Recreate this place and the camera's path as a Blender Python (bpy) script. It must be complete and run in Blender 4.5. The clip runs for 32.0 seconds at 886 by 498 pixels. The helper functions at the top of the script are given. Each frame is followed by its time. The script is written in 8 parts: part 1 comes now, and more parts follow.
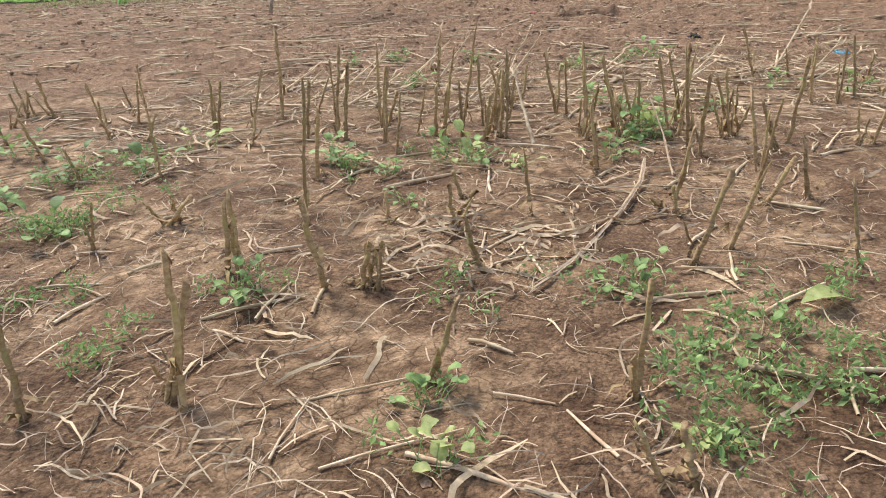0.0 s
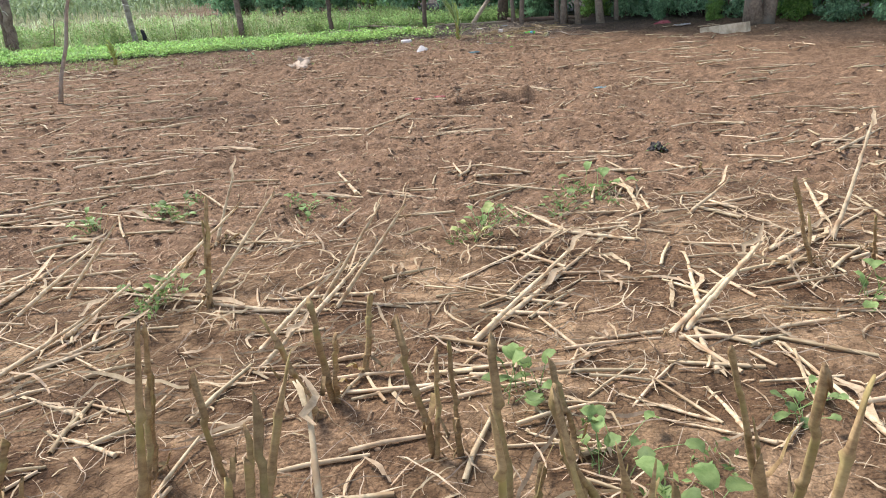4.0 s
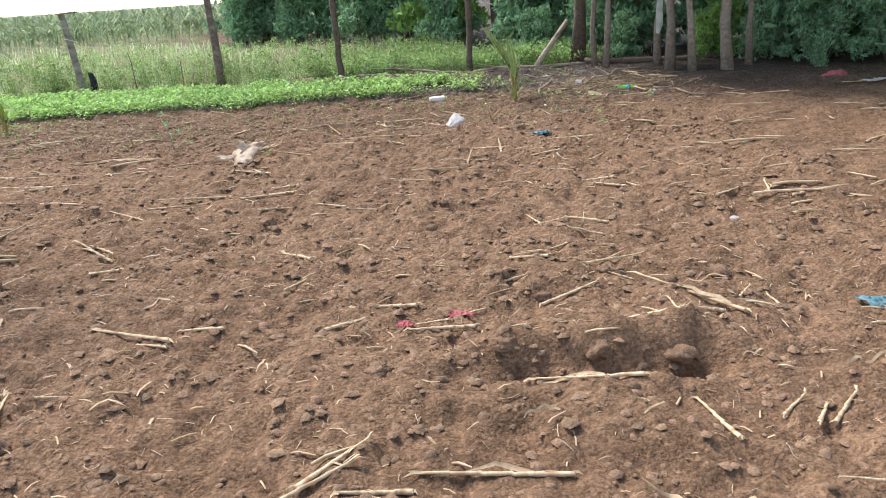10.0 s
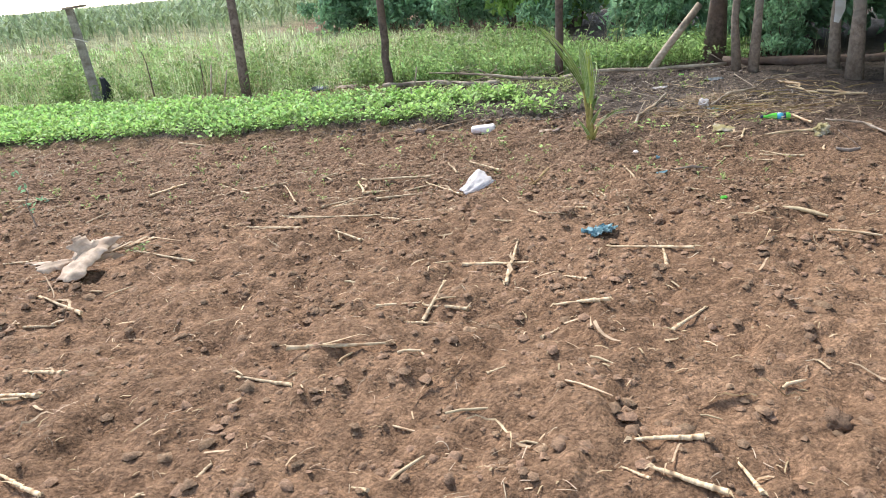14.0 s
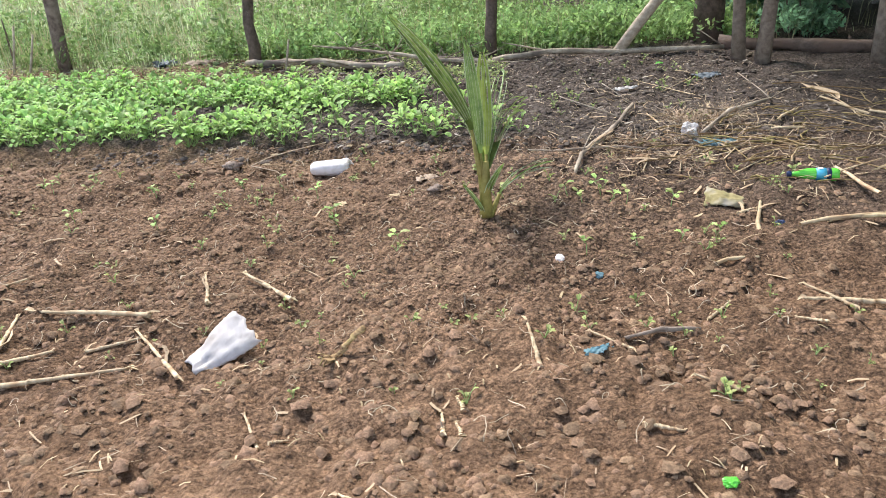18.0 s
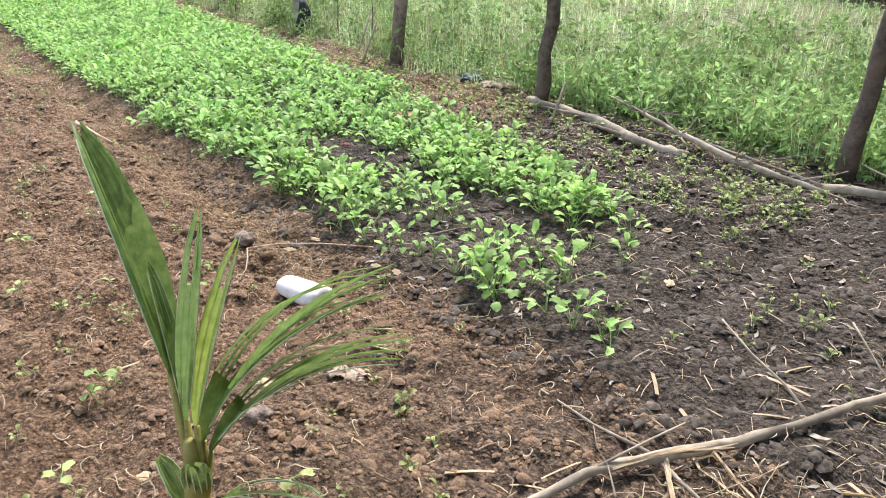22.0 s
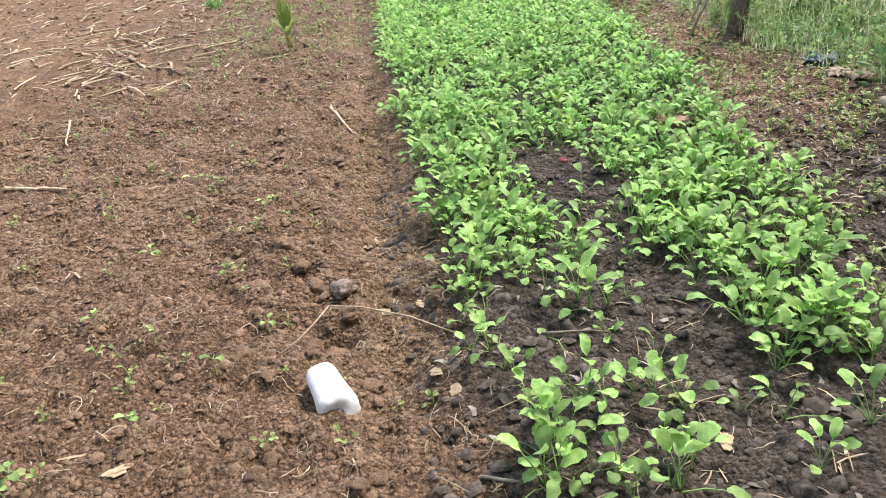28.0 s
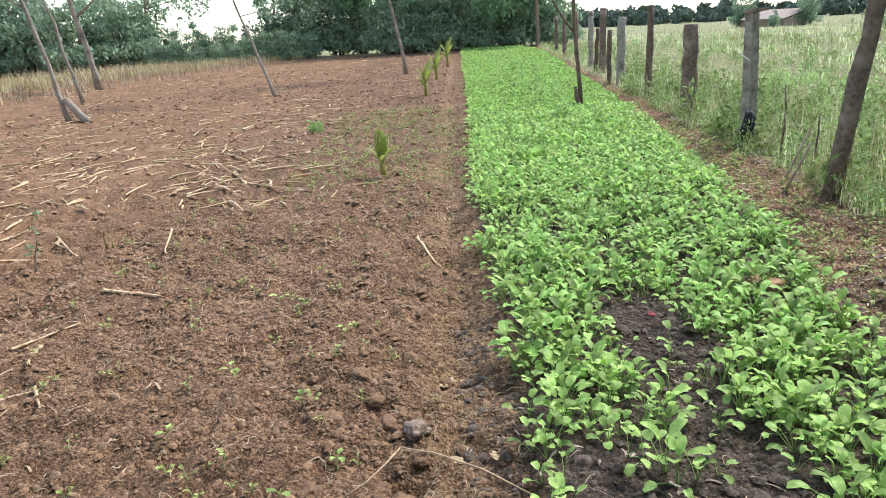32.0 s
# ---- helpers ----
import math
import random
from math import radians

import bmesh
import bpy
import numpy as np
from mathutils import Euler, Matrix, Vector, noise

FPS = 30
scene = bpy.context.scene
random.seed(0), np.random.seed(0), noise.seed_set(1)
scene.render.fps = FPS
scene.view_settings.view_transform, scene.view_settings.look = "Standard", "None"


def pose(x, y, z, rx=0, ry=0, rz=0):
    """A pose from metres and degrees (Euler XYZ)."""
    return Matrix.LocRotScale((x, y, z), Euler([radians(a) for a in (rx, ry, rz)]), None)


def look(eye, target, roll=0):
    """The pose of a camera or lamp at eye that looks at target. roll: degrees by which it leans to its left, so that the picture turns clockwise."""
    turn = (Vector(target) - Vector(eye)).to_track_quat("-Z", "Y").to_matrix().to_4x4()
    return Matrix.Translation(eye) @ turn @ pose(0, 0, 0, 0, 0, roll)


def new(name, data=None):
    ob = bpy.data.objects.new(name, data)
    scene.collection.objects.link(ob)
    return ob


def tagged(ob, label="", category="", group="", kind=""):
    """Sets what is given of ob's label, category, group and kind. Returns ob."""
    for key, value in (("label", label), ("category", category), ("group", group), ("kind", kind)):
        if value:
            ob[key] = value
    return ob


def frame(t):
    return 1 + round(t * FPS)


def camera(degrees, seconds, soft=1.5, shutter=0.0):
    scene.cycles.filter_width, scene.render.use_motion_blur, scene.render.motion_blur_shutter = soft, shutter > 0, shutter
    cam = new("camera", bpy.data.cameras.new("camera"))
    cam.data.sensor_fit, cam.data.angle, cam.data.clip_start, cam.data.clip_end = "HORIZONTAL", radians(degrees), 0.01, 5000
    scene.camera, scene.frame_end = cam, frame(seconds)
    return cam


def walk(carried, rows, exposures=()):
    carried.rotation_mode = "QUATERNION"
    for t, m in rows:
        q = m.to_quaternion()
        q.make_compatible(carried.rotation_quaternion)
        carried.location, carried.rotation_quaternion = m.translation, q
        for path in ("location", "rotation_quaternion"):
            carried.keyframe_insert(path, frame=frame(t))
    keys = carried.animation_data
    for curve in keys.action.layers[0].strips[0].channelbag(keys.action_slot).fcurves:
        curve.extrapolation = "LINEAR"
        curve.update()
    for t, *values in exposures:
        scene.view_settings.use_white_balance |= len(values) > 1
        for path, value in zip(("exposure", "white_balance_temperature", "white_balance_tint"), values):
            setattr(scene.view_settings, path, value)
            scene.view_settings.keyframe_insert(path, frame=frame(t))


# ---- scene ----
cam = camera(62.4, 32.0, 1.0)
METRES, EYE, TILT, LEAN, TURN = 22.1, 1.5, 0.0, 0.0, 0.0
ROWS = [
    (0.0, 0.0, 0.0, 0.0, -1.31, -24.31, 2.9),
    (0.5, 0.0073, 0.0214, -0.001, -2.88, -23.73, 2.86),
    (1.0, 0.0123, 0.045, -0.0008, -2.76, -22.81, 2.95),
    (1.5, 0.0125, 0.0667, -0.0008, -5.36, -22.93, 3.79),
    (2.0, 0.0163, 0.0897, -0.0015, -7.49, -23.42, 4.0),
    (2.5, 0.0178, 0.1121, -0.0019, -8.87, -23.63, 3.71),
    (3.0, 0.0217, 0.1339, -0.0008, -9.73, -23.2, 3.57),
    (3.5, 0.0314, 0.1568, -0.0003, -9.15, -22.23, 3.43),
    (5.5, 0.0417, 0.2393, -0.0002, -7.73, -19.72, 3.65),
    (6.0, 0.0461, 0.2621, -0.0011, -7.99, -19.31, 3.01),
    (6.5, 0.0493, 0.2827, -0.0005, -6.62, -18.47, 1.96),
    (7.0, 0.0513, 0.3033, 0.0002, -9.78, -18.14, 2.49),
    (7.5, 0.0581, 0.3268, -0.0014, -6.55, -17.65, 3.52),
    (8.0, 0.0628, 0.3482, -0.0018, -5.6, -18.12, 3.12),
    (8.5, 0.0652, 0.3699, -0.0013, -6.57, -19.0, 3.08),
    (9.0, 0.0728, 0.3943, -0.0014, -6.31, -19.51, 2.9),
    (9.5, 0.0777, 0.4147, -0.0021, -5.07, -19.7, 3.07),
    (10.0, 0.0812, 0.4364, -0.0002, -4.02, -19.74, 3.51),
    (10.5, 0.0911, 0.46, -0.001, -0.81, -18.67, 4.0),
    (11.0, 0.0975, 0.4805, -0.0024, -0.12, -19.47, 2.88),
    (11.5, 0.1025, 0.5003, 0.0001, -1.22, -20.52, 2.72),
    (12.0, 0.1117, 0.5221, -0.0008, 2.16, -19.84, 3.89),
    (12.5, 0.1177, 0.5406, -0.0016, 3.9, -20.12, 4.72),
    (13.0, 0.1207, 0.5615, -0.002, 2.17, -21.99, 5.03),
    (13.5, 0.1296, 0.5813, -0.0027, 4.51, -21.27, 5.37),
    (14.0, 0.1361, 0.5982, -0.0021, 7.05, -20.73, 5.1),
    (14.5, 0.1381, 0.6212, -0.0026, 2.2, -21.84, 2.54),
    (16.5, 0.1438, 0.6947, -0.0036, 6.18, -23.5, 4.66),
    (17.0, 0.1512, 0.7116, -0.005, 6.7, -23.17, 5.35),
    (17.5, 0.1577, 0.7234, -0.0046, 7.7, -23.34, 5.43),
    (18.0, 0.1631, 0.7397, -0.006, 5.93, -25.33, 3.73),
    (18.5, 0.1709, 0.7547, -0.0055, 6.99, -27.07, 3.23),
    (19.0, 0.182, 0.7702, -0.0047, 16.95, -25.14, 3.56),
    (19.5, 0.1928, 0.7877, -0.0066, 14.8, -27.47, 0.21),
    (20.0, 0.2033, 0.8021, -0.007, 17.49, -28.95, -0.65),
    (20.5, 0.2126, 0.8149, -0.0044, 29.47, -27.08, -0.16),
    (21.0, 0.2153, 0.8321, -0.0061, 31.92, -27.67, -1.62),
    (21.5, 0.215, 0.8483, -0.0047, 33.69, -28.04, -1.47),
    (22.0, 0.2189, 0.8669, -0.0047, 48.89, -24.46, -0.55),
    (22.5, 0.2197, 0.8832, -0.0051, 53.15, -24.43, -0.61),
    (23.0, 0.2144, 0.9005, -0.0041, 55.1, -25.03, -1.48),
    (23.5, 0.2132, 0.9139, -0.005, 65.02, -24.57, -0.62),
    (24.0, 0.2149, 0.9266, -0.0045, 73.26, -24.03, 0.14),
    (24.5, 0.2128, 0.9316, -0.0051, 74.09, -25.3, 0.79),
    (25.0, 0.2032, 0.9351, -0.0043, 76.24, -26.42, 1.18),
    (25.5, 0.1981, 0.9359, -0.004, 79.31, -27.06, 2.09),
    (26.0, 0.197, 0.9374, -0.0042, 81.48, -27.23, 3.48),
    (26.5, 0.1978, 0.9389, -0.0045, 81.77, -27.23, 4.82),
    (28.5, 0.1974, 0.9385, -0.0046, 80.8, -27.02, 6.07),
    (29.0, 0.1975, 0.9386, -0.0045, 81.11, -26.5, 5.74),
    (29.5, 0.1973, 0.9387, -0.0041, 81.47, -25.34, 4.57),
    (30.0, 0.1967, 0.9386, -0.0037, 82.06, -23.3, 2.76),
    (30.5, 0.1959, 0.9387, -0.0034, 82.75, -20.69, 1.43),
    (31.0, 0.1954, 0.9386, -0.0021, 83.76, -18.3, 1.35),
    (31.5, 0.1947, 0.9375, -0.0013, 85.57, -17.0, 2.08),
    (32.0, 0.1946, 0.9365, -0.0015, 87.93, -16.86, 3.15),
]
walk(cam, [(t, pose(0, 0, EYE, TILT, LEAN, TURN) @ pose(METRES * x, METRES * y, METRES * z, 90 + pitch, roll, yaw)) for t, x, y, z, yaw, pitch, roll in ROWS],
     [(0, 1.0), (3.5, 1.05), (6, 0.92), (9, 1.03), (13, 1.21), (17, 1.29), (20, 1.29), (22, 1.41), (23, 1.42), (26, 1.28), (29, 1.2), (31, 1.13), (32, 1.05)])


# ------------------------------------------------------------------ world and light
world = bpy.data.worlds.new("hazy_sky")
scene.world = world
world.use_nodes = True
wn, wl = world.node_tree.nodes, world.node_tree.links
wn.clear()
sky = wn.new("ShaderNodeTexSky")
sky.sky_type, sky.sun_disc = "NISHITA", False
sky.sun_elevation, sky.sun_rotation = radians(50), radians(323)
sky.air_density, sky.dust_density, sky.ozone_density = 1.0, 0.25, 1.5
pale = wn.new("ShaderNodeHueSaturation")
pale.inputs["Saturation"].default_value = 0.7
back = wn.new("ShaderNodeBackground")
back.inputs["Strength"].default_value = 0.15
wout = wn.new("ShaderNodeOutputWorld")
wl.new(sky.outputs[0], pale.inputs["Color"])
wl.new(pale.outputs[0], back.inputs["Color"])
wl.new(back.outputs[0], wout.inputs["Surface"])

sun_data = bpy.data.lights.new("sun", "SUN")
sun_data.energy, sun_data.angle, sun_data.color = 2.75, radians(16), (1.0, 0.97, 0.93)
sun = new("sun", sun_data)
sun.matrix_world = look((-12, 16, 24), (0, 0, 0))


# ------------------------------------------------------------------ materials
def material(name, low, high, scale=40.0, rough=0.85, bump=0.3, island=0.0, coarse=0.0, stain=None, metal=0.0, through_light=0.0, depth=0.004):
    """Two colours mixed by fine noise, darkened or stained by coarse noise, with relief; island: how far pieces differ from one another."""
    mat = bpy.data.materials.new(name)
    mat.use_nodes = True
    nd, ln = mat.node_tree.nodes, mat.node_tree.links
    bsdf = nd["Principled BSDF"]
    place = nd.new("ShaderNodeTexCoord")
    fine = nd.new("ShaderNodeTexNoise")
    fine.inputs["Scale"].default_value, fine.inputs["Detail"].default_value, fine.inputs["Roughness"].default_value = scale, 6, 0.65
    ln.new(place.outputs["Object"], fine.inputs["Vector"])
    ramp = nd.new("ShaderNodeValToRGB")
    ramp.color_ramp.elements[0].position, ramp.color_ramp.elements[1].position = 0.32, 0.68
    ramp.color_ramp.elements[0].color, ramp.color_ramp.elements[1].color = (*low, 1), (*high, 1)
    ln.new(fine.outputs[0], ramp.inputs[0])
    colour = ramp.outputs[0]
    if stain:
        big = nd.new("ShaderNodeTexNoise")
        big.inputs["Scale"].default_value, big.inputs["Detail"].default_value = coarse or scale / 8, 4
        ln.new(place.outputs["Object"], big.inputs["Vector"])
        edge = nd.new("ShaderNodeMapRange")
        edge.inputs["From Min"].default_value, edge.inputs["From Max"].default_value = 0.48, 0.66
        ln.new(big.outputs[0], edge.inputs["Value"])
        mix = nd.new("ShaderNodeMixRGB")
        mix.inputs[2].default_value = (*stain, 1)
        ln.new(edge.outputs[0], mix.inputs[0])
        ln.new(colour, mix.inputs[1])
        colour = mix.outputs[0]
    if island:
        geo, info = nd.new("ShaderNodeNewGeometry"), nd.new("ShaderNodeObjectInfo")
        both = nd.new("ShaderNodeMath")
        both.operation = "ADD"
        wrap = nd.new("ShaderNodeMath")
        wrap.operation = "FRACT"
        ln.new(geo.outputs["Random Per Island"], both.inputs[0])
        ln.new(info.outputs["Random"], both.inputs[1])
        ln.new(both.outputs[0], wrap.inputs[0])
        span = nd.new("ShaderNodeMapRange")
        span.inputs["To Min"].default_value, span.inputs["To Max"].default_value = 1 - island, 1 + island
        ln.new(wrap.outputs[0], span.inputs["Value"])
        hue = nd.new("ShaderNodeMapRange")
        hue.inputs["To Min"].default_value, hue.inputs["To Max"].default_value = 0.5 + 0.03 * island, 0.5 - 0.03 * island
        ln.new(geo.outputs["Random Per Island"], hue.inputs["Value"])
        vary = nd.new("ShaderNodeHueSaturation")
        ln.new(span.outputs[0], vary.inputs["Value"])
        ln.new(hue.outputs[0], vary.inputs["Hue"])
        ln.new(colour, vary.inputs["Color"])
        colour = vary.outputs[0]
    ln.new(colour, bsdf.inputs["Base Color"])
    bsdf.inputs["Roughness"].default_value, bsdf.inputs["Metallic"].default_value = rough, metal
    bsdf.inputs["Specular IOR Level"].default_value = 0.45 if rough < 0.55 else 0.25
    if bump:
        relief = nd.new("ShaderNodeBump")
        relief.inputs["Strength"].default_value, relief.inputs["Distance"].default_value = bump, depth
        ln.new(fine.outputs[0], relief.inputs["Height"])
        ln.new(relief.outputs[0], bsdf.inputs["Normal"])
    if through_light:
        lit = nd.new("ShaderNodeBsdfTranslucent")
        ln.new(colour, lit.inputs["Color"])
        blend = nd.new("ShaderNodeMixShader")
        blend.inputs[0].default_value = through_light
        ln.new(bsdf.outputs[0], blend.inputs[1])
        ln.new(lit.outputs[0], blend.inputs[2])
        ln.new(blend.outputs[0], nd["Material Output"].inputs["Surface"])
    return mat


SOIL_LOW, SOIL_HIGH = (0.088, 0.052, 0.032), (0.385, 0.238, 0.147)
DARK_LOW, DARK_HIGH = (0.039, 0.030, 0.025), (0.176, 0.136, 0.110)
PALE_LOW, PALE_HIGH = (0.13, 0.080, 0.046), (0.42, 0.285, 0.172)
GRASS_LOW, GRASS_HIGH = (0.18, 0.20, 0.10), (0.38, 0.39, 0.22)


def ground_material():
    mat = bpy.data.materials.new("earth")
    mat.use_nodes = True
    nd, ln = mat.node_tree.nodes, mat.node_tree.links
    bsdf = nd["Principled BSDF"]
    place = nd.new("ShaderNodeTexCoord")

    def noise_of(scale, detail=5, rough=0.6):
        n = nd.new("ShaderNodeTexNoise")
        n.inputs["Scale"].default_value, n.inputs["Detail"].default_value, n.inputs["Roughness"].default_value = scale, detail, rough
        ln.new(place.outputs["Object"], n.inputs["Vector"])
        return n.outputs[0]

    def ramp_of(value, a, b, low=0.38, high=0.62):
        r = nd.new("ShaderNodeValToRGB")
        r.color_ramp.elements[0].position, r.color_ramp.elements[1].position = low, high
        r.color_ramp.elements[0].color, r.color_ramp.elements[1].color = (*a, 1), (*b, 1)
        ln.new(value, r.inputs[0])
        return r.outputs[0]

    def mix_of(fac, a, b, kind="MIX"):
        m = nd.new("ShaderNodeMixRGB")
        m.blend_type = kind
        if isinstance(fac, float):
            m.inputs[0].default_value = fac
        else:
            ln.new(fac, m.inputs[0])
        ln.new(a, m.inputs[1])
        ln.new(b, m.inputs[2])
        return m.outputs[0]

    def mask(name):
        a = nd.new("ShaderNodeAttribute")
        a.attribute_name = name
        return a.outputs["Fac"]

    grain, lumps, patches = noise_of(55, 8, 0.72), noise_of(9, 5), noise_of(0.8, 4)
    # cloddy tilth in the field; fine crumbs where raked, crumb shade mottled into their colour
    tilth = ramp_of(grain, (0.164, 0.097, 0.057), (0.357, 0.218, 0.132))
    tilth = mix_of(0.75, tilth, ramp_of(noise_of(17, 5, 0.6), (0.72, 0.70, 0.69), (1.2, 1.2, 1.2)), "MULTIPLY")
    soil = mix_of(mask("raked"), tilth, ramp_of(grain, SOIL_LOW, SOIL_HIGH))
    colour = mix_of(mask("pale"), soil, mix_of(mask("raked"), ramp_of(grain, (0.14, 0.082, 0.046), (0.39, 0.247, 0.143)), ramp_of(grain, PALE_LOW, PALE_HIGH)))
    colour = mix_of(mask("crust"), colour, ramp_of(lumps, (0.258, 0.160, 0.089), (0.485, 0.325, 0.194)))
    # damp reddish mud between the pale crusts of the stubble
    mud = mix_of(1.0, colour, ramp_of(noise_of(1.9, 5, 0.65), (0.43, 0.37, 0.33), (1.08, 1.07, 1.05), 0.37, 0.61), "MULTIPLY")
    colour = mix_of(mask("stubble"), colour, mud)
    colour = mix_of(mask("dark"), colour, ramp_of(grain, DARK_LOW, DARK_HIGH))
    colour = mix_of(mask("grass"), colour, ramp_of(lumps, GRASS_LOW, GRASS_HIGH))
    damp = ramp_of(patches, (0.72, 0.70, 0.68), (1.0, 1.0, 1.0), 0.36, 0.6)
    colour = mix_of(0.8, colour, damp, "MULTIPLY")
    dust = ramp_of(lumps, (0.74, 0.72, 0.70), (1.17, 1.16, 1.15))
    colour = mix_of(0.8, colour, dust, "MULTIPLY")
    # fine cracks in the dry crust between the stubble
    cell = nd.new("ShaderNodeTexVoronoi")
    cell.feature = "DISTANCE_TO_EDGE"
    cell.inputs["Scale"].default_value = 11
    warp = nd.new("ShaderNodeMixRGB")
    warp.inputs[0].default_value = 0.12
    ln.new(place.outputs["Object"], warp.inputs[1])
    swirl = nd.new("ShaderNodeTexNoise")
    swirl.inputs["Scale"].default_value = 6
    ln.new(place.outputs["Object"], swirl.inputs["Vector"])
    ln.new(swirl.outputs["Color"], warp.inputs[2])
    ln.new(warp.outputs[0], cell.inputs["Vector"])
    line = nd.new("ShaderNodeMapRange")
    line.inputs["From Min"].default_value, line.inputs["From Max"].default_value = 0.0, 0.035
    ln.new(cell.outputs["Distance"], line.inputs["Value"])
    crack = ramp_of(line.outputs[0], (0.32, 0.29, 0.27), (1, 1, 1), 0.0, 1.0)
    cracked = mix_of(1.0, colour, crack, "MULTIPLY")
    colour = mix_of(mask("crust"), colour, cracked)
    # every crumb has a tint of its own
    plain = colour
    for size, low, high in ((60, 0.80, 1.22), (170, 0.76, 1.26)):
        bits = nd.new("ShaderNodeTexVoronoi")
        bits.inputs["Scale"].default_value = size
        ln.new(place.outputs["Object"], bits.inputs["Vector"])
        split = nd.new("ShaderNodeSeparateColor")
        ln.new(bits.outputs["Color"], split.inputs[0])
        colour = mix_of(1.0, colour, ramp_of(split.outputs[0], (low, low * 0.98, low * 0.96), (high, high, high), 0.1, 0.9), "MULTIPLY")
    much = nd.new("ShaderNodeMapRange")
    much.inputs["To Min"].default_value, much.inputs["To Max"].default_value = 0.45, 1.0
    ln.new(mask("raked"), much.inputs["Value"])
    colour = mix_of(much.outputs[0], plain, colour)
    ln.new(colour, bsdf.inputs["Base Color"])
    bsdf.inputs["Roughness"].default_value = 0.95
    bsdf.inputs["Specular IOR Level"].default_value = 0.2
    crumbs = nd.new("ShaderNodeTexVoronoi")
    crumbs.inputs["Scale"].default_value = 70
    ln.new(place.outputs["Object"], crumbs.inputs["Vector"])
    small = nd.new("ShaderNodeMath")
    small.operation, small.inputs[1].default_value = "MULTIPLY", -0.3
    ln.new(crumbs.outputs["Distance"], small.inputs[0])
    add = nd.new("ShaderNodeMath")
    add.operation = "ADD"
    both = nd.new("ShaderNodeMath")
    both.operation = "ADD"
    ln.new(noise_of(26, 8, 0.72), both.inputs[0])
    lumpy = nd.new("ShaderNodeMath")
    lumpy.operation, lumpy.inputs[1].default_value = "MULTIPLY", 1.3
    ln.new(noise_of(13, 4, 0.55), lumpy.inputs[0])
    ln.new(lumpy.outputs[0], both.inputs[1])
    ln.new(both.outputs[0], add.inputs[0])
    ln.new(small.outputs[0], add.inputs[1])
    relief = nd.new("ShaderNodeBump")
    relief.inputs["Strength"].default_value, relief.inputs["Distance"].default_value = 1.0, 0.021
    tooth = nd.new("ShaderNodeMapRange")
    tooth.inputs["To Min"].default_value, tooth.inputs["To Max"].default_value = 1.0, 1.7
    ln.new(mask("raked"), tooth.inputs["Value"])
    height = nd.new("ShaderNodeMath")
    height.operation = "MULTIPLY"
    ln.new(add.outputs[0], height.inputs[0])
    ln.new(tooth.outputs[0], height.inputs[1])
    ln.new(height.outputs[0], relief.inputs["Height"])
    ln.new(relief.outputs[0], bsdf.inputs["Normal"])
    return mat


EARTH = ground_material()
CLOD = material("clod_earth", (0.205, 0.124, 0.076), (0.415, 0.262, 0.162), 130, 0.95, 0.8, island=0.18, stain=(0.20, 0.128, 0.082), coarse=45, depth=0.012)
LUMP = material("lump_earth", (0.20, 0.120, 0.073), (0.40, 0.250, 0.155), 8, 0.95, 0.8, island=0.12, stain=(0.20, 0.128, 0.082), coarse=1.6, depth=0.02)
DARK_CLOD = material("dark_clod_earth", DARK_LOW, DARK_HIGH, 45, 0.95, 0.8, island=0.25, depth=0.01)
STRAW = material("dry_stalk", (0.43, 0.305, 0.175), (0.73, 0.57, 0.37), 22, 0.75, 0.3, island=0.24, stain=(0.42, 0.27, 0.15), coarse=7)
CHIP = material("straw_chip", (0.30, 0.20, 0.11), (0.58, 0.43, 0.27), 22, 0.85, 0.0, island=0.4)
LITTER = material("leaf_litter", (0.13, 0.10, 0.08), (0.44, 0.375, 0.31), 18, 0.85, 0.0, island=0.5)
# paler, bluish leaf colour for the western trees and hedge, distance haze painted in
HAZE_GREEN = material("haze_paled_foliage", (0.20, 0.29, 0.19), (0.38, 0.49, 0.33), 6, 0.7, 0.0, island=0.4, through_light=0.35)
PALE_STRAW = material("pale_husk", (0.38, 0.26, 0.15), (0.64, 0.48, 0.31), 25, 0.75, 0.3, island=0.25, through_light=0.15)
ROOT = material("dry_root", (0.30, 0.20, 0.13), (0.58, 0.45, 0.31), 40, 0.85, 0.3, island=0.3)
ROOTLET = material("pale_rootlet", (0.34, 0.25, 0.16), (0.58, 0.46, 0.33), 40, 0.85, 0.2, island=0.3)
STUB = material("weathered_stubble", (0.17, 0.10, 0.048), (0.42, 0.285, 0.14), 30, 0.8, 0.5, island=0.25, stain=(0.31, 0.25, 0.09), coarse=5)
BARK = material("grey_brown_bark", (0.15, 0.11, 0.085), (0.36, 0.28, 0.22), 18, 0.9, 0.9, island=0.15, stain=(0.26, 0.23, 0.19), coarse=2.5, depth=0.012)
PALE_BARK = material("pale_bark", (0.19, 0.155, 0.125), (0.40, 0.345, 0.285), 18, 0.9, 0.7, island=0.1, stain=(0.14, 0.11, 0.09), coarse=2.5, depth=0.01)
DARK_BARK = material("dark_bark", (0.065, 0.048, 0.039), (0.215, 0.155, 0.122), 16, 0.9, 0.9, island=0.15, stain=(0.17, 0.11, 0.08), coarse=3, depth=0.012)
POLE = material("bleached_pole", (0.28, 0.21, 0.15), (0.56, 0.46, 0.35), 20, 0.85, 0.5, stain=(0.17, 0.13, 0.10), coarse=4)
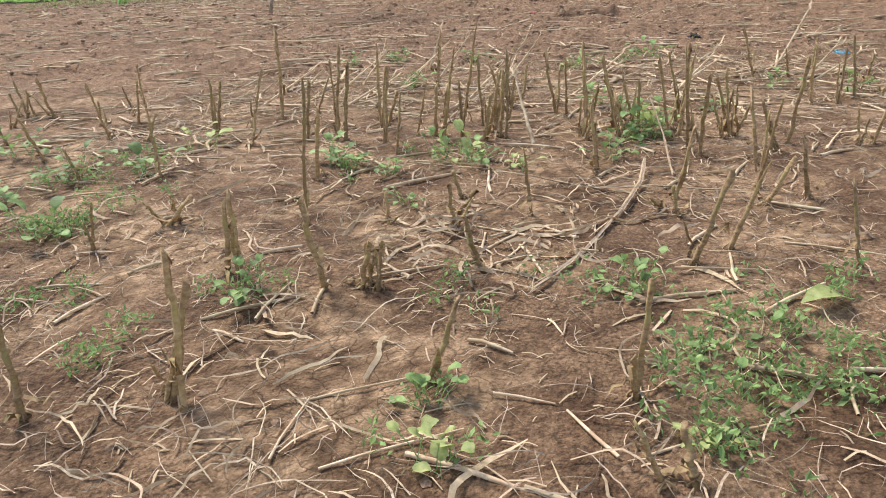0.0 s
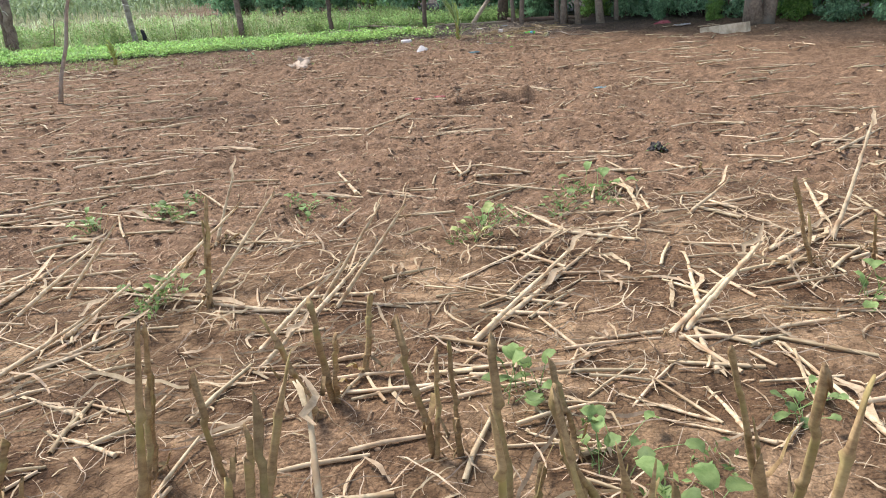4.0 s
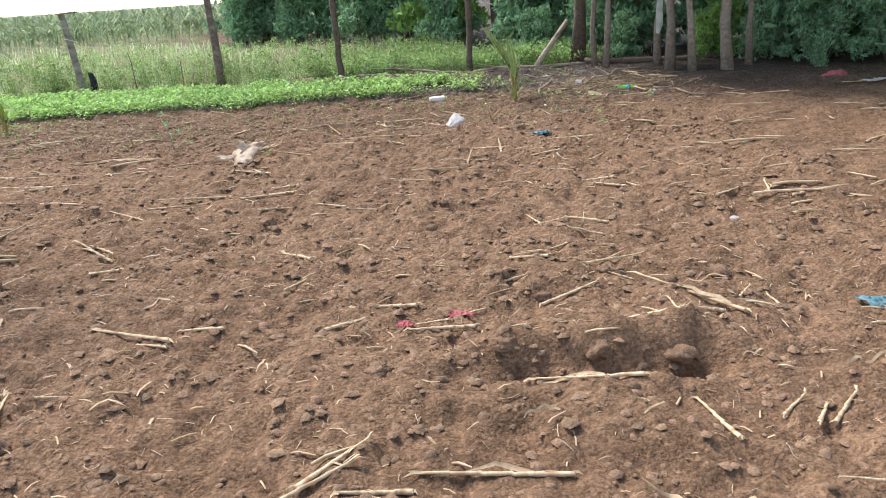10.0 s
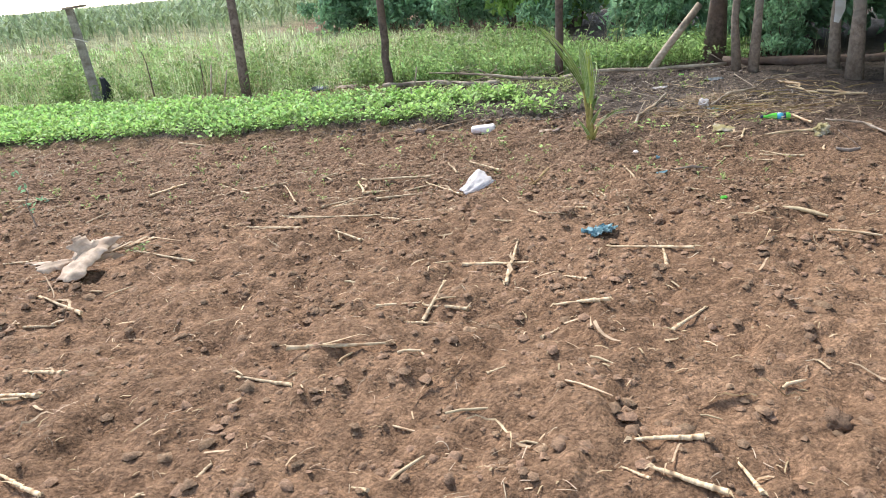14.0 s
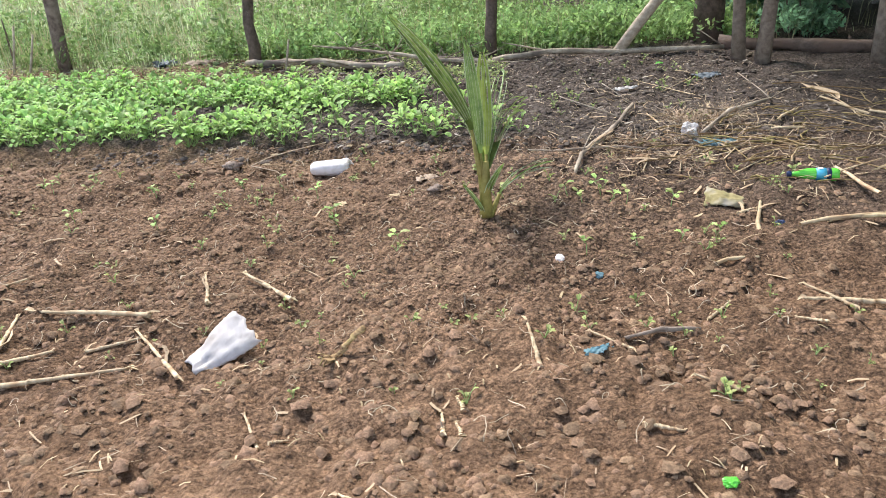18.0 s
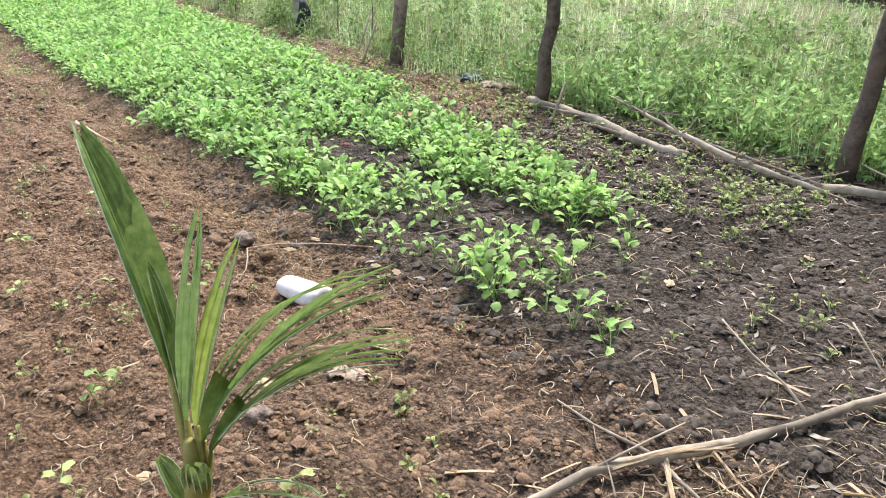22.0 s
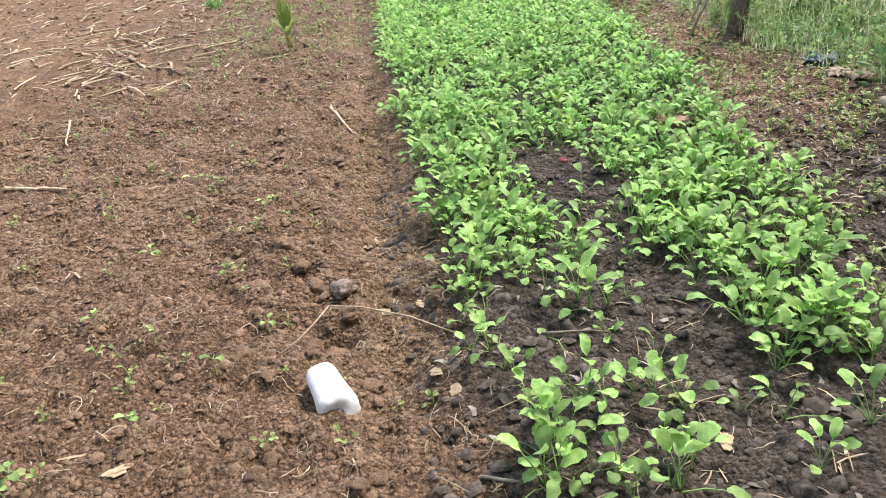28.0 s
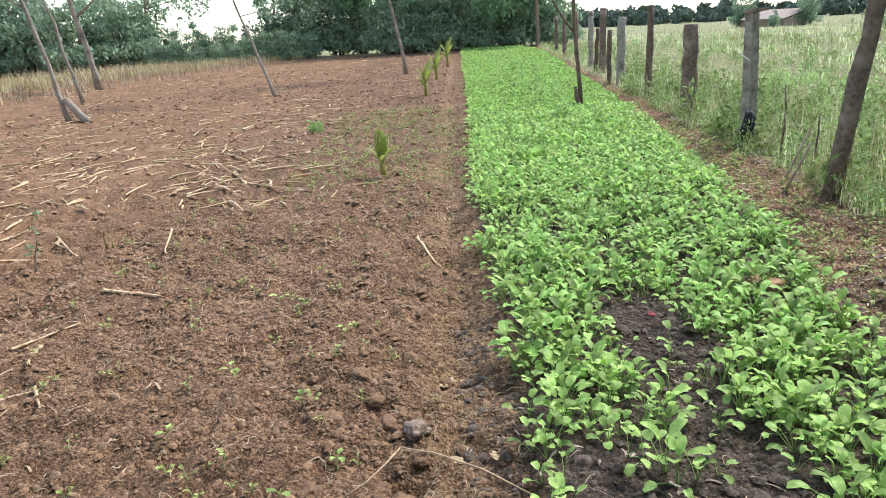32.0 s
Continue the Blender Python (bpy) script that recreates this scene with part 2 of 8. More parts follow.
SAWN = material("sawn_timber", (0.44, 0.35, 0.24), (0.66, 0.56, 0.42), 16, 0.8, 0.4, stain=(0.36, 0.28, 0.19), coarse=5)
POST_WOOD = material("weathered_post", (0.09, 0.062, 0.048), (0.24, 0.175, 0.14), 24, 0.9, 0.8, island=0.15, stain=(0.30, 0.23, 0.19), coarse=5, depth=0.01)
GREY_POST = material("grey_post", (0.23, 0.20, 0.17), (0.42, 0.38, 0.33), 24, 0.9, 0.6, stain=(0.15, 0.12, 0.10), coarse=5)
LEAF = material("mustard_leaf", (0.205, 0.385, 0.09), (0.555, 0.75, 0.255), 30, 0.56, 0.2, island=0.45, through_light=0.42)
LEAF_STEM = material("pale_stem", (0.23, 0.35, 0.10), (0.40, 0.52, 0.22), 30, 0.6, 0.1, through_light=0.2)
PALE_LEAF = material("yellowed_leaf", (0.26, 0.32, 0.09), (0.52, 0.53, 0.22), 30, 0.6, 0.2, island=0.25, through_light=0.3)
WEED = material("weed_leaf", (0.22, 0.36, 0.11), (0.50, 0.66, 0.28), 20, 0.6, 0.2, island=0.35, through_light=0.5)
FENCE_WEED = material("fence_weed_leaf", (0.14, 0.22, 0.065), (0.33, 0.43, 0.16), 20, 0.6, 0.2, island=0.4, through_light=0.35)
GRASS = material("field_grass", (0.46, 0.54, 0.28), (0.74, 0.79, 0.50), 8, 0.65, 0.0, island=0.4, through_light=0.5)
DRY_GRASS = material("dry_grass", (0.38, 0.33, 0.17), (0.58, 0.51, 0.30), 8, 0.8, 0.0, island=0.3, through_light=0.2)
MAIZE = material("far_maize", (0.23, 0.30, 0.16), (0.41, 0.48, 0.27), 5, 0.65, 0.0, island=0.3, through_light=0.25)
FOLIAGE = material("tree_foliage", (0.155, 0.29, 0.165), (0.34, 0.52, 0.29), 6, 0.6, 0.0, island=0.45, through_light=0.4)
BRIGHT_FOLIAGE = material("bright_foliage", (0.13, 0.24, 0.06), (0.29, 0.44, 0.12), 6, 0.6, 0.0, island=0.4, through_light=0.3)
FAR_FOLIAGE = material("far_foliage", (0.10, 0.14, 0.11), (0.16, 0.20, 0.16), 0.5, 0.9, 0.0, island=0.2)
PALM = material("coconut_leaf", (0.13, 0.22, 0.05), (0.30, 0.40, 0.12), 30, 0.45, 0.2, through_light=0.45)
YOUNG_PALM = material("young_coconut_leaf", (0.30, 0.38, 0.06), (0.50, 0.58, 0.14), 30, 0.5, 0.2, through_light=0.45)
PALM_RIB = material("coconut_rib", (0.38, 0.42, 0.22), (0.56, 0.58, 0.36), 30, 0.5, 0.1)
PALM_STEM = material("coconut_sheath", (0.20, 0.17, 0.04), (0.36, 0.30, 0.09), 30, 0.6, 0.3, stain=(0.20, 0.10, 0.04))
WHITE_PLASTIC = material("white_plastic", (0.78, 0.68, 0.65), (0.88, 0.79, 0.76), 14, 0.5, 0.15, stain=(0.68, 0.60, 0.54), coarse=18)
THIN_WHITE = material("thin_white_film", (0.66, 0.60, 0.57), (0.80, 0.74, 0.71), 12, 0.45, 0.2, stain=(0.60, 0.52, 0.46), coarse=5, through_light=0.3)
CARD = material("bleached_sheath", (0.38, 0.28, 0.20), (0.64, 0.49, 0.37), 18, 0.85, 0.5, stain=(0.32, 0.22, 0.15), coarse=6)
BLUE_FILM = material("blue_film", (0.08, 0.19, 0.23), (0.19, 0.34, 0.38), 14, 0.5, 0.2, stain=(0.16, 0.20, 0.22), through_light=0.2)
GREY_FILM = material("ash_grey_film", (0.07, 0.085, 0.095), (0.22, 0.24, 0.26), 14, 0.6, 0.3)
RED_CLOTH = material("red_cloth", (0.36, 0.075, 0.085), (0.52, 0.16, 0.165), 30, 0.8, 0.3)
YELLOW_FILM = material("yellow_wrapper", (0.24, 0.19, 0.08), (0.42, 0.35, 0.17), 18, 0.75, 0.2, stain=(0.42, 0.36, 0.28), coarse=9)
GREEN_PLASTIC = material("green_plastic", (0.10, 0.50, 0.05), (0.18, 0.68, 0.09), 10, 0.25, 0.0)
LABEL_BLUE = material("label_blue", (0.05, 0.32, 0.50), (0.10, 0.48, 0.62), 40, 0.35, 0.0)
LABEL_NAVY = material("label_navy", (0.012, 0.02, 0.06), (0.03, 0.05, 0.12), 40, 0.35, 0.0)
BLACK_RUBBER = material("black_rubber", (0.012, 0.012, 0.014), (0.04, 0.04, 0.045), 30, 0.75, 0.4)
BRICK = material("terracotta", (0.30, 0.17, 0.11), (0.46, 0.29, 0.20), 40, 0.9, 0.5)
STONE = material("earthy_stone", (0.20, 0.145, 0.115), (0.40, 0.305, 0.245), 4, 0.9, 0.8, stain=(0.13, 0.09, 0.07), coarse=1.5, depth=0.012)
CORD = material("white_cord", (0.55, 0.50, 0.45), (0.75, 0.70, 0.64), 40, 0.8, 0.0)
TIN = material("weathered_roof", (0.22, 0.17, 0.14), (0.38, 0.31, 0.27), 3, 0.7, 0.2)
MUD_WALL = material("mud_wall", (0.25, 0.19, 0.14), (0.38, 0.30, 0.23), 3, 0.9, 0.2)
BURNT = material("charred_wood", (0.02, 0.017, 0.016), (0.09, 0.075, 0.068), 25, 0.9, 0.7)


# ------------------------------------------------------------------ mesh helpers
rng = np.random.default_rng(7)


def grid_random(ix, iy, seed):
    n = (ix.astype(np.int64) * 374761393 + iy.astype(np.int64) * 668265263 + seed * 2147483647) & 0xFFFFFFFF
    n = ((n ^ (n >> 13)) * 1274126177) & 0xFFFFFFFF
    n = ((n ^ (n >> 16)) * 2246822519) & 0xFFFFFFFF
    return ((n ^ (n >> 15)) & 0xFFFFFF) / 16777215.0


def value_noise(x, y, size, seed):
    """Smooth gradient noise of that grain, about -0.5 to 0.5."""
    ca, sa = math.cos(0.7 * seed + 0.4), math.sin(0.7 * seed + 0.4)
    x, y = np.asarray(x, float) / size, np.asarray(y, float) / size
    x, y = x * ca - y * sa + 5000.3, x * sa + y * ca + 5000.7
    ix, iy = np.floor(x), np.floor(y)
    fx, fy = x - ix, y - iy

    def corner(i, j):
        a = grid_random(ix + i, iy + j, seed) * 6.28318
        return np.cos(a) * (fx - i) + np.sin(a) * (fy - j)

    ux, uy = fx * fx * fx * (fx * (fx * 6 - 15) + 10), fy * fy * fy * (fy * (fy * 6 - 15) + 10)
    low = corner(0, 0) + (corner(1, 0) - corner(0, 0)) * ux
    high = corner(0, 1) + (corner(1, 1) - corner(0, 1)) * ux
    return (low + (high - low) * uy) * 0.8


def smooth(a, b, v):
    s = np.clip((v - a) / (b - a), 0, 1)
    return s * s * (3 - 2 * s)


def fence_y(x):
    return 24.02 + 0.105 * np.maximum(0, -np.asarray(x, float) - 1.2)


def bed_near(x):
    return np.interp(x, [-48, -16, -9.3, -3.7, -1.3, 3.6], [23.7, 21.95, 21.55, 21.2, 21.08, 21.0])


def bed_far(x):
    return np.interp(x, [-36, -12, -4.75, -3.3, -1.0, 0.0, 0.7, 1.3, 2.4, 3.6], [27.4, 24.75, 23.75, 23.55, 23.24, 23.02, 22.82, 22.72, 22.45, 22.0])


def wood_y(x):
    """Where the wood's undergrowth begins, north of the plot."""
    return np.interp(x, [-60, -6, -3, 1, 4, 5.5, 7, 8.6, 10.5, 13], [60, 40, 36, 33.5, 29, 26.3, 24.6, 22.6, 20.0, 16.0])


def masks(x, y):
    wob = value_noise(x, y, 1.1, 3) * 1.2 + value_noise(x, y, 0.35, 4) * 0.5
    stub = 1 - smooth(7.6, 8.9, y + wob)
    grass = smooth(-0.15, 0.25, y + wob * 0.45 - fence_y(x)) * (1 - smooth(4.2, 5.4, x + wob * 0.6))
    grass = grass * (1 - smooth(3.2, 3.9, x + wob * 0.4) * smooth(25.9, 26.6, y + wob * 0.5))
    grass = np.maximum(grass, smooth(-46, -50, x + 4 * wob))
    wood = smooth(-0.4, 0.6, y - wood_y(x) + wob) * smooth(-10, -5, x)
    dark = smooth(20.75, 21.1, y + wob * 0.25 - 0.35 * smooth(2.5, -1, x)) * smooth(0.2, 2.0, x + wob) * (1 - grass)
    in_bed = smooth(-0.05, 0.12, y - bed_near(x)) * smooth(-0.05, 0.12, bed_far(x) - y)
    dark = np.maximum(dark, in_bed * smooth(4.2, 3.4, x))
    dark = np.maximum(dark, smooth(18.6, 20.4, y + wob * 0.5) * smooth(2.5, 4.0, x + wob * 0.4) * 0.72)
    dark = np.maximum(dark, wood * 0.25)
    return stub, grass * (1 - wood), dark, wood, in_bed


def ground_z(x, y):
    x, y = np.asarray(x, float), np.asarray(y, float)
    stub, grass, dark, wood, in_bed = masks(x, y)
    tilled = (1 - stub) * (1 - grass) * (1 - wood)
    z = -0.065 + 0.06 * smooth(7.5, 4.5, y) + 0.06 * smooth(5.5, 9, x) * smooth(12, 18, y)
    far = smooth(30, 120, np.hypot(x, y - 15))
    rough = tilled * (1 - 0.4 * in_bed) * (1 - 0.15 * dark) * (1 - 0.22 * smooth(17.8, 19.0, y))
    z = z + (0.03 + 0.06 * rough) * value_noise(x, y, 0.62, 11) + (0.012 + 0.055 * rough) * value_noise(x, y, 0.27, 12)
    lump = np.abs(value_noise(x, y, 0.13, 13)) * 2
    z = z + (0.008 + 0.034 * rough) * (0.5 - lump) + (0.008 + 0.036 * rough) * value_noise(x, y, 0.17, 15) + (0.008 + 0.026 * rough) * value_noise(x, y, 0.075, 14)
    raked = rough * smooth(17.8, 19.0, y)
    z = z + raked * (0.015 * value_noise(x, y, 0.055, 16) + 0.008 * value_noise(x, y, 0.036, 17))
    z = z + 0.025 * in_bed * smooth(4, 3, x)
    # the trodden furrow along the bed, and the hoed trench in the field
    z = z - 0.055 * np.exp(-((y - np.interp(x, [-30, -4, 3], [22.3, 20.95, 20.72])) / 0.14) ** 2) * smooth(3.2, 2.4, x)
    z = z - 0.10 * np.exp(-((y - 12.4 + 0.08 * (x - 2.5)) / 0.1) ** 2) * smooth(1.9, 2.2, x) * smooth(3.3, 3.0, x)
    z = z + 0.09 * np.exp(-((y - 12.62 + 0.08 * (x - 2.5)) / 0.1) ** 2) * smooth(1.9, 2.2, x) * smooth(3.3, 3.0, x)
    for px, py, pr, pd in ((2.04, 20.55, 0.075, 0.10), (1.22, 20.70, 0.08, 0.08), (1.53, 20.46, 0.06, 0.06), (0.5, 20.78, 0.07, 0.05), (-0.6, 20.82, 0.08, 0.05), (2.40, 20.53, 0.26, 0.045), (3.385, 19.63, 0.40, -0.06)):
        z = z - pd * np.exp(-((x - px) ** 2 + (y - py) ** 2) / pr ** 2)
    z = z - 0.6 * far * smooth(26, 80, y)
    return z


def gz(x, y):
    return float(ground_z(np.array([x]), np.array([y]))[0])


def mesh_of(name, verts, faces, mat, flat=False):
    me = bpy.data.meshes.new(name)
    me.from_pydata(np.asarray(verts, float).reshape(-1, 3).tolist(), [], faces if isinstance(faces, list) else faces.tolist())
    if not flat:
        me.polygons.foreach_set("use_smooth", np.ones(len(me.polygons), bool))
    me.materials.append(mat)
    me.update()
    return me


def part(name, me, parent=None, label="", at=None):
    """One mesh object under a thing or under a part."""
    ob = new(name, me)
    if parent is not None:
        ob.parent = parent
    if at is not None:
        ob.matrix_local = at
    return tagged(ob, label) if label else ob


def holder(name, at, label, category, group="", kind=""):
    ob = new(name)
    ob.empty_display_size = 0.05
    ob.matrix_world = at
    return tagged(ob, label, category, group, kind)


def tube(points, radii, sides=7, wobble=0.0, seed=0, cap=True):
    """Verts and faces of a bent, tapered tube through the points."""
    r = random.Random(seed)
    verts, faces = [], []
    pts = [Vector(p) for p in points]
    for i, p in enumerate(pts):
        way = (pts[min(i + 1, len(pts) - 1)] - pts[max(i - 1, 0)]).normalized()
        side = way.cross(Vector((0.31, 0.87, 0.37))).normalized()
        up = way.cross(side)
        for k in range(sides):
            a = 2 * math.pi * k / sides
            rad = radii[i] * (1 + wobble * (r.random() - 0.5))
            verts.append(p + side * math.cos(a) * rad + up * math.sin(a) * rad)
    for i in range(len(pts) - 1):
        for k in range(sides):
            a, b = i * sides + k, i * sides + (k + 1) % sides
            faces.append((a, b, b + sides, a + sides))
    if cap:
        faces.append(tuple(range(sides - 1, -1, -1)))
        faces.append(tuple(range(len(verts) - sides, len(verts))))
    return [tuple(v) for v in verts], faces


def joined(pieces):
    verts, faces = [], []
    for v, f in pieces:
        n = len(verts)
        verts += list(v)
        faces += [tuple(i + n for i in q) for q in f]
    return verts, faces


def ribbon(points, widths, flat_dir=(0, 0, 1), fold=0.25):
    """A folded leaf blade along the points: three verts across, the midrib lowest."""
    verts, faces = [], []
    pts = [Vector(p) for p in points]
    for i, p in enumerate(pts):
        way = (pts[min(i + 1, len(pts) - 1)] - pts[max(i - 1, 0)]).normalized()
        side = way.cross(Vector(flat_dir))
        side = side.normalized() if side.length > 1e-4 else Vector((1, 0, 0))
        up = side.cross(way).normalized()
        w = widths[i]
        verts += [p - side * w + up * w * fold, p, p + side * w + up * w * fold]
    for i in range(len(pts) - 1):
        a = 3 * i
        faces += [(a, a + 1, a + 4, a + 3), (a + 1, a + 2, a + 5, a + 4)]
    return [tuple(v) for v in verts], faces


def scattered(base_v, base_f, xs, ys, zs, turn, tilt, size):
    """Many copies of one small piece as plain arrays: turned about z, tilted, scaled."""
    base_v, base_f = np.asarray(base_v, float), np.asarray(base_f)
    n, m = len(xs), len(base_v)
    size = np.asarray(size, float).reshape(n, -1) * np.ones((n, 3))
    v = base_v[None] * size[:, None]
    ct, st = np.cos(tilt)[:, None], np.sin(tilt)[:, None]
    x, y, z = v[..., 0], v[..., 1] * ct - v[..., 2] * st, v[..., 1] * st + v[..., 2] * ct
    c, s = np.cos(turn)[:, None], np.sin(turn)[:, None]
    out = np.stack([x * c - y * s + np.asarray(xs)[:, None], x * s + y * c + np.asarray(ys)[:, None], z + np.asarray(zs)[:, None]], -1)
    faces = (base_f[None] + (np.arange(n) * m)[:, None, None]).reshape(-1, base_f.shape[1])
    return out.reshape(-1, 3), faces


def stuff(name, sets, mat, label, category, flat=False):
    verts, faces, n = [], [], 0
    for v, f in sets:
        verts.append(np.asarray(v, float))
        faces += (np.asarray(f) + n).tolist()
        n += len(v)
    ob = new(name, mesh_of(name, np.concatenate(verts), faces, mat, flat))
    return tagged(ob, label, category, kind="stuff")


ICO = [(0, 0, -1), (0.72, -0.53, -0.45), (-0.28, -0.85, -0.45), (-0.89, 0, -0.45), (-0.28, 0.85, -0.45), (0.72, 0.53, -0.45),
       (0.28, -0.85, 0.45), (-0.72, -0.53, 0.45), (-0.72, 0.53, 0.45), (0.28, 0.85, 0.45), (0.89, 0, 0.45), (0, 0, 1)]
ICO_F = [(0, 1, 2), (1, 0, 5), (0, 2, 3), (0, 3, 4), (0, 4, 5), (1, 5, 10), (2, 1, 6), (3, 2, 7), (4, 3, 8), (5, 4, 9),
         (1, 10, 6), (2, 6, 7), (3, 7, 8), (4, 8, 9), (5, 9, 10), (6, 10, 11), (7, 6, 11), (8, 7, 11), (9, 8, 11), (10, 9, 11)]


CRUMB = [(1, 0, -0.25), (0.3, 0.95, -0.2), (-0.85, 0.55, -0.3), (-0.75, -0.65, -0.25), (0.35, -0.95, -0.2), (0.58, 0.28, 0.55), (-0.42, 0.42, 0.68), (-0.12, -0.58, 0.6)]
CRUMB_F = [(0, 1, 5), (1, 6, 5), (1, 2, 6), (2, 3, 6), (3, 7, 6), (3, 4, 7), (4, 0, 7), (0, 5, 7), (5, 6, 7)]


# ------------------------------------------------------------------ the ground: one sheet to the horizon
def spread(inner, far, growth):
    """Grid lines: the given inner ones, then wider and wider to the horizon."""
    a = list(inner)
    lo, step, s = a[0], a[1] - a[0], a[-1] - a[-2]
    while a[-1] < far[1]:
        s *= growth[1]
        a.append(a[-1] + s)
    s, left = step, [lo]
    while left[-1] > far[0]:
        s *= growth[0]
        left.append(left[-1] - s)
    return np.array(left[:0:-1] + a)


def build_ground():
    xs = spread(np.concatenate([np.arange(-1.7, 0.6, 0.04), np.arange(0.6, 4.6, 0.026), np.arange(4.6, 5.2, 0.04)]), (-900, 900), (1.05, 1.08))
    ys = spread(np.concatenate([np.arange(1.5, 8, 0.046), np.arange(8, 17, 0.038), np.arange(17, 18.6, 0.032), np.arange(18.6, 23.0, 0.023)]), (-900, 900), (1.1, 1.07))
    gx, gy = np.meshgrid(xs, ys)
    z = ground_z(gx.ravel(), gy.ravel())
    verts = np.stack([gx.ravel(), gy.ravel(), z], -1)
    nx, ny = len(xs), len(ys)
    idx = np.arange(nx * ny).reshape(ny, nx)
    quads = np.stack([idx[:-1, :-1], idx[:-1, 1:], idx[1:, 1:], idx[1:, :-1]], -1).reshape(-1, 4)
    me = bpy.data.meshes.new("ground")
    me.vertices.add(len(verts))
    me.vertices.foreach_set("co", verts.ravel())
    me.loops.add(quads.size)
    me.loops.foreach_set("vertex_index", quads.ravel().astype(np.int32))
    me.polygons.add(len(quads))
    me.polygons.foreach_set("loop_start", np.arange(0, quads.size, 4, dtype=np.int32))
    me.update(calc_edges=True)
    me.polygons.foreach_set("use_smooth", np.ones(len(quads), bool))
    stub, grass, dark, wood, in_bed = masks(verts[:, 0], verts[:, 1])
    strip = smooth(-0.2, 0.2, verts[:, 1] - bed_far(verts[:, 0])) * (1 - grass) * smooth(3.0, 1.0, verts[:, 0])
    rim = np.exp(-((verts[:, 1] - np.interp(verts[:, 0], [-30, -4, 3], [22.3, 20.95, 20.75])) / 0.2) ** 2) * smooth(3.0, 2.0, verts[:, 0])
    pale = np.maximum(np.maximum(stub * 0.8, strip * 0.35), rim * 0.95)
    crust = stub * 0.85 * smooth(-0.12, 0.2, value_noise(verts[:, 0], verts[:, 1], 0.8, 8))
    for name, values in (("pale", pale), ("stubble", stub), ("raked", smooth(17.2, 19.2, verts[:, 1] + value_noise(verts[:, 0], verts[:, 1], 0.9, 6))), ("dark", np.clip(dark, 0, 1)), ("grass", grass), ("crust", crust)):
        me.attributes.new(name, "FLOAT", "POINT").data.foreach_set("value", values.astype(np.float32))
    me.materials.append(EARTH)
    return tagged(new("ground", me), "tilled brown earth with clods, dry crust and grassland", "ground", kind="structure")


build_ground()


# ------------------------------------------------------------------ trees, undergrowth and the far view
def leaf_cloud(n, centres, spreads, size, seed, droop=0.4, flat_y=1.0):
    """n small folded leaves round the given clump centres."""
    r = np.random.default_rng(seed)
    centres, spreads = np.asarray(centres, float), np.asarray(spreads, float)
    pick = r.integers(0, len(centres), n)
    way = r.normal(size=(n, 3))
    way /= np.linalg.norm(way, axis=1)[:, None]
    at = centres[pick] + way * (spreads[pick] * r.random(n) ** 0.45)[:, None] * np.array([1, flat_y, 0.8])
    a = r.normal(size=(n, 3))
    a[:, 2] -= droop
    a /= np.linalg.norm(a, axis=1)[:, None]
    b = np.cross(a, r.normal(size=(n, 3)))
    b /= np.linalg.norm(b, axis=1)[:, None]
    s = (size * (0.6 + 0.8 * r.random(n)))[:, None]
    c = np.cross(a, b) * 0.15
    v = np.stack([at - a * s, at + b * s * 0.42 + c * s, at + a * s, at - b * s * 0.42 + c * s], 1).reshape(-1, 3)
    f = (np.array([[0, 1, 2], [0, 2, 3]])[None] + (np.arange(n) * 4)[:, None, None]).reshape(-1, 3)
    return v, f


def trunk_mesh(name, stems, mat, seed):
    """Stems: lists of (points, radii); each a bent tapered tube of one tree."""
    return mesh_of(name, *joined([tube(p, r, 9, 0.22, seed + i) for i, (p, r) in enumerate(stems)]), mat)


def bent(base, top, n=6, sway=0.08, seed=0):
    r = random.Random(seed)
    b, t = Vector(base), Vector(top)
    out = []
    for i in range(n + 1):
        k = i / n
        p = b.lerp(t, k)
        if 0 < i:
            p += Vector((r.uniform(-sway, sway), r.uniform(-sway, sway), 0)) * (0.4 + k)
        out.append(tuple(p))
    return out


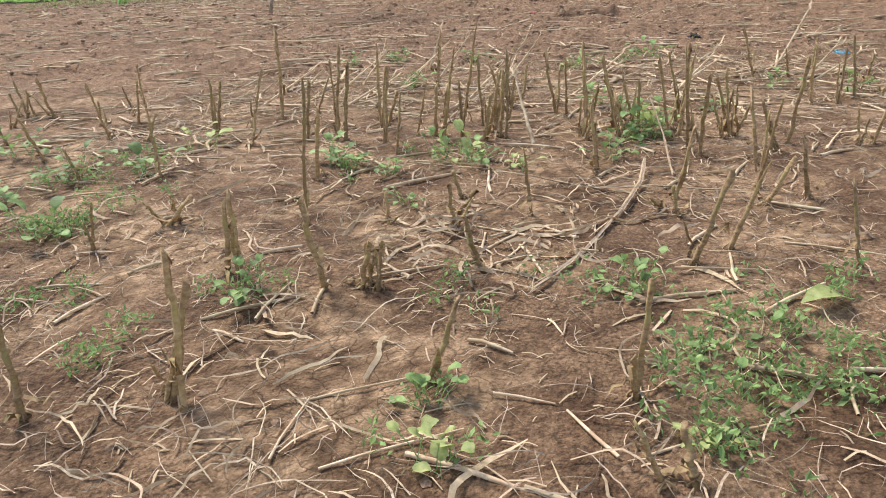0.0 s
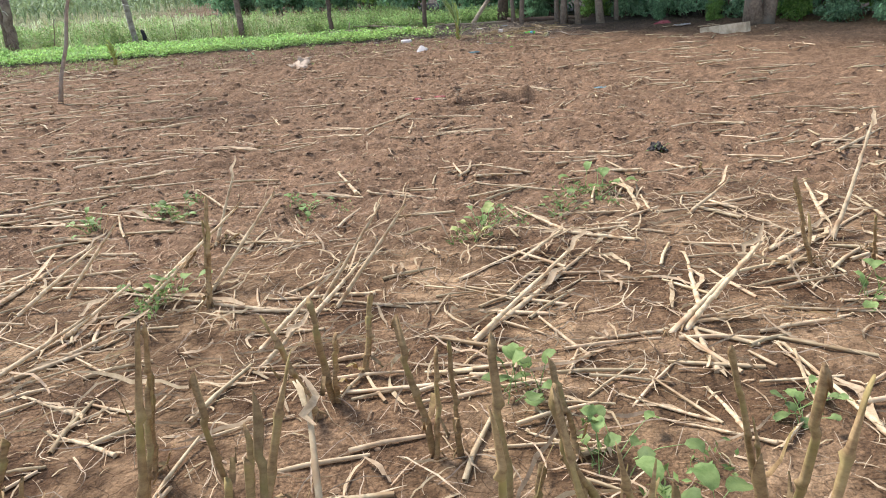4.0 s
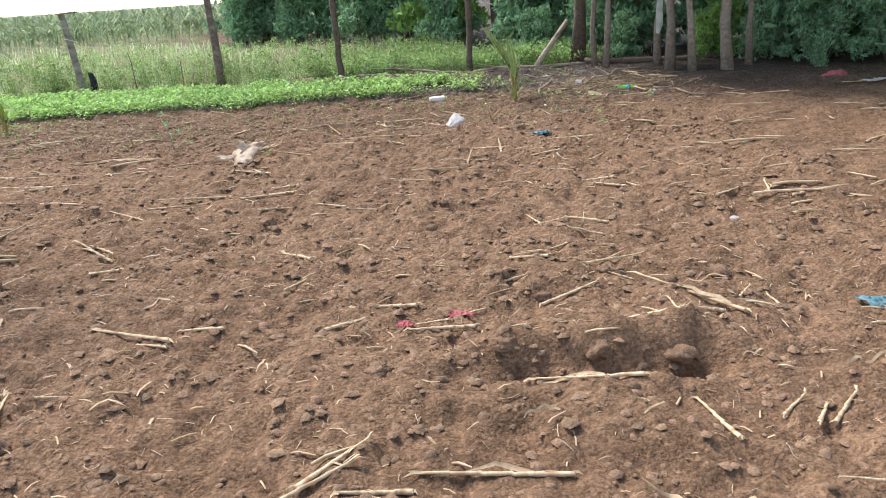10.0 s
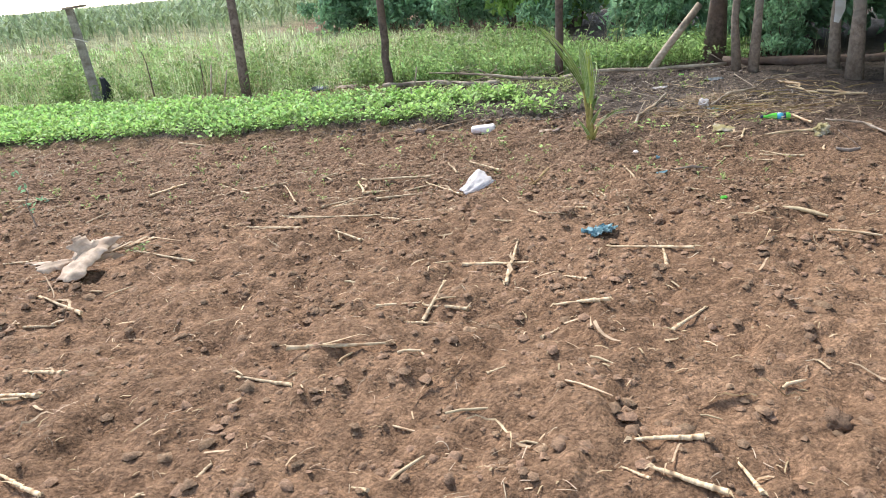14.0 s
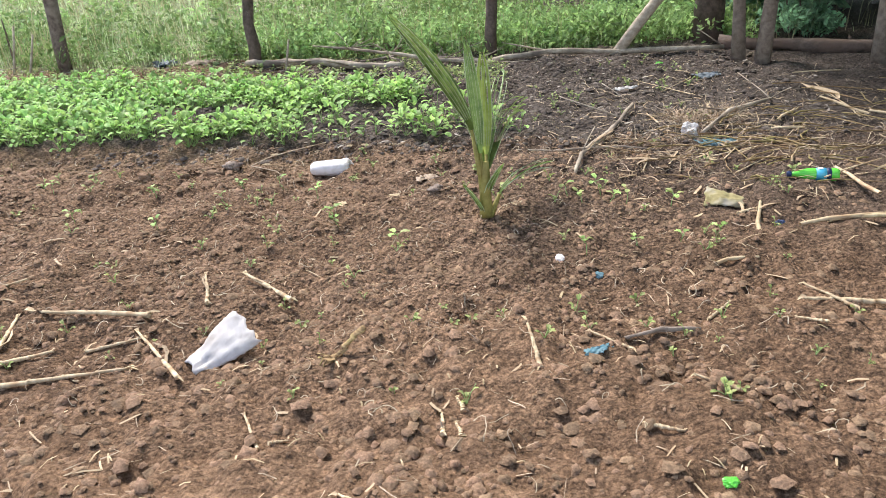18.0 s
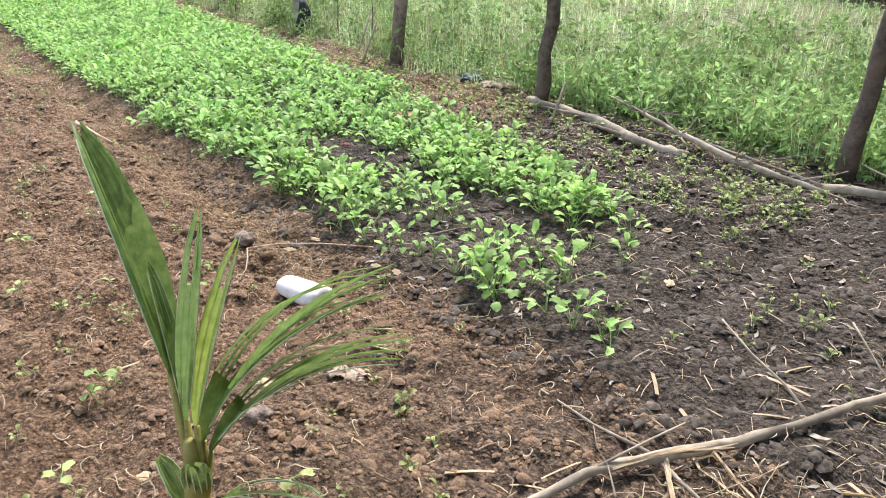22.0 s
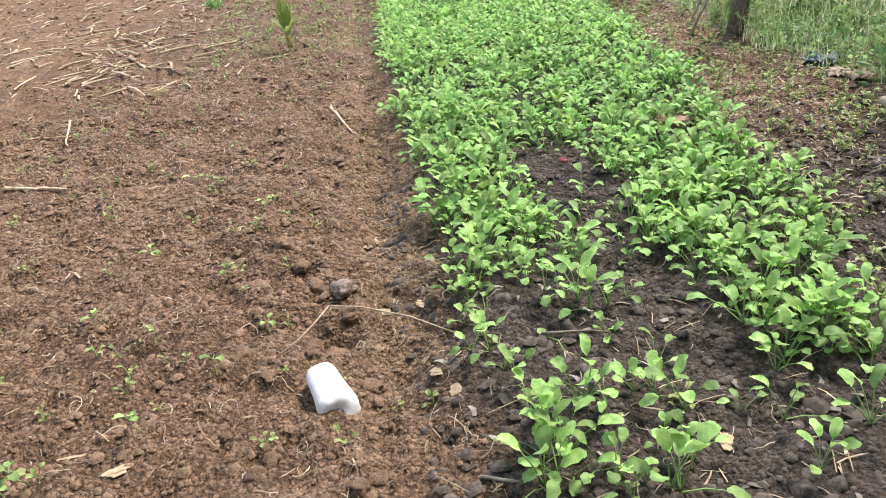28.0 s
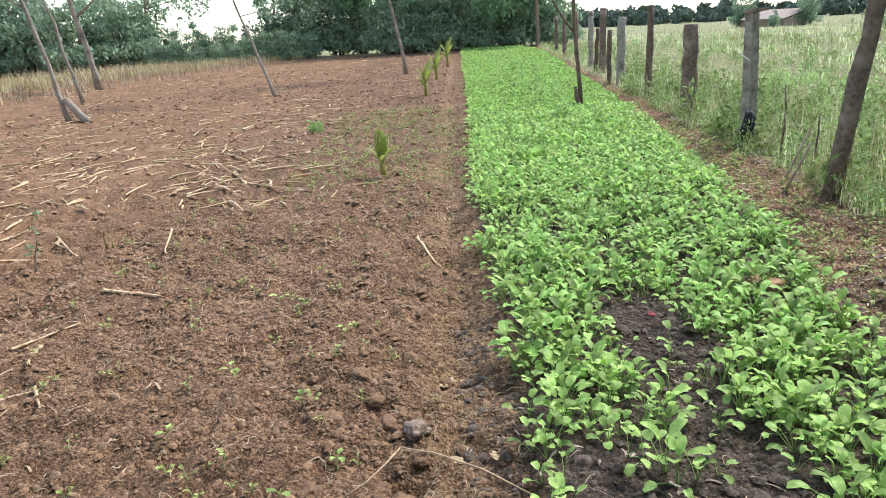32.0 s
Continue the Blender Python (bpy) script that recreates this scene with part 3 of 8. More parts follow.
def tree(name, x, y, height, girth, label, lean=(0, 0), stems=1, mat=None, crown_from=0.5, crown=900, leaf=0.16, seed=0, leaf_mat=None, spread_=1.6):
    """A tree: trunk with limbs, and a ragged crown of leaf clumps with gaps."""
    r = random.Random(seed)
    ob = holder(name, pose(x, y, gz(x, y) - 0.06), label, "tree")
    tubes, tips = [], []
    for s in range(stems):
        ang = 2 * math.pi * s / max(stems, 1) + seed
        off = 0.0 if stems == 1 else girth * 1.1
        out = 0.0 if stems == 1 else height * 0.13
        base = (off * math.cos(ang), off * math.sin(ang), 0)
        top = (lean[0] + out * math.cos(ang), lean[1] + out * math.sin(ang), height * r.uniform(0.85, 1.0))
        pts = bent(base, top, 8, height * 0.012, seed + s)
        n = len(pts)
        rad = [girth * (1.35 if i == 0 else 1.0) * (1 - 0.72 * i / (n - 1)) for i in range(n)]
        tubes.append((pts, rad))
        for k in range(5):
            i = r.randint(int(n * crown_from), n - 1)
            a = r.uniform(0, 6.28)
            reach = height * r.uniform(0.12, 0.26) * spread_ / 1.6
            tip = (pts[i][0] + reach * math.cos(a), pts[i][1] + reach * math.sin(a), pts[i][2] + reach * r.uniform(0.2, 0.9))
            tubes.append((bent(pts[i], tip, 3, 0.04, seed + k), [rad[i] * 0.5, rad[i] * 0.4, rad[i] * 0.28, rad[i] * 0.14]))
            tips += [tip, tuple(Vector(pts[i]).lerp(Vector(tip), 0.6))]
        tips.append(pts[-1])
    part("trunk", trunk_mesh("trunk", tubes, mat or BARK, seed), ob)
    spreads = [height * r.uniform(0.06, 0.15) * spread_ / 1.6 for _ in tips]
    part("crown", mesh_of("crown", *leaf_cloud(crown, tips, spreads, leaf, seed), leaf_mat or FOLIAGE, True), ob)
    return ob


def bush_meshes(seed, leaf_mat, n=4200, leaf=0.10, tall=2.6):
    r = random.Random(seed)
    tubes, tips = [], []
    for k in range(9):
        a, reach, h = r.uniform(0, 6.28), r.uniform(0.2, 1.1), tall * r.uniform(0.45, 1.0)
        tip = (reach * math.cos(a), reach * math.sin(a), h)
        tubes.append((bent((0.15 * math.cos(a), 0.15 * math.sin(a), 0), tip, 4, 0.06, seed + k), [0.03, 0.025, 0.02, 0.014, 0.006]))
        tips += [tip, tuple(Vector(tip) * 0.7), tuple(Vector(tip) * 0.4), (reach * 1.2 * math.cos(a), reach * 1.2 * math.sin(a), h * 0.3)]
    spreads = [r.uniform(0.28, 0.6) for _ in tips]
    return (mesh_of("bush_stems", *joined([tube(p, q, 5, 0, seed) for p, q in tubes]), DARK_BARK),
            mesh_of("bush_leaves", *leaf_cloud(n, tips, spreads, leaf, seed, 0.7), leaf_mat, True))


BUSHES = [bush_meshes(20 + i, FOLIAGE if i else BRIGHT_FOLIAGE) for i in range(5)]
# far bushes take the leaf colour paled for haze
HEDGES = [bush_meshes(30 + i, HAZE_GREEN, 3000, 0.105) for i in range(3)]


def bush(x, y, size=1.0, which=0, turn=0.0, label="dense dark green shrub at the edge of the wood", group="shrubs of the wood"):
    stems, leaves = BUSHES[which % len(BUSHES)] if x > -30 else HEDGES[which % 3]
    ob = holder("shrub", pose(x, y, gz(x, y) - 0.05, 0, 0, turn) @ Matrix.Diagonal((size, size, size, 1)), label, "shrub", group)
    part("woody_base", stems, ob)
    part("foliage", leaves, ob)
    return ob


def build_wood():
    r = random.Random(5)
    # the front edge of the wood, shrub beside shrub, then a second and third row behind
    edge_x = [-3.6, -1.4, 0.9, 3.0, 4.6, 6.0, 7.2, 8.2, 9.2, 10.2, 11.2, 12.4]
    for row in range(2):
        for i, x in enumerate(edge_x):
            x2 = x + r.uniform(-0.6, 0.6) + 0.9 * row
            y2 = float(wood_y(x2)) + 0.9 + 1.7 * row + r.uniform(-0.3, 0.4)
            bush(x2, y2, r.uniform(0.75, 1.15) * (1 + 0.25 * row), r.randint(0, 4), r.uniform(0, 360))
    # trees behind; their high crowns, mostly above the view, are added to shade the wood
    for i in range(13):
        x = -4 + 1.5 * i + r.uniform(-0.5, 0.5)
        y = float(wood_y(x)) + r.uniform(1.5, 5.5)
        tree("forest_tree", x, y, r.uniform(6.5, 9), r.uniform(0.09, 0.15), "tall dark-leaved tree standing in the wood", (r.uniform(-0.5, 0.5), r.uniform(-0.5, 0.5)),
             1, DARK_BARK, 0.3, 650, 0.24, 60 + i, None, 2.6)
    # low growth at the foot of the trees
    for i, (x, y, s) in enumerate([(7.5, 23.0, 0.42), (8.1, 22.2, 0.5), (8.7, 21.4, 0.45), (9.3, 20.5, 0.5), (9.9, 19.6, 0.45), (10.4, 18.6, 0.4), (6.3, 24.2, 0.35), (5.9, 25.3, 0.45), (4.9, 26.2, 0.4), (8.3, 20.9, 0.22), (9.0, 19.6, 0.2), (10.6, 17.5, 0.4), (11.2, 16.6, 0.5)]):
        bush(x, y, s, i, 40 * i, "low leafy undergrowth at the foot of the trees", "undergrowth")
    # the row of bare trunks in front
    for x, y, g, h, dx, mat in [(5.36, 24.08, 0.125, 7.5, 0.1, DARK_BARK), (5.45, 23.18, 0.05, 6.5, -0.15, BARK), (5.62, 23.05, 0.055, 6.5, 0.1, BARK),
                                (6.5, 22.85, 0.06, 6.5, 0.0, BARK), (6.42, 22.0, 0.075, 7, -0.25, BARK), (6.65, 21.6, 0.06, 6.5, -0.6, BARK),
                                (7.08, 21.25, 0.085, 7.5, -0.35, BARK), (7.65, 21.75, 0.05, 6.5, 0.1, BARK)]:
        tree("boundary_tree", x, y, h, g, "slender grey-brown trunk in the row along the plot", (dx, 0.1), 1, mat, 0.55, 900, 0.2, int(x * 100), None, 2.2)
    tree("forked_tree", 9.15, 18.05, 7.5, 0.135, "grey-barked tree that forks into three trunks at its foot", (0.2, 0.2), 3, BARK, 0.5, 2200, 0.2, 10, None, 2.2)
    # the far western end of the plot
    for i in range(26):
        y = 31 - 1.75 * i + r.uniform(-0.5, 0.5)
        low = 2.0 < y < 9.5
        x = -50 - r.uniform(0, 5) + (4 if 18 < y < 32 else 0)
        bush(x, y, r.uniform(0.95, 1.25) * (0.85 if low else 1.5), r.randint(0, 4), r.uniform(0, 360), "dense green bush beyond the far end of the plot", "hedge at the far end")
    for i, (x, y) in enumerate([(-47, 19.5), (-48.5, 21.5), (-47.5, 23.2), (-49, 25), (-47, 26.8), (-45, 28.6), (-51, 17), (-53, 14.5), (-54, 12), (-52, 10.5), (-53, 1), (-50, -3), (-49, -7), (-52, -12)]):
        tree("far_tree", x, y, r.uniform(7, 9.5), 0.13, "dark leafy tree in the wood beyond the plot", (r.uniform(-0.5, 0.5), 0), 1, BARK, 0.15 if y > 16 else 0.35, 4000 if y > 16 else 2600, 0.19, 200 + i, HAZE_GREEN if y < 16 else FOLIAGE, 3.0)
    for x, y, s in ((-44, -15, 1.9), (-42, -12, 1.7), (-45, -9.5, 2.0), (-43, -6.5, 1.7), (-46, -4, 1.9), (-44, -1.5, 1.6), (-47, 1, 1.6), (-72, 60.5, 1.1), (-78, 56.5, 1.2), (-70, 56, 0.6)):
        bush(x, y, s, int(-x), 37 * s, "dense green bush beyond the far end of the plot", "hedge at the far end")
    for i in range(9):
        bush(-46.5 + r.uniform(-1, 1), 19 + 1.25 * i, 1.25, r.randint(0, 4), r.uniform(0, 360), "dense green bush beyond the far end of the plot", "hedge at the far end")
    for i in range(17):
        bush(-45 - r.uniform(0, 2.5), -5 + 1.15 * i, r.uniform(0.45, 0.75), r.randint(0, 4), r.uniform(0, 360), "low dense bush in front of the hedge", "low bushes at the far end")
    # thin leaning trees that stand in the ploughed field
    tree("field_tree", -3.15, 15.12, 4.0, 0.03, "thin leaning young tree in the ploughed field", (1.0, 0.3), 1, BARK, 0.7, 200, 0.09, 31, BRIGHT_FOLIAGE, 1.2)
    cut_tree = tree("field_tree", -11.85, 13.15, 5.6, 0.055, "leaning pale-barked tree with a cut stump at its foot", (-0.5, -1.2), 1, PALE_BARK, 0.45, 620, 0.085, 32, HAZE_GREEN, 1.9)
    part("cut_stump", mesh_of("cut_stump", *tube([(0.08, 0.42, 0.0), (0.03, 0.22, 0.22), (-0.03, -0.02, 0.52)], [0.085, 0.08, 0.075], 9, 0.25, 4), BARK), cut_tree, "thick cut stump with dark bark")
    tree("field_tree", -17.5, 11.0, 6.4, 0.05, "slim pale-barked tree at the field's edge", (-0.5, -1.3), 1, PALE_BARK, 0.4, 1000, 0.09, 33, HAZE_GREEN, 2.0)
    tree("field_tree", -24.5, 8.6, 7.5, 0.12, "pale-barked tree at the field's edge", (-0.2, -1.1), 1, PALE_BARK, 0.35, 1500, 0.11, 34, HAZE_GREEN, 2.2)
    tree("field_tree", -15.6, 16.9, 4.6, 0.045, "leaning pale-barked tree in the ploughed field", (-0.35, -1.5), 1, PALE_BARK, 0.45, 620, 0.08, 35, HAZE_GREEN, 1.9)
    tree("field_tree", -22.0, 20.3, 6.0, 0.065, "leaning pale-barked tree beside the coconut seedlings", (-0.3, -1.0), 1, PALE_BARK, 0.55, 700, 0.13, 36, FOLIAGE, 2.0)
    ob = holder("sapling", pose(-8.7, 23.55, gz(-8.7, 23.55) - 0.06), "bare thin forked sapling in the vegetable bed", "sapling")
    part("trunk", mesh_of("trunk", *tube([(0, 0, 0), (-0.02, -0.06, 0.7), (-0.03, -0.13, 1.4), (0.0, -0.16, 2.1), (0.02, -0.12, 3.0), (0.05, -0.1, 4.2)], [0.04, 0.034, 0.033, 0.028, 0.022, 0.015], 8, 0.2, 3), DARK_BARK), ob)
    part("side_branch", mesh_of("side_branch", *tube([(-0.03, -0.13, 1.35), (-0.02, -0.34, 1.62), (-0.05, -0.5, 1.9), (-0.05, -0.62, 2.6)], [0.022, 0.02, 0.018, 0.012], 7, 0.2, 5), DARK_BARK), ob, "thin side branch")
    part("cut_shoot", mesh_of("cut_shoot", *tube([(0.0, -0.02, 0.1), (0.02, -0.10, 0.25), (0.02, -0.12, 0.45)], [0.035, 0.04, 0.03], 7, 0.3, 6), DARK_BARK), ob, "short cut shoot")
    # the low wooded skyline
    def skyline(name, d, a0, a1, low, high, n, seed):
        q = np.random.default_rng(seed)
        cs, ss = [], []
        for k in range(n):
            a = radians(a0 + (a1 - a0) * k / n) + q.uniform(-0.01, 0.01)
            rr = d * q.uniform(0.92, 1.08)
            hh = q.uniform(low, high)
            x, y = 4.3 - rr * math.sin(a), 20.7 + rr * math.cos(a)
            zz = gz(x, y)
            for lvl in (0.25, 0.6, 0.85):
                cs.append((x + q.uniform(-2, 2), y + q.uniform(-2, 2), zz + hh * lvl))
                ss.append(hh * 0.55)
        v, f = leaf_cloud(n * 110, cs, ss, d * 0.0052, seed)
        tagged(new(name, mesh_of(name, v, f, FAR_FOLIAGE, True)), "hazy distant line of trees on the skyline", "trees", kind="stuff")
    skyline("far_treeline", 190, 48, 84, 1.4, 2.8, 80, 3)
    skyline("distant_treeline", 330, 40, 86, 3.0, 5.5, 70, 4)


def build_fields():
    """Weeds and grass beyond the fence, and the maize behind them."""
    r = np.random.default_rng(11)
    blade = [(-0.5, 0, 0), (0.5, 0, 0), (-0.38, 0.12, 0.5), (0.38, 0.12, 0.5), (0, 0.42, 1.0)]
    blade_f = [(0, 1, 3), (0, 3, 2), (2, 3, 4)]

    def sow(n, x0, x1, d0, d1, tall, wide, sets, clump=0.0, south=False):
        x = r.uniform(x0, x1, n)
        d = d0 + (d1 - d0) * r.random(n) ** 1.5
        y = fence_y(x) + d
        if clump:
            keep = value_noise(x, y, clump, 21) + 0.6 * value_noise(x, y, clump * 3, 23) + r.uniform(-0.15, 0.15, n) > 0.03
            x, y = x[keep], y[keep]
        ok = (y < wood_y(x) + 0.3) & ~((x > 4.4) & (r.random(len(x)) > 0.25)) & ~((x > 0.8) & (r.random(len(x)) > 0.85)) & ~((x > 3.4) & (y > 26.3))
        x, y = x[ok], y[ok]
        h = tall * (0.5 + 0.8 * r.random(len(x))) * (0.75 + 0.8 * (value_noise(x, y, 1.6, 22) + 0.3))
        size = np.stack([np.full(len(x), wide), h * 0.9, np.maximum(h, 0.05)], -1)
        sets.append(scattered(blade, blade_f, x, y, ground_z(x, y) - 0.01, r.uniform(0, 6.28, len(x)), r.uniform(-0.25, 0.35, len(x)), size))

    green, dry = [], []
    sow(15000, -9, 7, -0.05, 5, 0.19, 0.006, green, 0.45)
    sow(13000, -9, 7, 3, 13, 0.20, 0.012, green, 0.9)
    sow(12000, -45, -6, 0.0, 9, 0.17, 0.012, green, 1.0)
    sow(16000, -60, -2, 6, 40, 0.24, 0.045, green, 2.0)
    sow(3200, -14, 1.5, 0.05, 4, 0.42, 0.006, green, 0.7)
    stuff("meadow_grass", green, GRASS, "tall light green grass beyond the fence", "grass", True)
    sow(15500, -9, 7, 0.0, 9, 0.36, 0.006, dry, 0.6)
    sow(1500, -9, 6, 0.1, 5, 0.62, 0.006, dry, 0.8)
    sow(900, -20, -1, 0.1, 6, 0.8, 0.008, dry, 0.6)
    sow(15000, -45, -6, -0.1, 14, 0.30, 0.011, dry, 1.2)
    sow(2500, -60, -4, 10, 40, 0.5, 0.05, dry, 2.5)
    stuff("dry_grass", dry, DRY_GRASS, "dry straw-coloured grass among the green", "grass", True)

    # broad-leaved weeds in clumps along the fence
    def weed_clumps(n, x0, x1, d0, d1, leaves, size, tall, seed):
        q = np.random.default_rng(seed)
        x = q.uniform(x0, x1, n)
        y = fence_y(x) + d0 + (d1 - d0) * q.random(n) ** 1.3
        ok = (y < wood_y(x)) & (x < 6) & ~((x > 3.4) & (y > 26.3))
        x, y = x[ok], y[ok]
        z = ground_z(x, y)
        hh = tall * q.uniform(0.4, 1.1, len(x))
        cs = np.concatenate([np.stack([x, y, z + hh * k], -1) for k in (0.35, 0.8)])
        return leaf_cloud(len(x) * leaves, cs, np.tile(0.12 + 0.35 * hh, 2), size, seed, 0.2)
    stuff("fence_weeds", [weed_clumps(440, -12, 6, -0.08, 2.2, 34, 0.026, 0.24, 45), weed_clumps(170, -9, 6, 0.1, 5, 46, 0.045, 0.36, 46), weed_clumps(170, 0.2, 5.6, 0.15, 5, 46, 0.04, 0.34, 47), weed_clumps(260, -40, -6, 0.2, 14, 40, 0.045, 0.3, 48), weed_clumps(46, -14, 2, 0.05, 1.6, 110, 0.045, 0.55, 50)], FENCE_WEED, "dark green leafy weeds along the fence", "weeds", True)
    stuff("broadleaf_weeds", [weed_clumps(330, 0.6, 5.7, 0.05, 1.3, 44, 0.034, 0.30, 49), weed_clumps(380, -9, 6, 0.0, 4.5, 30, 0.026, 0.22, 41), weed_clumps(240, -12, 6, 2.5, 11, 36, 0.045, 0.28, 42),
                              weed_clumps(420, -45, -5, 0.0, 16, 30, 0.04, 0.24, 43)], WEED, "leafy green weeds along the fence", "weeds", True)

    # the maize field on the rise behind the meadow
    n = 2600
    x, y = r.uniform(-36, 6, n), r.uniform(44, 78, n)
    x = x - (y - 44) * 0.9
    y = np.round(y / 1.1) * 1.1
    sets = []
    leaf = [(-0.5, 0, 0), (0.5, 0, 0), (-0.5, 0.5, 0.42), (0.5, 0.5, 0.42), (0, 1.0, 0.2)]
    leaf_f = [(0, 1, 3), (0, 3, 2), (2, 3, 4)]
    for k in range(6):
        h = 0.2 + 0.19 * k
        sets.append(scattered(leaf, leaf_f, x, y, ground_z(x, y) + h, r.uniform(0, 6.28, n), r.uniform(-0.2, 0.5, n), np.stack([np.full(n, 0.10), np.full(n, 0.5), np.full(n, 0.6)], -1)))
    sets.append(scattered(leaf, leaf_f, x, y, ground_z(x, y), r.uniform(0, 6.28, n), np.full(n, 0.9), np.stack([np.full(n, 0.05), np.full(n, 0.9), np.full(n, 1.25)], -1)))
    stuff("maize_field", sets, MAIZE, "standing green maize on the rise behind the meadow", "maize", True)

    # rough weeds and stubble along the plot's south-western edge
    n = 3800
    x = -9 - 36 * r.random(n) ** 0.8
    y = r.uniform(-6, 8.2, n) + value_noise(x, x * 0, 3, 5) * 1.5 + np.interp(x, [-45, -30, -18, -9], [4, 2.5, 1.2, 0])
    h = r.uniform(0.15, 0.6, n)
    rough = [scattered(blade, blade_f, x, y, ground_z(x, y), r.uniform(0, 6.28, n), r.uniform(-0.2, 0.3, n), np.stack([np.full(n, 0.03), h, h], -1))]
    stuff("edge_stubble", rough, ROOT, "dry stubble and rank grass at the field's edge", "stubble", True)
    n = 4200
    x = -24 - 26 * r.random(n)
    y = np.interp(x, [-50, -40, -30, -24], [13.5, 9.5, 6.5, 5]) - 7 * r.random(n) ** 1.5
    h = r.uniform(0.15, 0.55, n)
    stuff("edge_grass", [scattered(blade, blade_f, x, y, ground_z(x, y), r.uniform(0, 6.28, n), r.uniform(-0.2, 0.3, n), np.stack([np.full(n, 0.05), h, h], -1))],
          DRY_GRASS, "pale dry grass strip below the hedge", "grass", True)


def build_shed():
    ob = holder("shed", pose(-74, 57.8, gz(-74, 57.8) - 0.75, 0, 0, 25), "small mud-walled field shed with a sloping weathered roof", "shed")
    w, d, h = 5.0, 3.2, 1.5
    for nm, a, b in (("side_wall", (-w / 2, -d / 2), (-w / 2, d / 2)), ("side_wall", (w / 2, -d / 2), (w / 2, d / 2)), ("front_wall", (-w / 2, -d / 2), (w / 2, -d / 2)), ("back_wall", (-w / 2, d / 2), (w / 2, d / 2))):
        t = 0.12
        v = [(a[0] - t, a[1] - t, 0), (b[0] + t, a[1] - t, 0), (b[0] + t, b[1] + t, 0), (a[0] - t, b[1] + t, 0)]
        v = v + [(p[0], p[1], h) for p in v]
        part(nm, mesh_of(nm, v, [(3, 2, 1, 0), (4, 5, 6, 7), (0, 1, 5, 4), (1, 2, 6, 5), (2, 3, 7, 6), (3, 0, 4, 7)], MUD_WALL, True), ob)
    v = []
    for k in range(25):
        x = -w / 2 - 0.3 + (w + 0.6) * k / 24
        zz = 0.05 * (k % 2)
        v += [(x, -d / 2 - 0.4, h + zz), (x, d / 2 + 0.4, h + 0.9 + zz), (x, d / 2 + 0.4, h + 0.86 + zz), (x, -d / 2 - 0.4, h - 0.04 + zz)]
    f = []
    for k in range(24):
        a = 4 * k
        f += [(a, a + 4, a + 5, a + 1), (a + 3, a + 2, a + 6, a + 7)]
    part("roof", mesh_of("roof", v, f, TIN, True), ob, "corrugated weathered roof sheet")


build_wood()
build_fields()
build_shed()


# ------------------------------------------------------------------ the fence and the timber along it
def fence_post(x, y, height, r0, label, lean=(0, 0), square=False, mat=None, seed=0, name="fence_post"):
    ob = holder(name, pose(x, y, gz(x, y) - 0.05), label, "fence post", "posts of the fence")
    n = 7
    pts = bent((0, 0, 0), (lean[0], lean[1], height), n, 0.018 if not square else 0.004, seed)
    rad = [r0 * (1.12 - 0.22 * i / n) for i in range(n + 1)]
    body = part("post", mesh_of("post", *tube(pts, rad, 4 if square else 9, 0.05 if square else 0.3, seed), mat or POST_WOOD, square), ob)
    return ob, pts


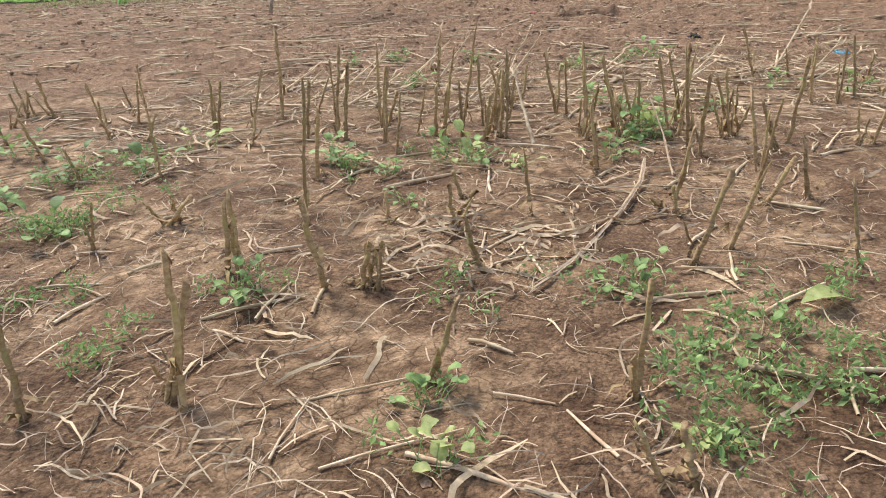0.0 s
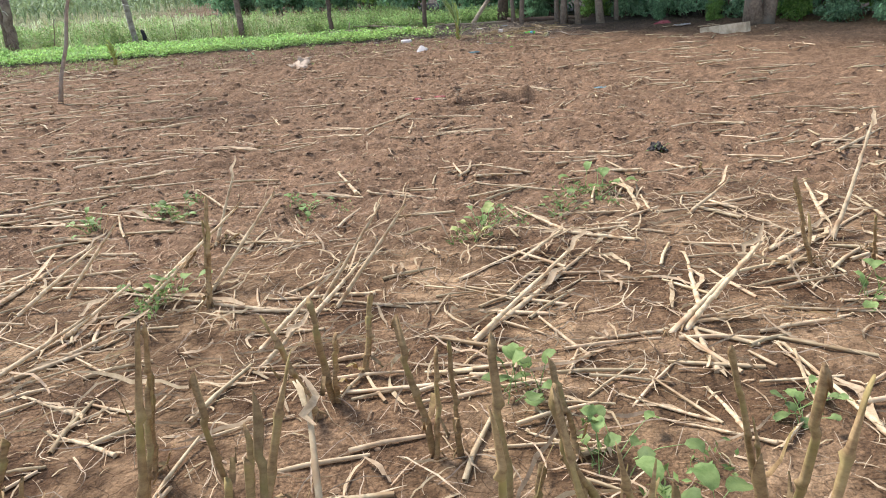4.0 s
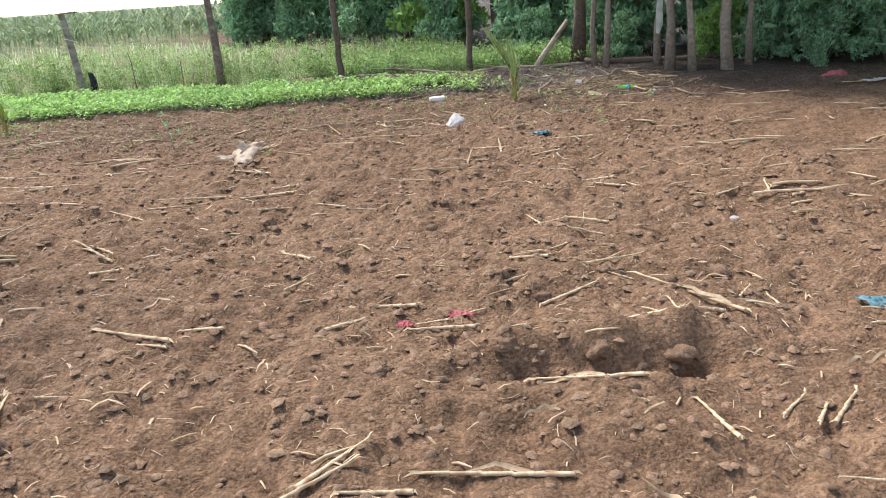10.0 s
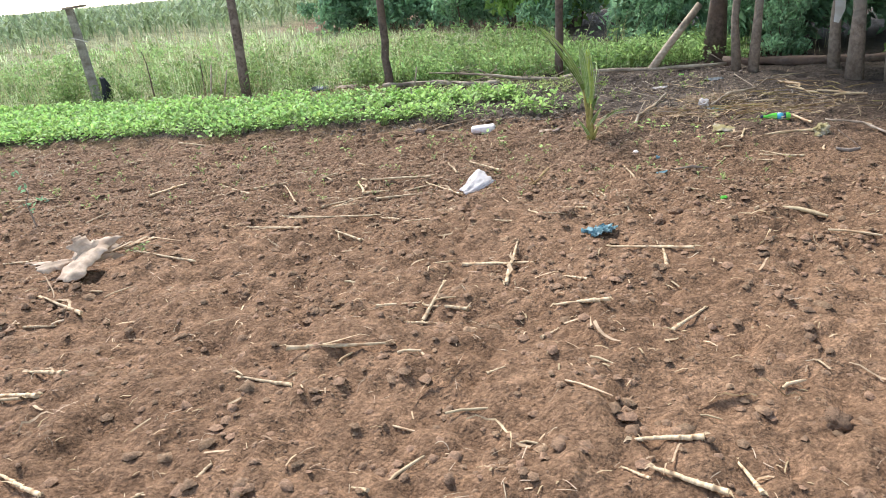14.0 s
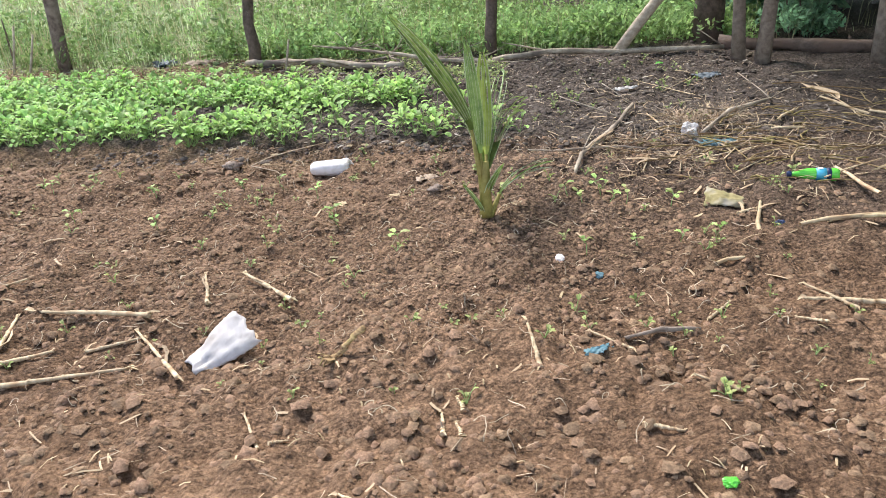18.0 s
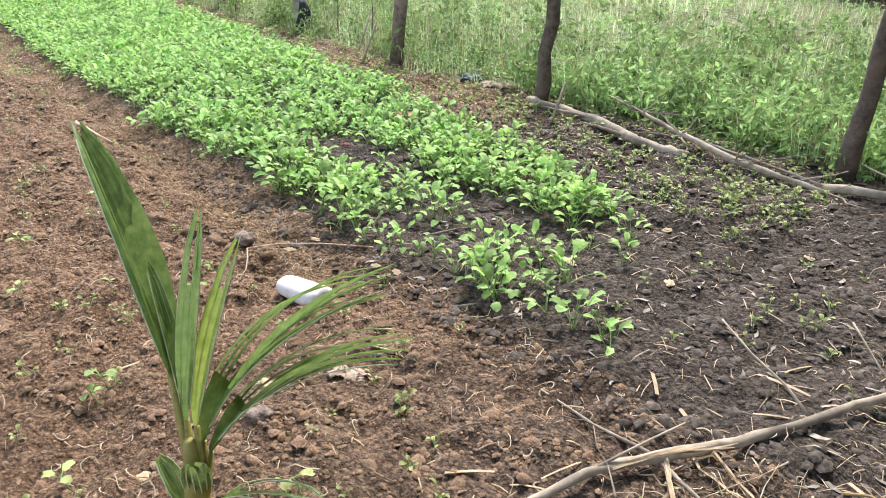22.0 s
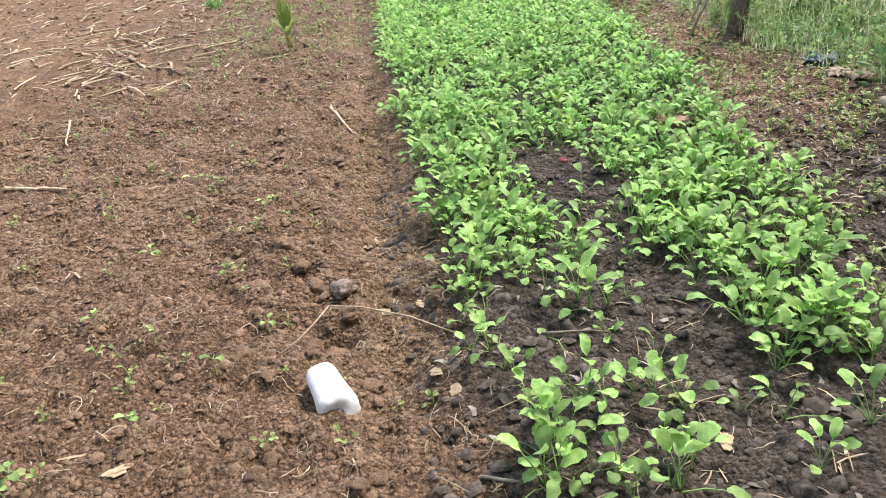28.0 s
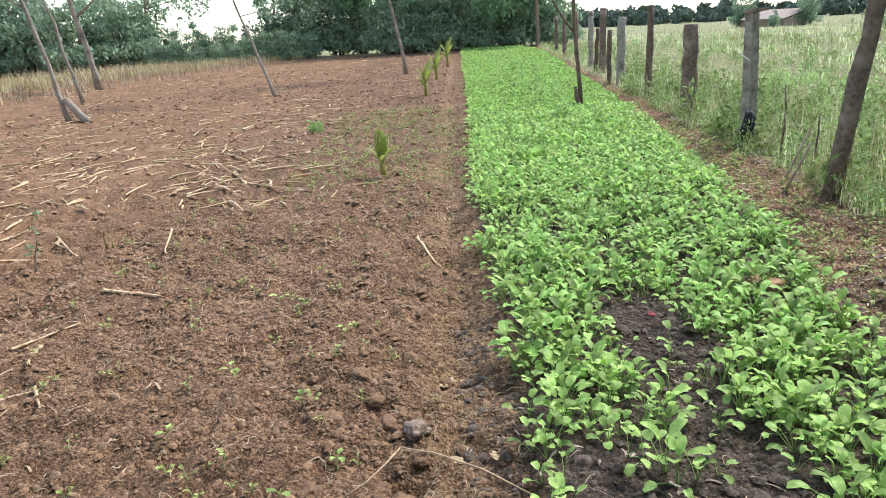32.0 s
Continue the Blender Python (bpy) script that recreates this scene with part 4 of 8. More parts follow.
def build_fence():
    fence_post(3.22, 23.92, 2.0, 0.055, "dark knobbly wooden fence post behind the fallen branches", (0.05, 0.1), False, DARK_BARK, 1)
    fence_post(0.78, 23.78, 1.65, 0.055, "dark charred-looking wooden fence post beside the white log", (-0.05, 0.25), False, DARK_BARK, 2)
    fence_post(-1.48, 24.02, 2.3, 0.068, "leaning brown wooden fence post with peeling bark", (-0.15, 0.42), False, POST_WOOD, 3)
    ob, pts = fence_post(-4.26, 24.55, 1.57, 0.085, "square grey post with a short board nailed on top", (-0.12, 0.02), True, GREY_POST, 4)
    v = [(-0.20, -0.06, 1.55), (0.16, -0.06, 1.57), (0.16, 0.06, 1.57), (-0.20, 0.06, 1.55)]
    part("top_board", mesh_of("top_board", v + [(a, b, c + 0.03) for a, b, c in v], [(3, 2, 1, 0), (4, 5, 6, 7), (0, 1, 5, 4), (1, 2, 6, 5), (2, 3, 7, 6), (3, 0, 4, 7)], POST_WOOD, True), ob, "short weathered board")
    part("cord", mesh_of("cord", *tube([(-0.12, -0.11, 1.12), (0.0, -0.12, 1.09), (0.13, -0.1, 1.04)], [0.008] * 3, 5), CORD), ob, "white cord")
    ob, pts = fence_post(-7.42, 24.96, 1.42, 0.118, "thick weathered stump post with a split top", (0.06, 0.0), False, POST_WOOD, 5)
    part("split_side", mesh_of("split_side", *tube(bent((-0.11, -0.02, 0), (-0.11, 0, 1.28), 4, 0.01, 3), [0.07, 0.065, 0.06, 0.055, 0.045], 6, 0.3, 4), DARK_BARK), ob)
    part("cord", mesh_of("cord", *tube([(0.0, -0.14, 1.15), (0.07, -0.15, 1.12), (0.12, -0.12, 1.02)], [0.008] * 3, 5), CORD), ob, "white cord")
    fence_post(-10.0, 25.12, 1.76, 0.065, "tall thin dark wooden fence post", (0.03, 0), False, DARK_BARK, 6)
    fence_post(-13.3, 25.48, 1.58, 0.105, "grey weathered wooden fence post", (0.05, 0), False, GREY_POST, 7)
    fence_post(-13.7, 25.3, 1.3, 0.06, "short dark wooden fence post", (0, 0), False, DARK_BARK, 8)
    fence_post(-17.2, 26.0, 1.85, 0.1, "weathered wooden fence post with a fork", (0.05, 0), False, POST_WOOD, 9)
    fence_post(-18.0, 26.0, 1.3, 0.06, "short dark wooden fence post", (0.2, 0), False, DARK_BARK, 10)
    fence_post(-20.6, 26.45, 1.8, 0.09, "grey weathered wooden fence post", (0, 0), False, GREY_POST, 11)
    fence_post(-25.0, 26.9, 1.9, 0.08, "weathered wooden fence post", (-0.1, 0), False, POST_WOOD, 12)
    fence_post(-29.0, 27.2, 1.8, 0.09, "weathered wooden fence post", (0.1, 0), False, POST_WOOD, 13)
    fence_post(-33.0, 27.6, 1.8, 0.09, "weathered wooden fence post", (0, 0), False, POST_WOOD, 14)
    # thin rods beside the posts
    for x, y, h, lx in [(-6.35, 24.6, 0.95, 0.22), (-2.3, 24.3, 0.55, 0.03), (-3.2, 24.45, 0.75, -0.06), (-9.6, 25.0, 0.9, 0.0)]:
        ob = new("rod", mesh_of("rod", *tube(bent((0, 0, -0.06), (lx, 0.02, h), 4, 0.02, int(-x * 10)), [0.014, 0.013, 0.011, 0.009, 0.006], 5), DARK_BARK))
        ob.matrix_world = pose(x, y, gz(x, y))
        tagged(ob, "thin dark rod stuck upright by the fence", "rod", "rods of the fence")
    # a black rubber bundle hung at the foot of the grey post
    ob = holder("rubber_bundle", pose(-4.02, 24.46, gz(-4.02, 24.46)) @ Matrix.Diagonal((0.78, 0.78, 0.78, 1)), "black rubber strip doubled up against the grey post", "rubber strip")
    for k, (y0, foot, w) in enumerate([(-0.12, 0.02, 0.055), (0.0, 0.0, 0.06), (0.1, 0.04, 0.045)]):
        part("loop", mesh_of("loop", *tube([(-0.02, y0, foot), (0.03, y0 - 0.02, 0.16), (0.02, y0 * 0.7, 0.34), (-0.02, y0 * 0.3, 0.5), (-0.06, y0 * 0.2, 0.54)], [w * 0.7, w, w, w * 0.8, w * 0.5], 7, 0.4, 5 + k), BLACK_RUBBER), ob)


def log(name, pts, radii, mat, label, twigs=0, seed=0, category="log"):
    """A fallen trunk or branch on the ground, with stubs of its own twigs."""
    r = random.Random(seed)
    x0, y0 = pts[0][:2]
    base = gz(x0, y0)
    ob = holder(name, pose(x0, y0, base), label, category)
    local = [(px - x0, py - y0, gz(px, py) - base + pz) for px, py, pz in pts]
    fine, thick = [], []
    for i in range(len(local) - 1):
        for k in range(4):
            j = radii[i] * 0.45 * (k > 0)
            p = Vector(local[i]).lerp(Vector(local[i + 1]), k / 4)
            fine.append((p.x + r.uniform(-j, j), p.y + r.uniform(-j, j), p.z + r.uniform(-0.4 * j, 0.4 * j)))
            thick.append((radii[i] * (4 - k) + radii[i + 1] * k) / 4 * r.uniform(0.86, 1.18))
    part("stem", mesh_of("stem", *tube(fine + [local[-1]], thick + [radii[-1]], 9, 0.3, seed), mat), ob)
    for k in range(twigs):
        i = r.randint(1, len(local) - 1)
        a = r.uniform(0, 6.28)
        ln_ = r.uniform(0.15, 0.45)
        tip = (local[i][0] + ln_ * math.cos(a), local[i][1] + ln_ * math.sin(a), local[i][2] + r.uniform(0.0, 0.16))
        part("twig", mesh_of("twig", *tube(bent(local[i], tip, 3, 0.02, seed + k), [radii[i] * 0.4, radii[i] * 0.33, radii[i] * 0.25, 0.004], 5), mat), ob)
    return ob


def build_timber():
    log("fallen_log", [(0.70, 23.74, 0.05), (1.05, 23.68, 0.055), (1.5, 23.60, 0.055), (1.85, 23.52, 0.045), (2.15, 23.46, 0.045), (2.4, 23.42, 0.03)], [0.030, 0.036, 0.039, 0.036, 0.033, 0.026], POLE, "bleached fallen log by the fence post", 3, 1)
    log("fallen_branch", [(1.35, 24.0, 0.14), (1.8, 23.78, 0.13), (2.25, 23.58, 0.10), (2.7, 23.52, 0.06), (3.1, 23.50, 0.045), (3.3, 23.50, 0.04)], [0.009, 0.013, 0.016, 0.018, 0.016, 0.014], POLE, "forked dead branch lying across the log", 15, 2, "branch")
    log("fallen_branch", [(1.7, 24.2, 0.06), (2.4, 24.3, 0.08), (3.0, 24.15, 0.05)], [0.032, 0.03, 0.022], POLE, "pale dead branch lying in the weeds", 3, 3, "branch")
    log("fallen_pole", [(3.25, 23.54, 0.05), (3.8, 23.68, 0.055), (4.5, 23.60, 0.05), (5.4, 23.52, 0.04)], [0.026, 0.026, 0.024, 0.02], POLE, "long thin dead pole lying along the plot's edge", 2, 4, "pole")
    log("fallen_pole", [(5.4, 23.75, 0.05), (6.4, 23.3, 0.05), (7.6, 22.9, 0.05)], [0.06, 0.06, 0.05], DARK_BARK, "dark log at the foot of the trees", 2, 5, "log")
    log("fallen_branch", [(3.85, 20.28, 0.01), (3.90, 20.53, 0.03), (3.98, 20.76, 0.04), (4.11, 20.98, 0.04), (4.21, 21.24, 0.04), (4.33, 21.60, 0.05)], [0.009, 0.014, 0.017, 0.018, 0.015, 0.011], POLE, "forked dead branch on the dark soil", 3, 6, "branch")
    log("fallen_branch", [(3.52, 20.77, 0.01), (3.74, 20.77, 0.025), (3.97, 20.79, 0.03)], [0.003, 0.005, 0.007], POLE, "thin side branch on the dark soil", 2, 36, "branch")
    log("fallen_branch", [(3.99, 20.76, 0.03), (4.16, 20.69, 0.03), (4.32, 20.62, 0.02), (4.50, 20.55, 0.01)], [0.007, 0.006, 0.005, 0.003], POLE, "thin side branch among the straw", 4, 37, "branch")
    log("fallen_branch", [(4.68, 20.98, 0.03), (4.92, 21.30, 0.05), (5.3, 21.7, 0.04)], [0.012, 0.016, 0.012], POLE, "bent dead branch among the straw", 3, 7, "branch")
    log("burnt_stick", [(3.92, 18.55, 0.01), (4.05, 18.6, 0.015), (4.2, 18.67, 0.01)], [0.006, 0.009, 0.005], BARK, "charred piece of wood on the tilled soil", 0, 8, "stick")
    log("bark_piece", [(5.14, 18.9, 0.01), (5.23, 18.88, 0.02), (5.31, 18.9, 0.01)], [0.012, 0.017, 0.01], BARK, "crumpled brown piece of bark on the soil", 1, 9, "bark")
    log("fallen_branch", [(5.35, 19.75, 0.06), (5.55, 19.5, 0.05), (5.68, 19.2, 0.03), (5.95, 19.1, 0.03), (6.1, 18.95, 0.02)], [0.007, 0.009, 0.009, 0.007, 0.004], POLE, "thin forked dead branch on the bare soil", 4, 31, "branch")
    log("fallen_branch", [(-0.2, 24.15, 0.05), (0.25, 24.25, 0.08), (0.75, 24.2, 0.06), (1.2, 24.25, 0.03)], [0.008, 0.012, 0.012, 0.007], BARK, "thin brown brushwood behind the log", 7, 33, "branch")
    log("fallen_branch", [(1.9, 23.72, 0.03), (2.3, 23.66, 0.07), (2.8, 23.62, 0.06), (3.3, 23.60, 0.03)], [0.007, 0.011, 0.010, 0.006], BARK, "thin brown brushwood at the foot of the post", 7, 34, "branch")
    # the pole that leans against the dark trunk
    ob = new("leaning_pole", mesh_of("leaning_pole", *tube([(0, 0, -0.05), (0.24, 0.09, 0.25), (0.48, 0.17, 0.53), (0.70, 0.25, 0.79)], [0.055, 0.052, 0.05, 0.046], 9, 0.08, 3), POLE))
    ob.matrix_world = pose(4.4, 23.62, gz(4.4, 23.62))
    tagged(ob, "pale pole leaning against the dark trunk", "pole")
    # two short sticks and the plank by the forked tree
    for x, y, h, lx, ly in [(-2.0, 23.85, 0.5, 0.0, 0.25), (-1.75, 23.75, 0.42, 0.05, 0.2), (1.2, 23.45, 0.3, 0.05, 0.1)]:
        ob = new("stick", mesh_of("stick", *tube(bent((0, 0, -0.04), (lx, ly, h), 3, 0.01, 3), [0.014, 0.013, 0.012, 0.01], 6), POLE))
        ob.matrix_world = pose(x, y, gz(x, y))
        tagged(ob, "short pale stick standing in the soil", "stick", "sticks by the fence")
    v = [(-0.55, -0.09, 0.0), (0.55, -0.08, 0.0), (0.55, 0.08, 0.0), (-0.55, 0.09, 0.0)]
    v = v + [(a, b, c + 0.13) for a, b, c in v]
    ob = new("plank", mesh_of("plank", v, [(3, 2, 1, 0), (4, 5, 6, 7), (0, 1, 5, 4), (1, 2, 6, 5), (2, 3, 7, 6), (3, 0, 4, 7)], SAWN, True))
    ob.matrix_world = pose(8.0, 17.15, gz(8.0, 17.15) - 0.03, 0, 8, 120) @ Matrix.Diagonal((0.85, 0.9, 1.35, 1))
    tagged(ob, "pale weathered timber beam by the forked tree", "beam")
    ob = holder("hanging_sack", pose(6.45, 22.78, gz(6.45, 22.78)), "white plastic strip hung on a trunk", "plastic")
    part("strip", mesh_of("strip", *ribbon([(0.02, -0.07, 1.15), (0.0, -0.09, 0.95), (0.02, -0.08, 0.7), (-0.02, -0.09, 0.55)], [0.05, 0.06, 0.06, 0.03], (0, 1, 0.1), 0.5), THIN_WHITE), ob)


build_fence()
build_timber()


# ------------------------------------------------------------------ the vegetable bed
def leaf_piece(length, width, stem, bend, seed, fine=False):
    """One spoon-shaped leaf on its stalk, growing along +y and upward."""
    r = random.Random(seed)
    a = radians(66 - bend)
    pts, wid = [], []
    y = z = 0.0
    shape = [(stem, 0.07), (length * 0.2, 0.70), (length * 0.3, 1.0), (length * 0.28, 0.86), (length * 0.2, 0.2)]
    if fine:
        shape = [(stem, 0.07), (length * 0.1, 0.46), (length * 0.14, 0.80), (length * 0.2, 0.99), (length * 0.2, 1.0), (length * 0.18, 0.80), (length * 0.11, 0.46), (length * 0.05, 0.10)]
    for i, (step, w) in enumerate(shape):
        pts.append((r.uniform(-0.004, 0.004), y + step * math.cos(a), z + step * math.sin(a)))
        y, z = pts[-1][1], pts[-1][2]
        wid.append(w * width * 0.5)
        a -= radians(r.uniform(8, 26) * (0.6 if fine else 1.0))
    blade = ribbon(pts, wid, (0, -0.3, 1), r.uniform(0.15, 0.5))
    stalk = tube([(0, 0, 0), tuple(Vector(pts[0]) * 0.55 + Vector((0, 0, stem * 0.08))), pts[1]], [0.0026, 0.0021, 0.0012], 3, 0, seed, False)
    return blade, stalk


def two_tone(name, blade, stalk, mat):
    """A leaf mesh whose stalk is paler than its blade."""
    verts, faces = joined([blade, stalk])
    me = mesh_of(name, verts, faces, mat)
    me.materials.append(LEAF_STEM)
    me.polygons.foreach_set("material_index", np.array([0] * len(blade[1]) + [1] * len(stalk[1]), np.int32))
    return me


def seedling_leaves(seed, n, size, fine=False):
    """The leaves of one seedling: blade, stalk and the turn about its axis."""
    r = random.Random(seed)
    out = []
    for k in range(n):
        b, s = leaf_piece(size * r.uniform(0.7, 1.15), size * r.uniform(0.44, 0.68), size * r.uniform(0.8, 2.0), r.uniform(-26, 34), seed * 20 + k, fine)
        out.append((b, s, 6.283 * k / n + r.uniform(-0.5, 0.5)))
    return out


def turned_by(piece, angle):
    m = Matrix.Rotation(angle, 4, "Z")
    return [tuple(m @ Vector(v)) for v in piece[0]], piece[1]


LEAF_SETS = [seedling_leaves(300 + i, 4 + i % 3, 0.054 + 0.007 * (i % 3)) for i in range(8)]
SEEDLINGS = [(joined([turned_by(b, a) for b, s, a in p]), joined([turned_by(s, a) for b, s, a in p])) for p in LEAF_SETS]
SEEDLING_MESHES = [[(two_tone("mustard_leaf", b, s, LEAF), a) for b, s, a in seedling_leaves(300 + i, 4 + i % 3, 0.054 + 0.007 * (i % 3), True)] for i in range(8)]
CHEAP = joined([([(0, 0, 0.02), (0.03 * math.cos(a), 0.03 * math.sin(a), 0.06), (0.05 * math.cos(a + 0.45), 0.05 * math.sin(a + 0.45), 0.085), (0.085 * math.cos(a), 0.085 * math.sin(a), 0.085), (0.05 * math.cos(a - 0.45), 0.05 * math.sin(a - 0.45), 0.085)],
                 [(1, 4, 3), (1, 3, 2), (0, 4, 2)]) for a in (0.2, 1.5, 2.7, 4.0, 5.3)])


def bed_density(x, y):
    d = smooth(-0.02, 0.08, y - bed_near(x)) * smooth(-0.02, 0.1, bed_far(x) - y)
    gap = np.where((x > 0.45) & (x < 1.5) & (y > 21.52) & (y < 21.95), 0.06, 1.0)
    gap = np.where((x >= 1.5) & (x < 1.95) & (y > 21.58) & (y < 21.84), 0.10, gap)
    gap = np.where((x >= 1.5) & (x < 1.95) & (y <= 21.58), 0.75, gap)
    block = smooth(0.0, 0.05, y - np.interp(x, [1.9, 2.3, 2.7, 2.85], [21.88, 21.85, 21.88, 22.12])) * smooth(0.0, 0.06, np.interp(x, [1.9, 2.3, 2.9], [22.66, 22.52, 22.15]) - y) * smooth(2.92, 2.8, x)
    gap = np.where(x >= 1.95, block, gap)
    d = d * gap * smooth(3.75, 3.3, x)
    return d * np.where(value_noise(x, y, 0.5, 61) < -0.33, 0.35, 1.0)


def build_bed():
    r = np.random.default_rng(17)
    # the plants nearest the path, each for itself
    n = 2600
    x, y = r.uniform(0.9, 3.6, n), r.uniform(20.9, 23.0, n)
    keep = r.random(n) < bed_density(x, y) * 0.45
    x, y = x[keep], y[keep]
    near = np.argsort(-x)[:250]
    cut = x[near].min()
    edge_row = [(2.34, 21.02, 0.8), (2.38, 21.07, 0.9), (2.47, 21.1, 0.8), (2.56, 21.11, 0.8), (2.69, 21.12, 0.9), (2.76, 21.12, 1), (2.83, 21.12, 1.1), (2.89, 21.12, 1.1), (2.95, 21.13, 1.1), (2.91, 21.09, 1), (2.89, 21.17, 1), (2.96, 21.17, 1), (2.97, 21.09, 1.1), (2.98, 21.24, 0.9), (3.02, 21.26, 0.8), (2.7, 21.3, 1), (2.73, 21.27, 0.8), (2.75, 21.34, 0.8), (2.57, 21.57, 1), (2.41, 21.48, 0.6), (2.16, 21.45, 1.1), (2.2, 21.48, 1.1), (2.19, 21.55, 1), (2.11, 21.39, 1), (2.07, 21.35, 0.8), (2.16, 21.63, 0.8)]
    loose = [(1.99, 21.3, 0.7), (2.72, 21.5, 0.8), (2.75, 21.56, 0.9), (2.68, 21.45, 0.7), (2.99, 21.48, 0.8), (2.9, 21.45, 0.6), (3.1, 21.4, 1.2), (3.09, 21.38, 1), (2.84, 21.71, 0.7), (2.9, 21.8, 1), (2.71, 21.89, 0.9), (3.12, 21.76, 0.7), (3, 21.99, 0.9), (2.25, 21.05, 0.8), (2.14, 21.03, 0.8), (2.13, 21.11, 0.7), (2, 21.07, 0.8), (1.93, 21.03, 0.8), (1.9, 21.13, 0.8), (1.85, 21.28, 0.7), (1.91, 21.36, 0.7), (3.2, 21.15, 1), (3.28, 21.2, 0.9), (3.36, 21.12, 1), (3.45, 21.18, 0.8), (3.53, 21.13, 0.9)]

    def seedling(px, py, size):
        leaves = SEEDLING_MESHES[int(r.integers(0, 8))]
        ob = holder("mustard_seedling", pose(px, py, gz(px, py) - 0.005, r.uniform(-12, 12), r.uniform(-12, 12), r.uniform(0, 360)) @ Matrix.Diagonal((size, size, size, 1)),
                    "young green leafy mustard plant in dark soil", "seedling", "mustard seedlings")
        for me, a in leaves:
            part("leaf", me, ob, "", Matrix.Rotation(a, 4, "Z"))

    for i in near:
        seedling(x[i], y[i], float(r.uniform(0.65, 1.25)))
    for px, py, size in edge_row + loose:
        seedling(px, py, 1.12 * size)

    # the rest of the bed
    leaf_sets, stem_sets = [], []

    def fill(n, x0, x1, scale, lean):
        x = r.uniform(x0, x1, n)
        y = bed_near(x) - 0.05 + (bed_far(x) - bed_near(x) + 0.15) * r.random(n)
        keep = (r.random(n) < bed_density(x, y)) & (x < cut)
        x, y = x[keep], y[keep]
        kind = r.integers(0, 8, len(x))
        for k in range(8):
            q = kind == k
            m = int(q.sum())
            size = scale * r.uniform(0.7, 1.25, m)
            turn, tilt = r.uniform(0, 6.28, m), r.normal(0, lean, m)
            zz = ground_z(x[q], y[q]) - 0.005
            b, s = SEEDLINGS[k] if x0 > -9 else (CHEAP, CHEAP)
            leaf_sets.append(scattered(b[0], b[1], x[q], y[q], zz, turn, tilt, size))
            if x0 > -6:
                stem_sets.append(scattered(s[0], s[1], x[q], y[q], zz, turn, tilt, size))

    fill(1850, -2.0, 3.0, 1.0, 0.36)
    fill(4000, -8.0, -2.0, 1.0, 0.34)
    fill(7500, -20.0, -8.0, 0.85, 0.3)
    fill(6500, -48.0, -20.0, 1.25, 0.35)
    stuff("mustard_bed", leaf_sets, LEAF, "dense bed of young bright green mustard leaves", "vegetable bed")
    stuff("mustard_stalks", stem_sets, LEAF_STEM, "pale green leaf stalks of the mustard bed", "vegetable bed")
    # pale thin sprouts on the strip by the fence and on the loose soil
    pale, stems = [], []

    def sprouts(n, x0, x1, y0, y1, scale):
        x, y = r.uniform(x0, x1, n), r.uniform(y0, y1, n)
        keep = (bed_density(x, y) < 0.2) & (y < fence_y(x) - 0.1)
        x, y = x[keep], y[keep]
        m = len(x)
        b, s = SEEDLINGS[0]
        turn, tilt, size = r.uniform(0, 6.28, m), r.uniform(-0.5, 0.5, m), scale * r.uniform(0.35, 0.8, m)
        zz = ground_z(x, y) - 0.004
        pale.append(scattered(b[0], b[1], x, y, zz, turn, tilt, size))
        stems.append(scattered(s[0], s[1], x, y, zz, turn, tilt, size * 1.4))

    sprouts(1700, -6, 3.4, 22.4, 24.2, 1.05)
    sprouts(380, -14, -3, 23.3, 25.2, 1.2)
    sprouts(70, 2.6, 5.0, 21.2, 23.4, 0.9)
    sprouts(300, -4, 5.0, 18.2, 20.9, 0.75)
    sprouts(800, -10.5, -3.0, 19.2, 21.3, 0.95)
    stuff("pale_sprouts", pale, PALE_LEAF, "small yellowing sprouts on bare soil", "sprouts")
    stuff("sprout_stalks", stems, LEAF_STEM, "thin pale stalks of the sprouts", "sprouts")
    # darker shoots that stand out of the bed
    cs, ss = [], []
    for x, y, h in [(-11.5, 23.2, 0.35), (-14, 23.6, 0.4), (-16, 23.5, 0.4), (-13, 22.9, 0.3), (-5.2, 23.0, 0.35), (-6.8, 22.8, 0.3), (-18, 24.2, 0.4), (-7.5, 19.0, 0.12), (-9.8, 23.0, 0.3), (-10.6, 23.4, 0.35)]:
        for k in range(4):
            cs.append((x, y, gz(x, y) + h * (0.3 + 0.25 * k)))
            ss.append(0.13)
    stuff("taller_shoots", [leaf_cloud(700, cs, ss, 0.045, 9, -0.4)], WEED, "taller feathery green shoots in the bed", "weeds", True)


build_bed()


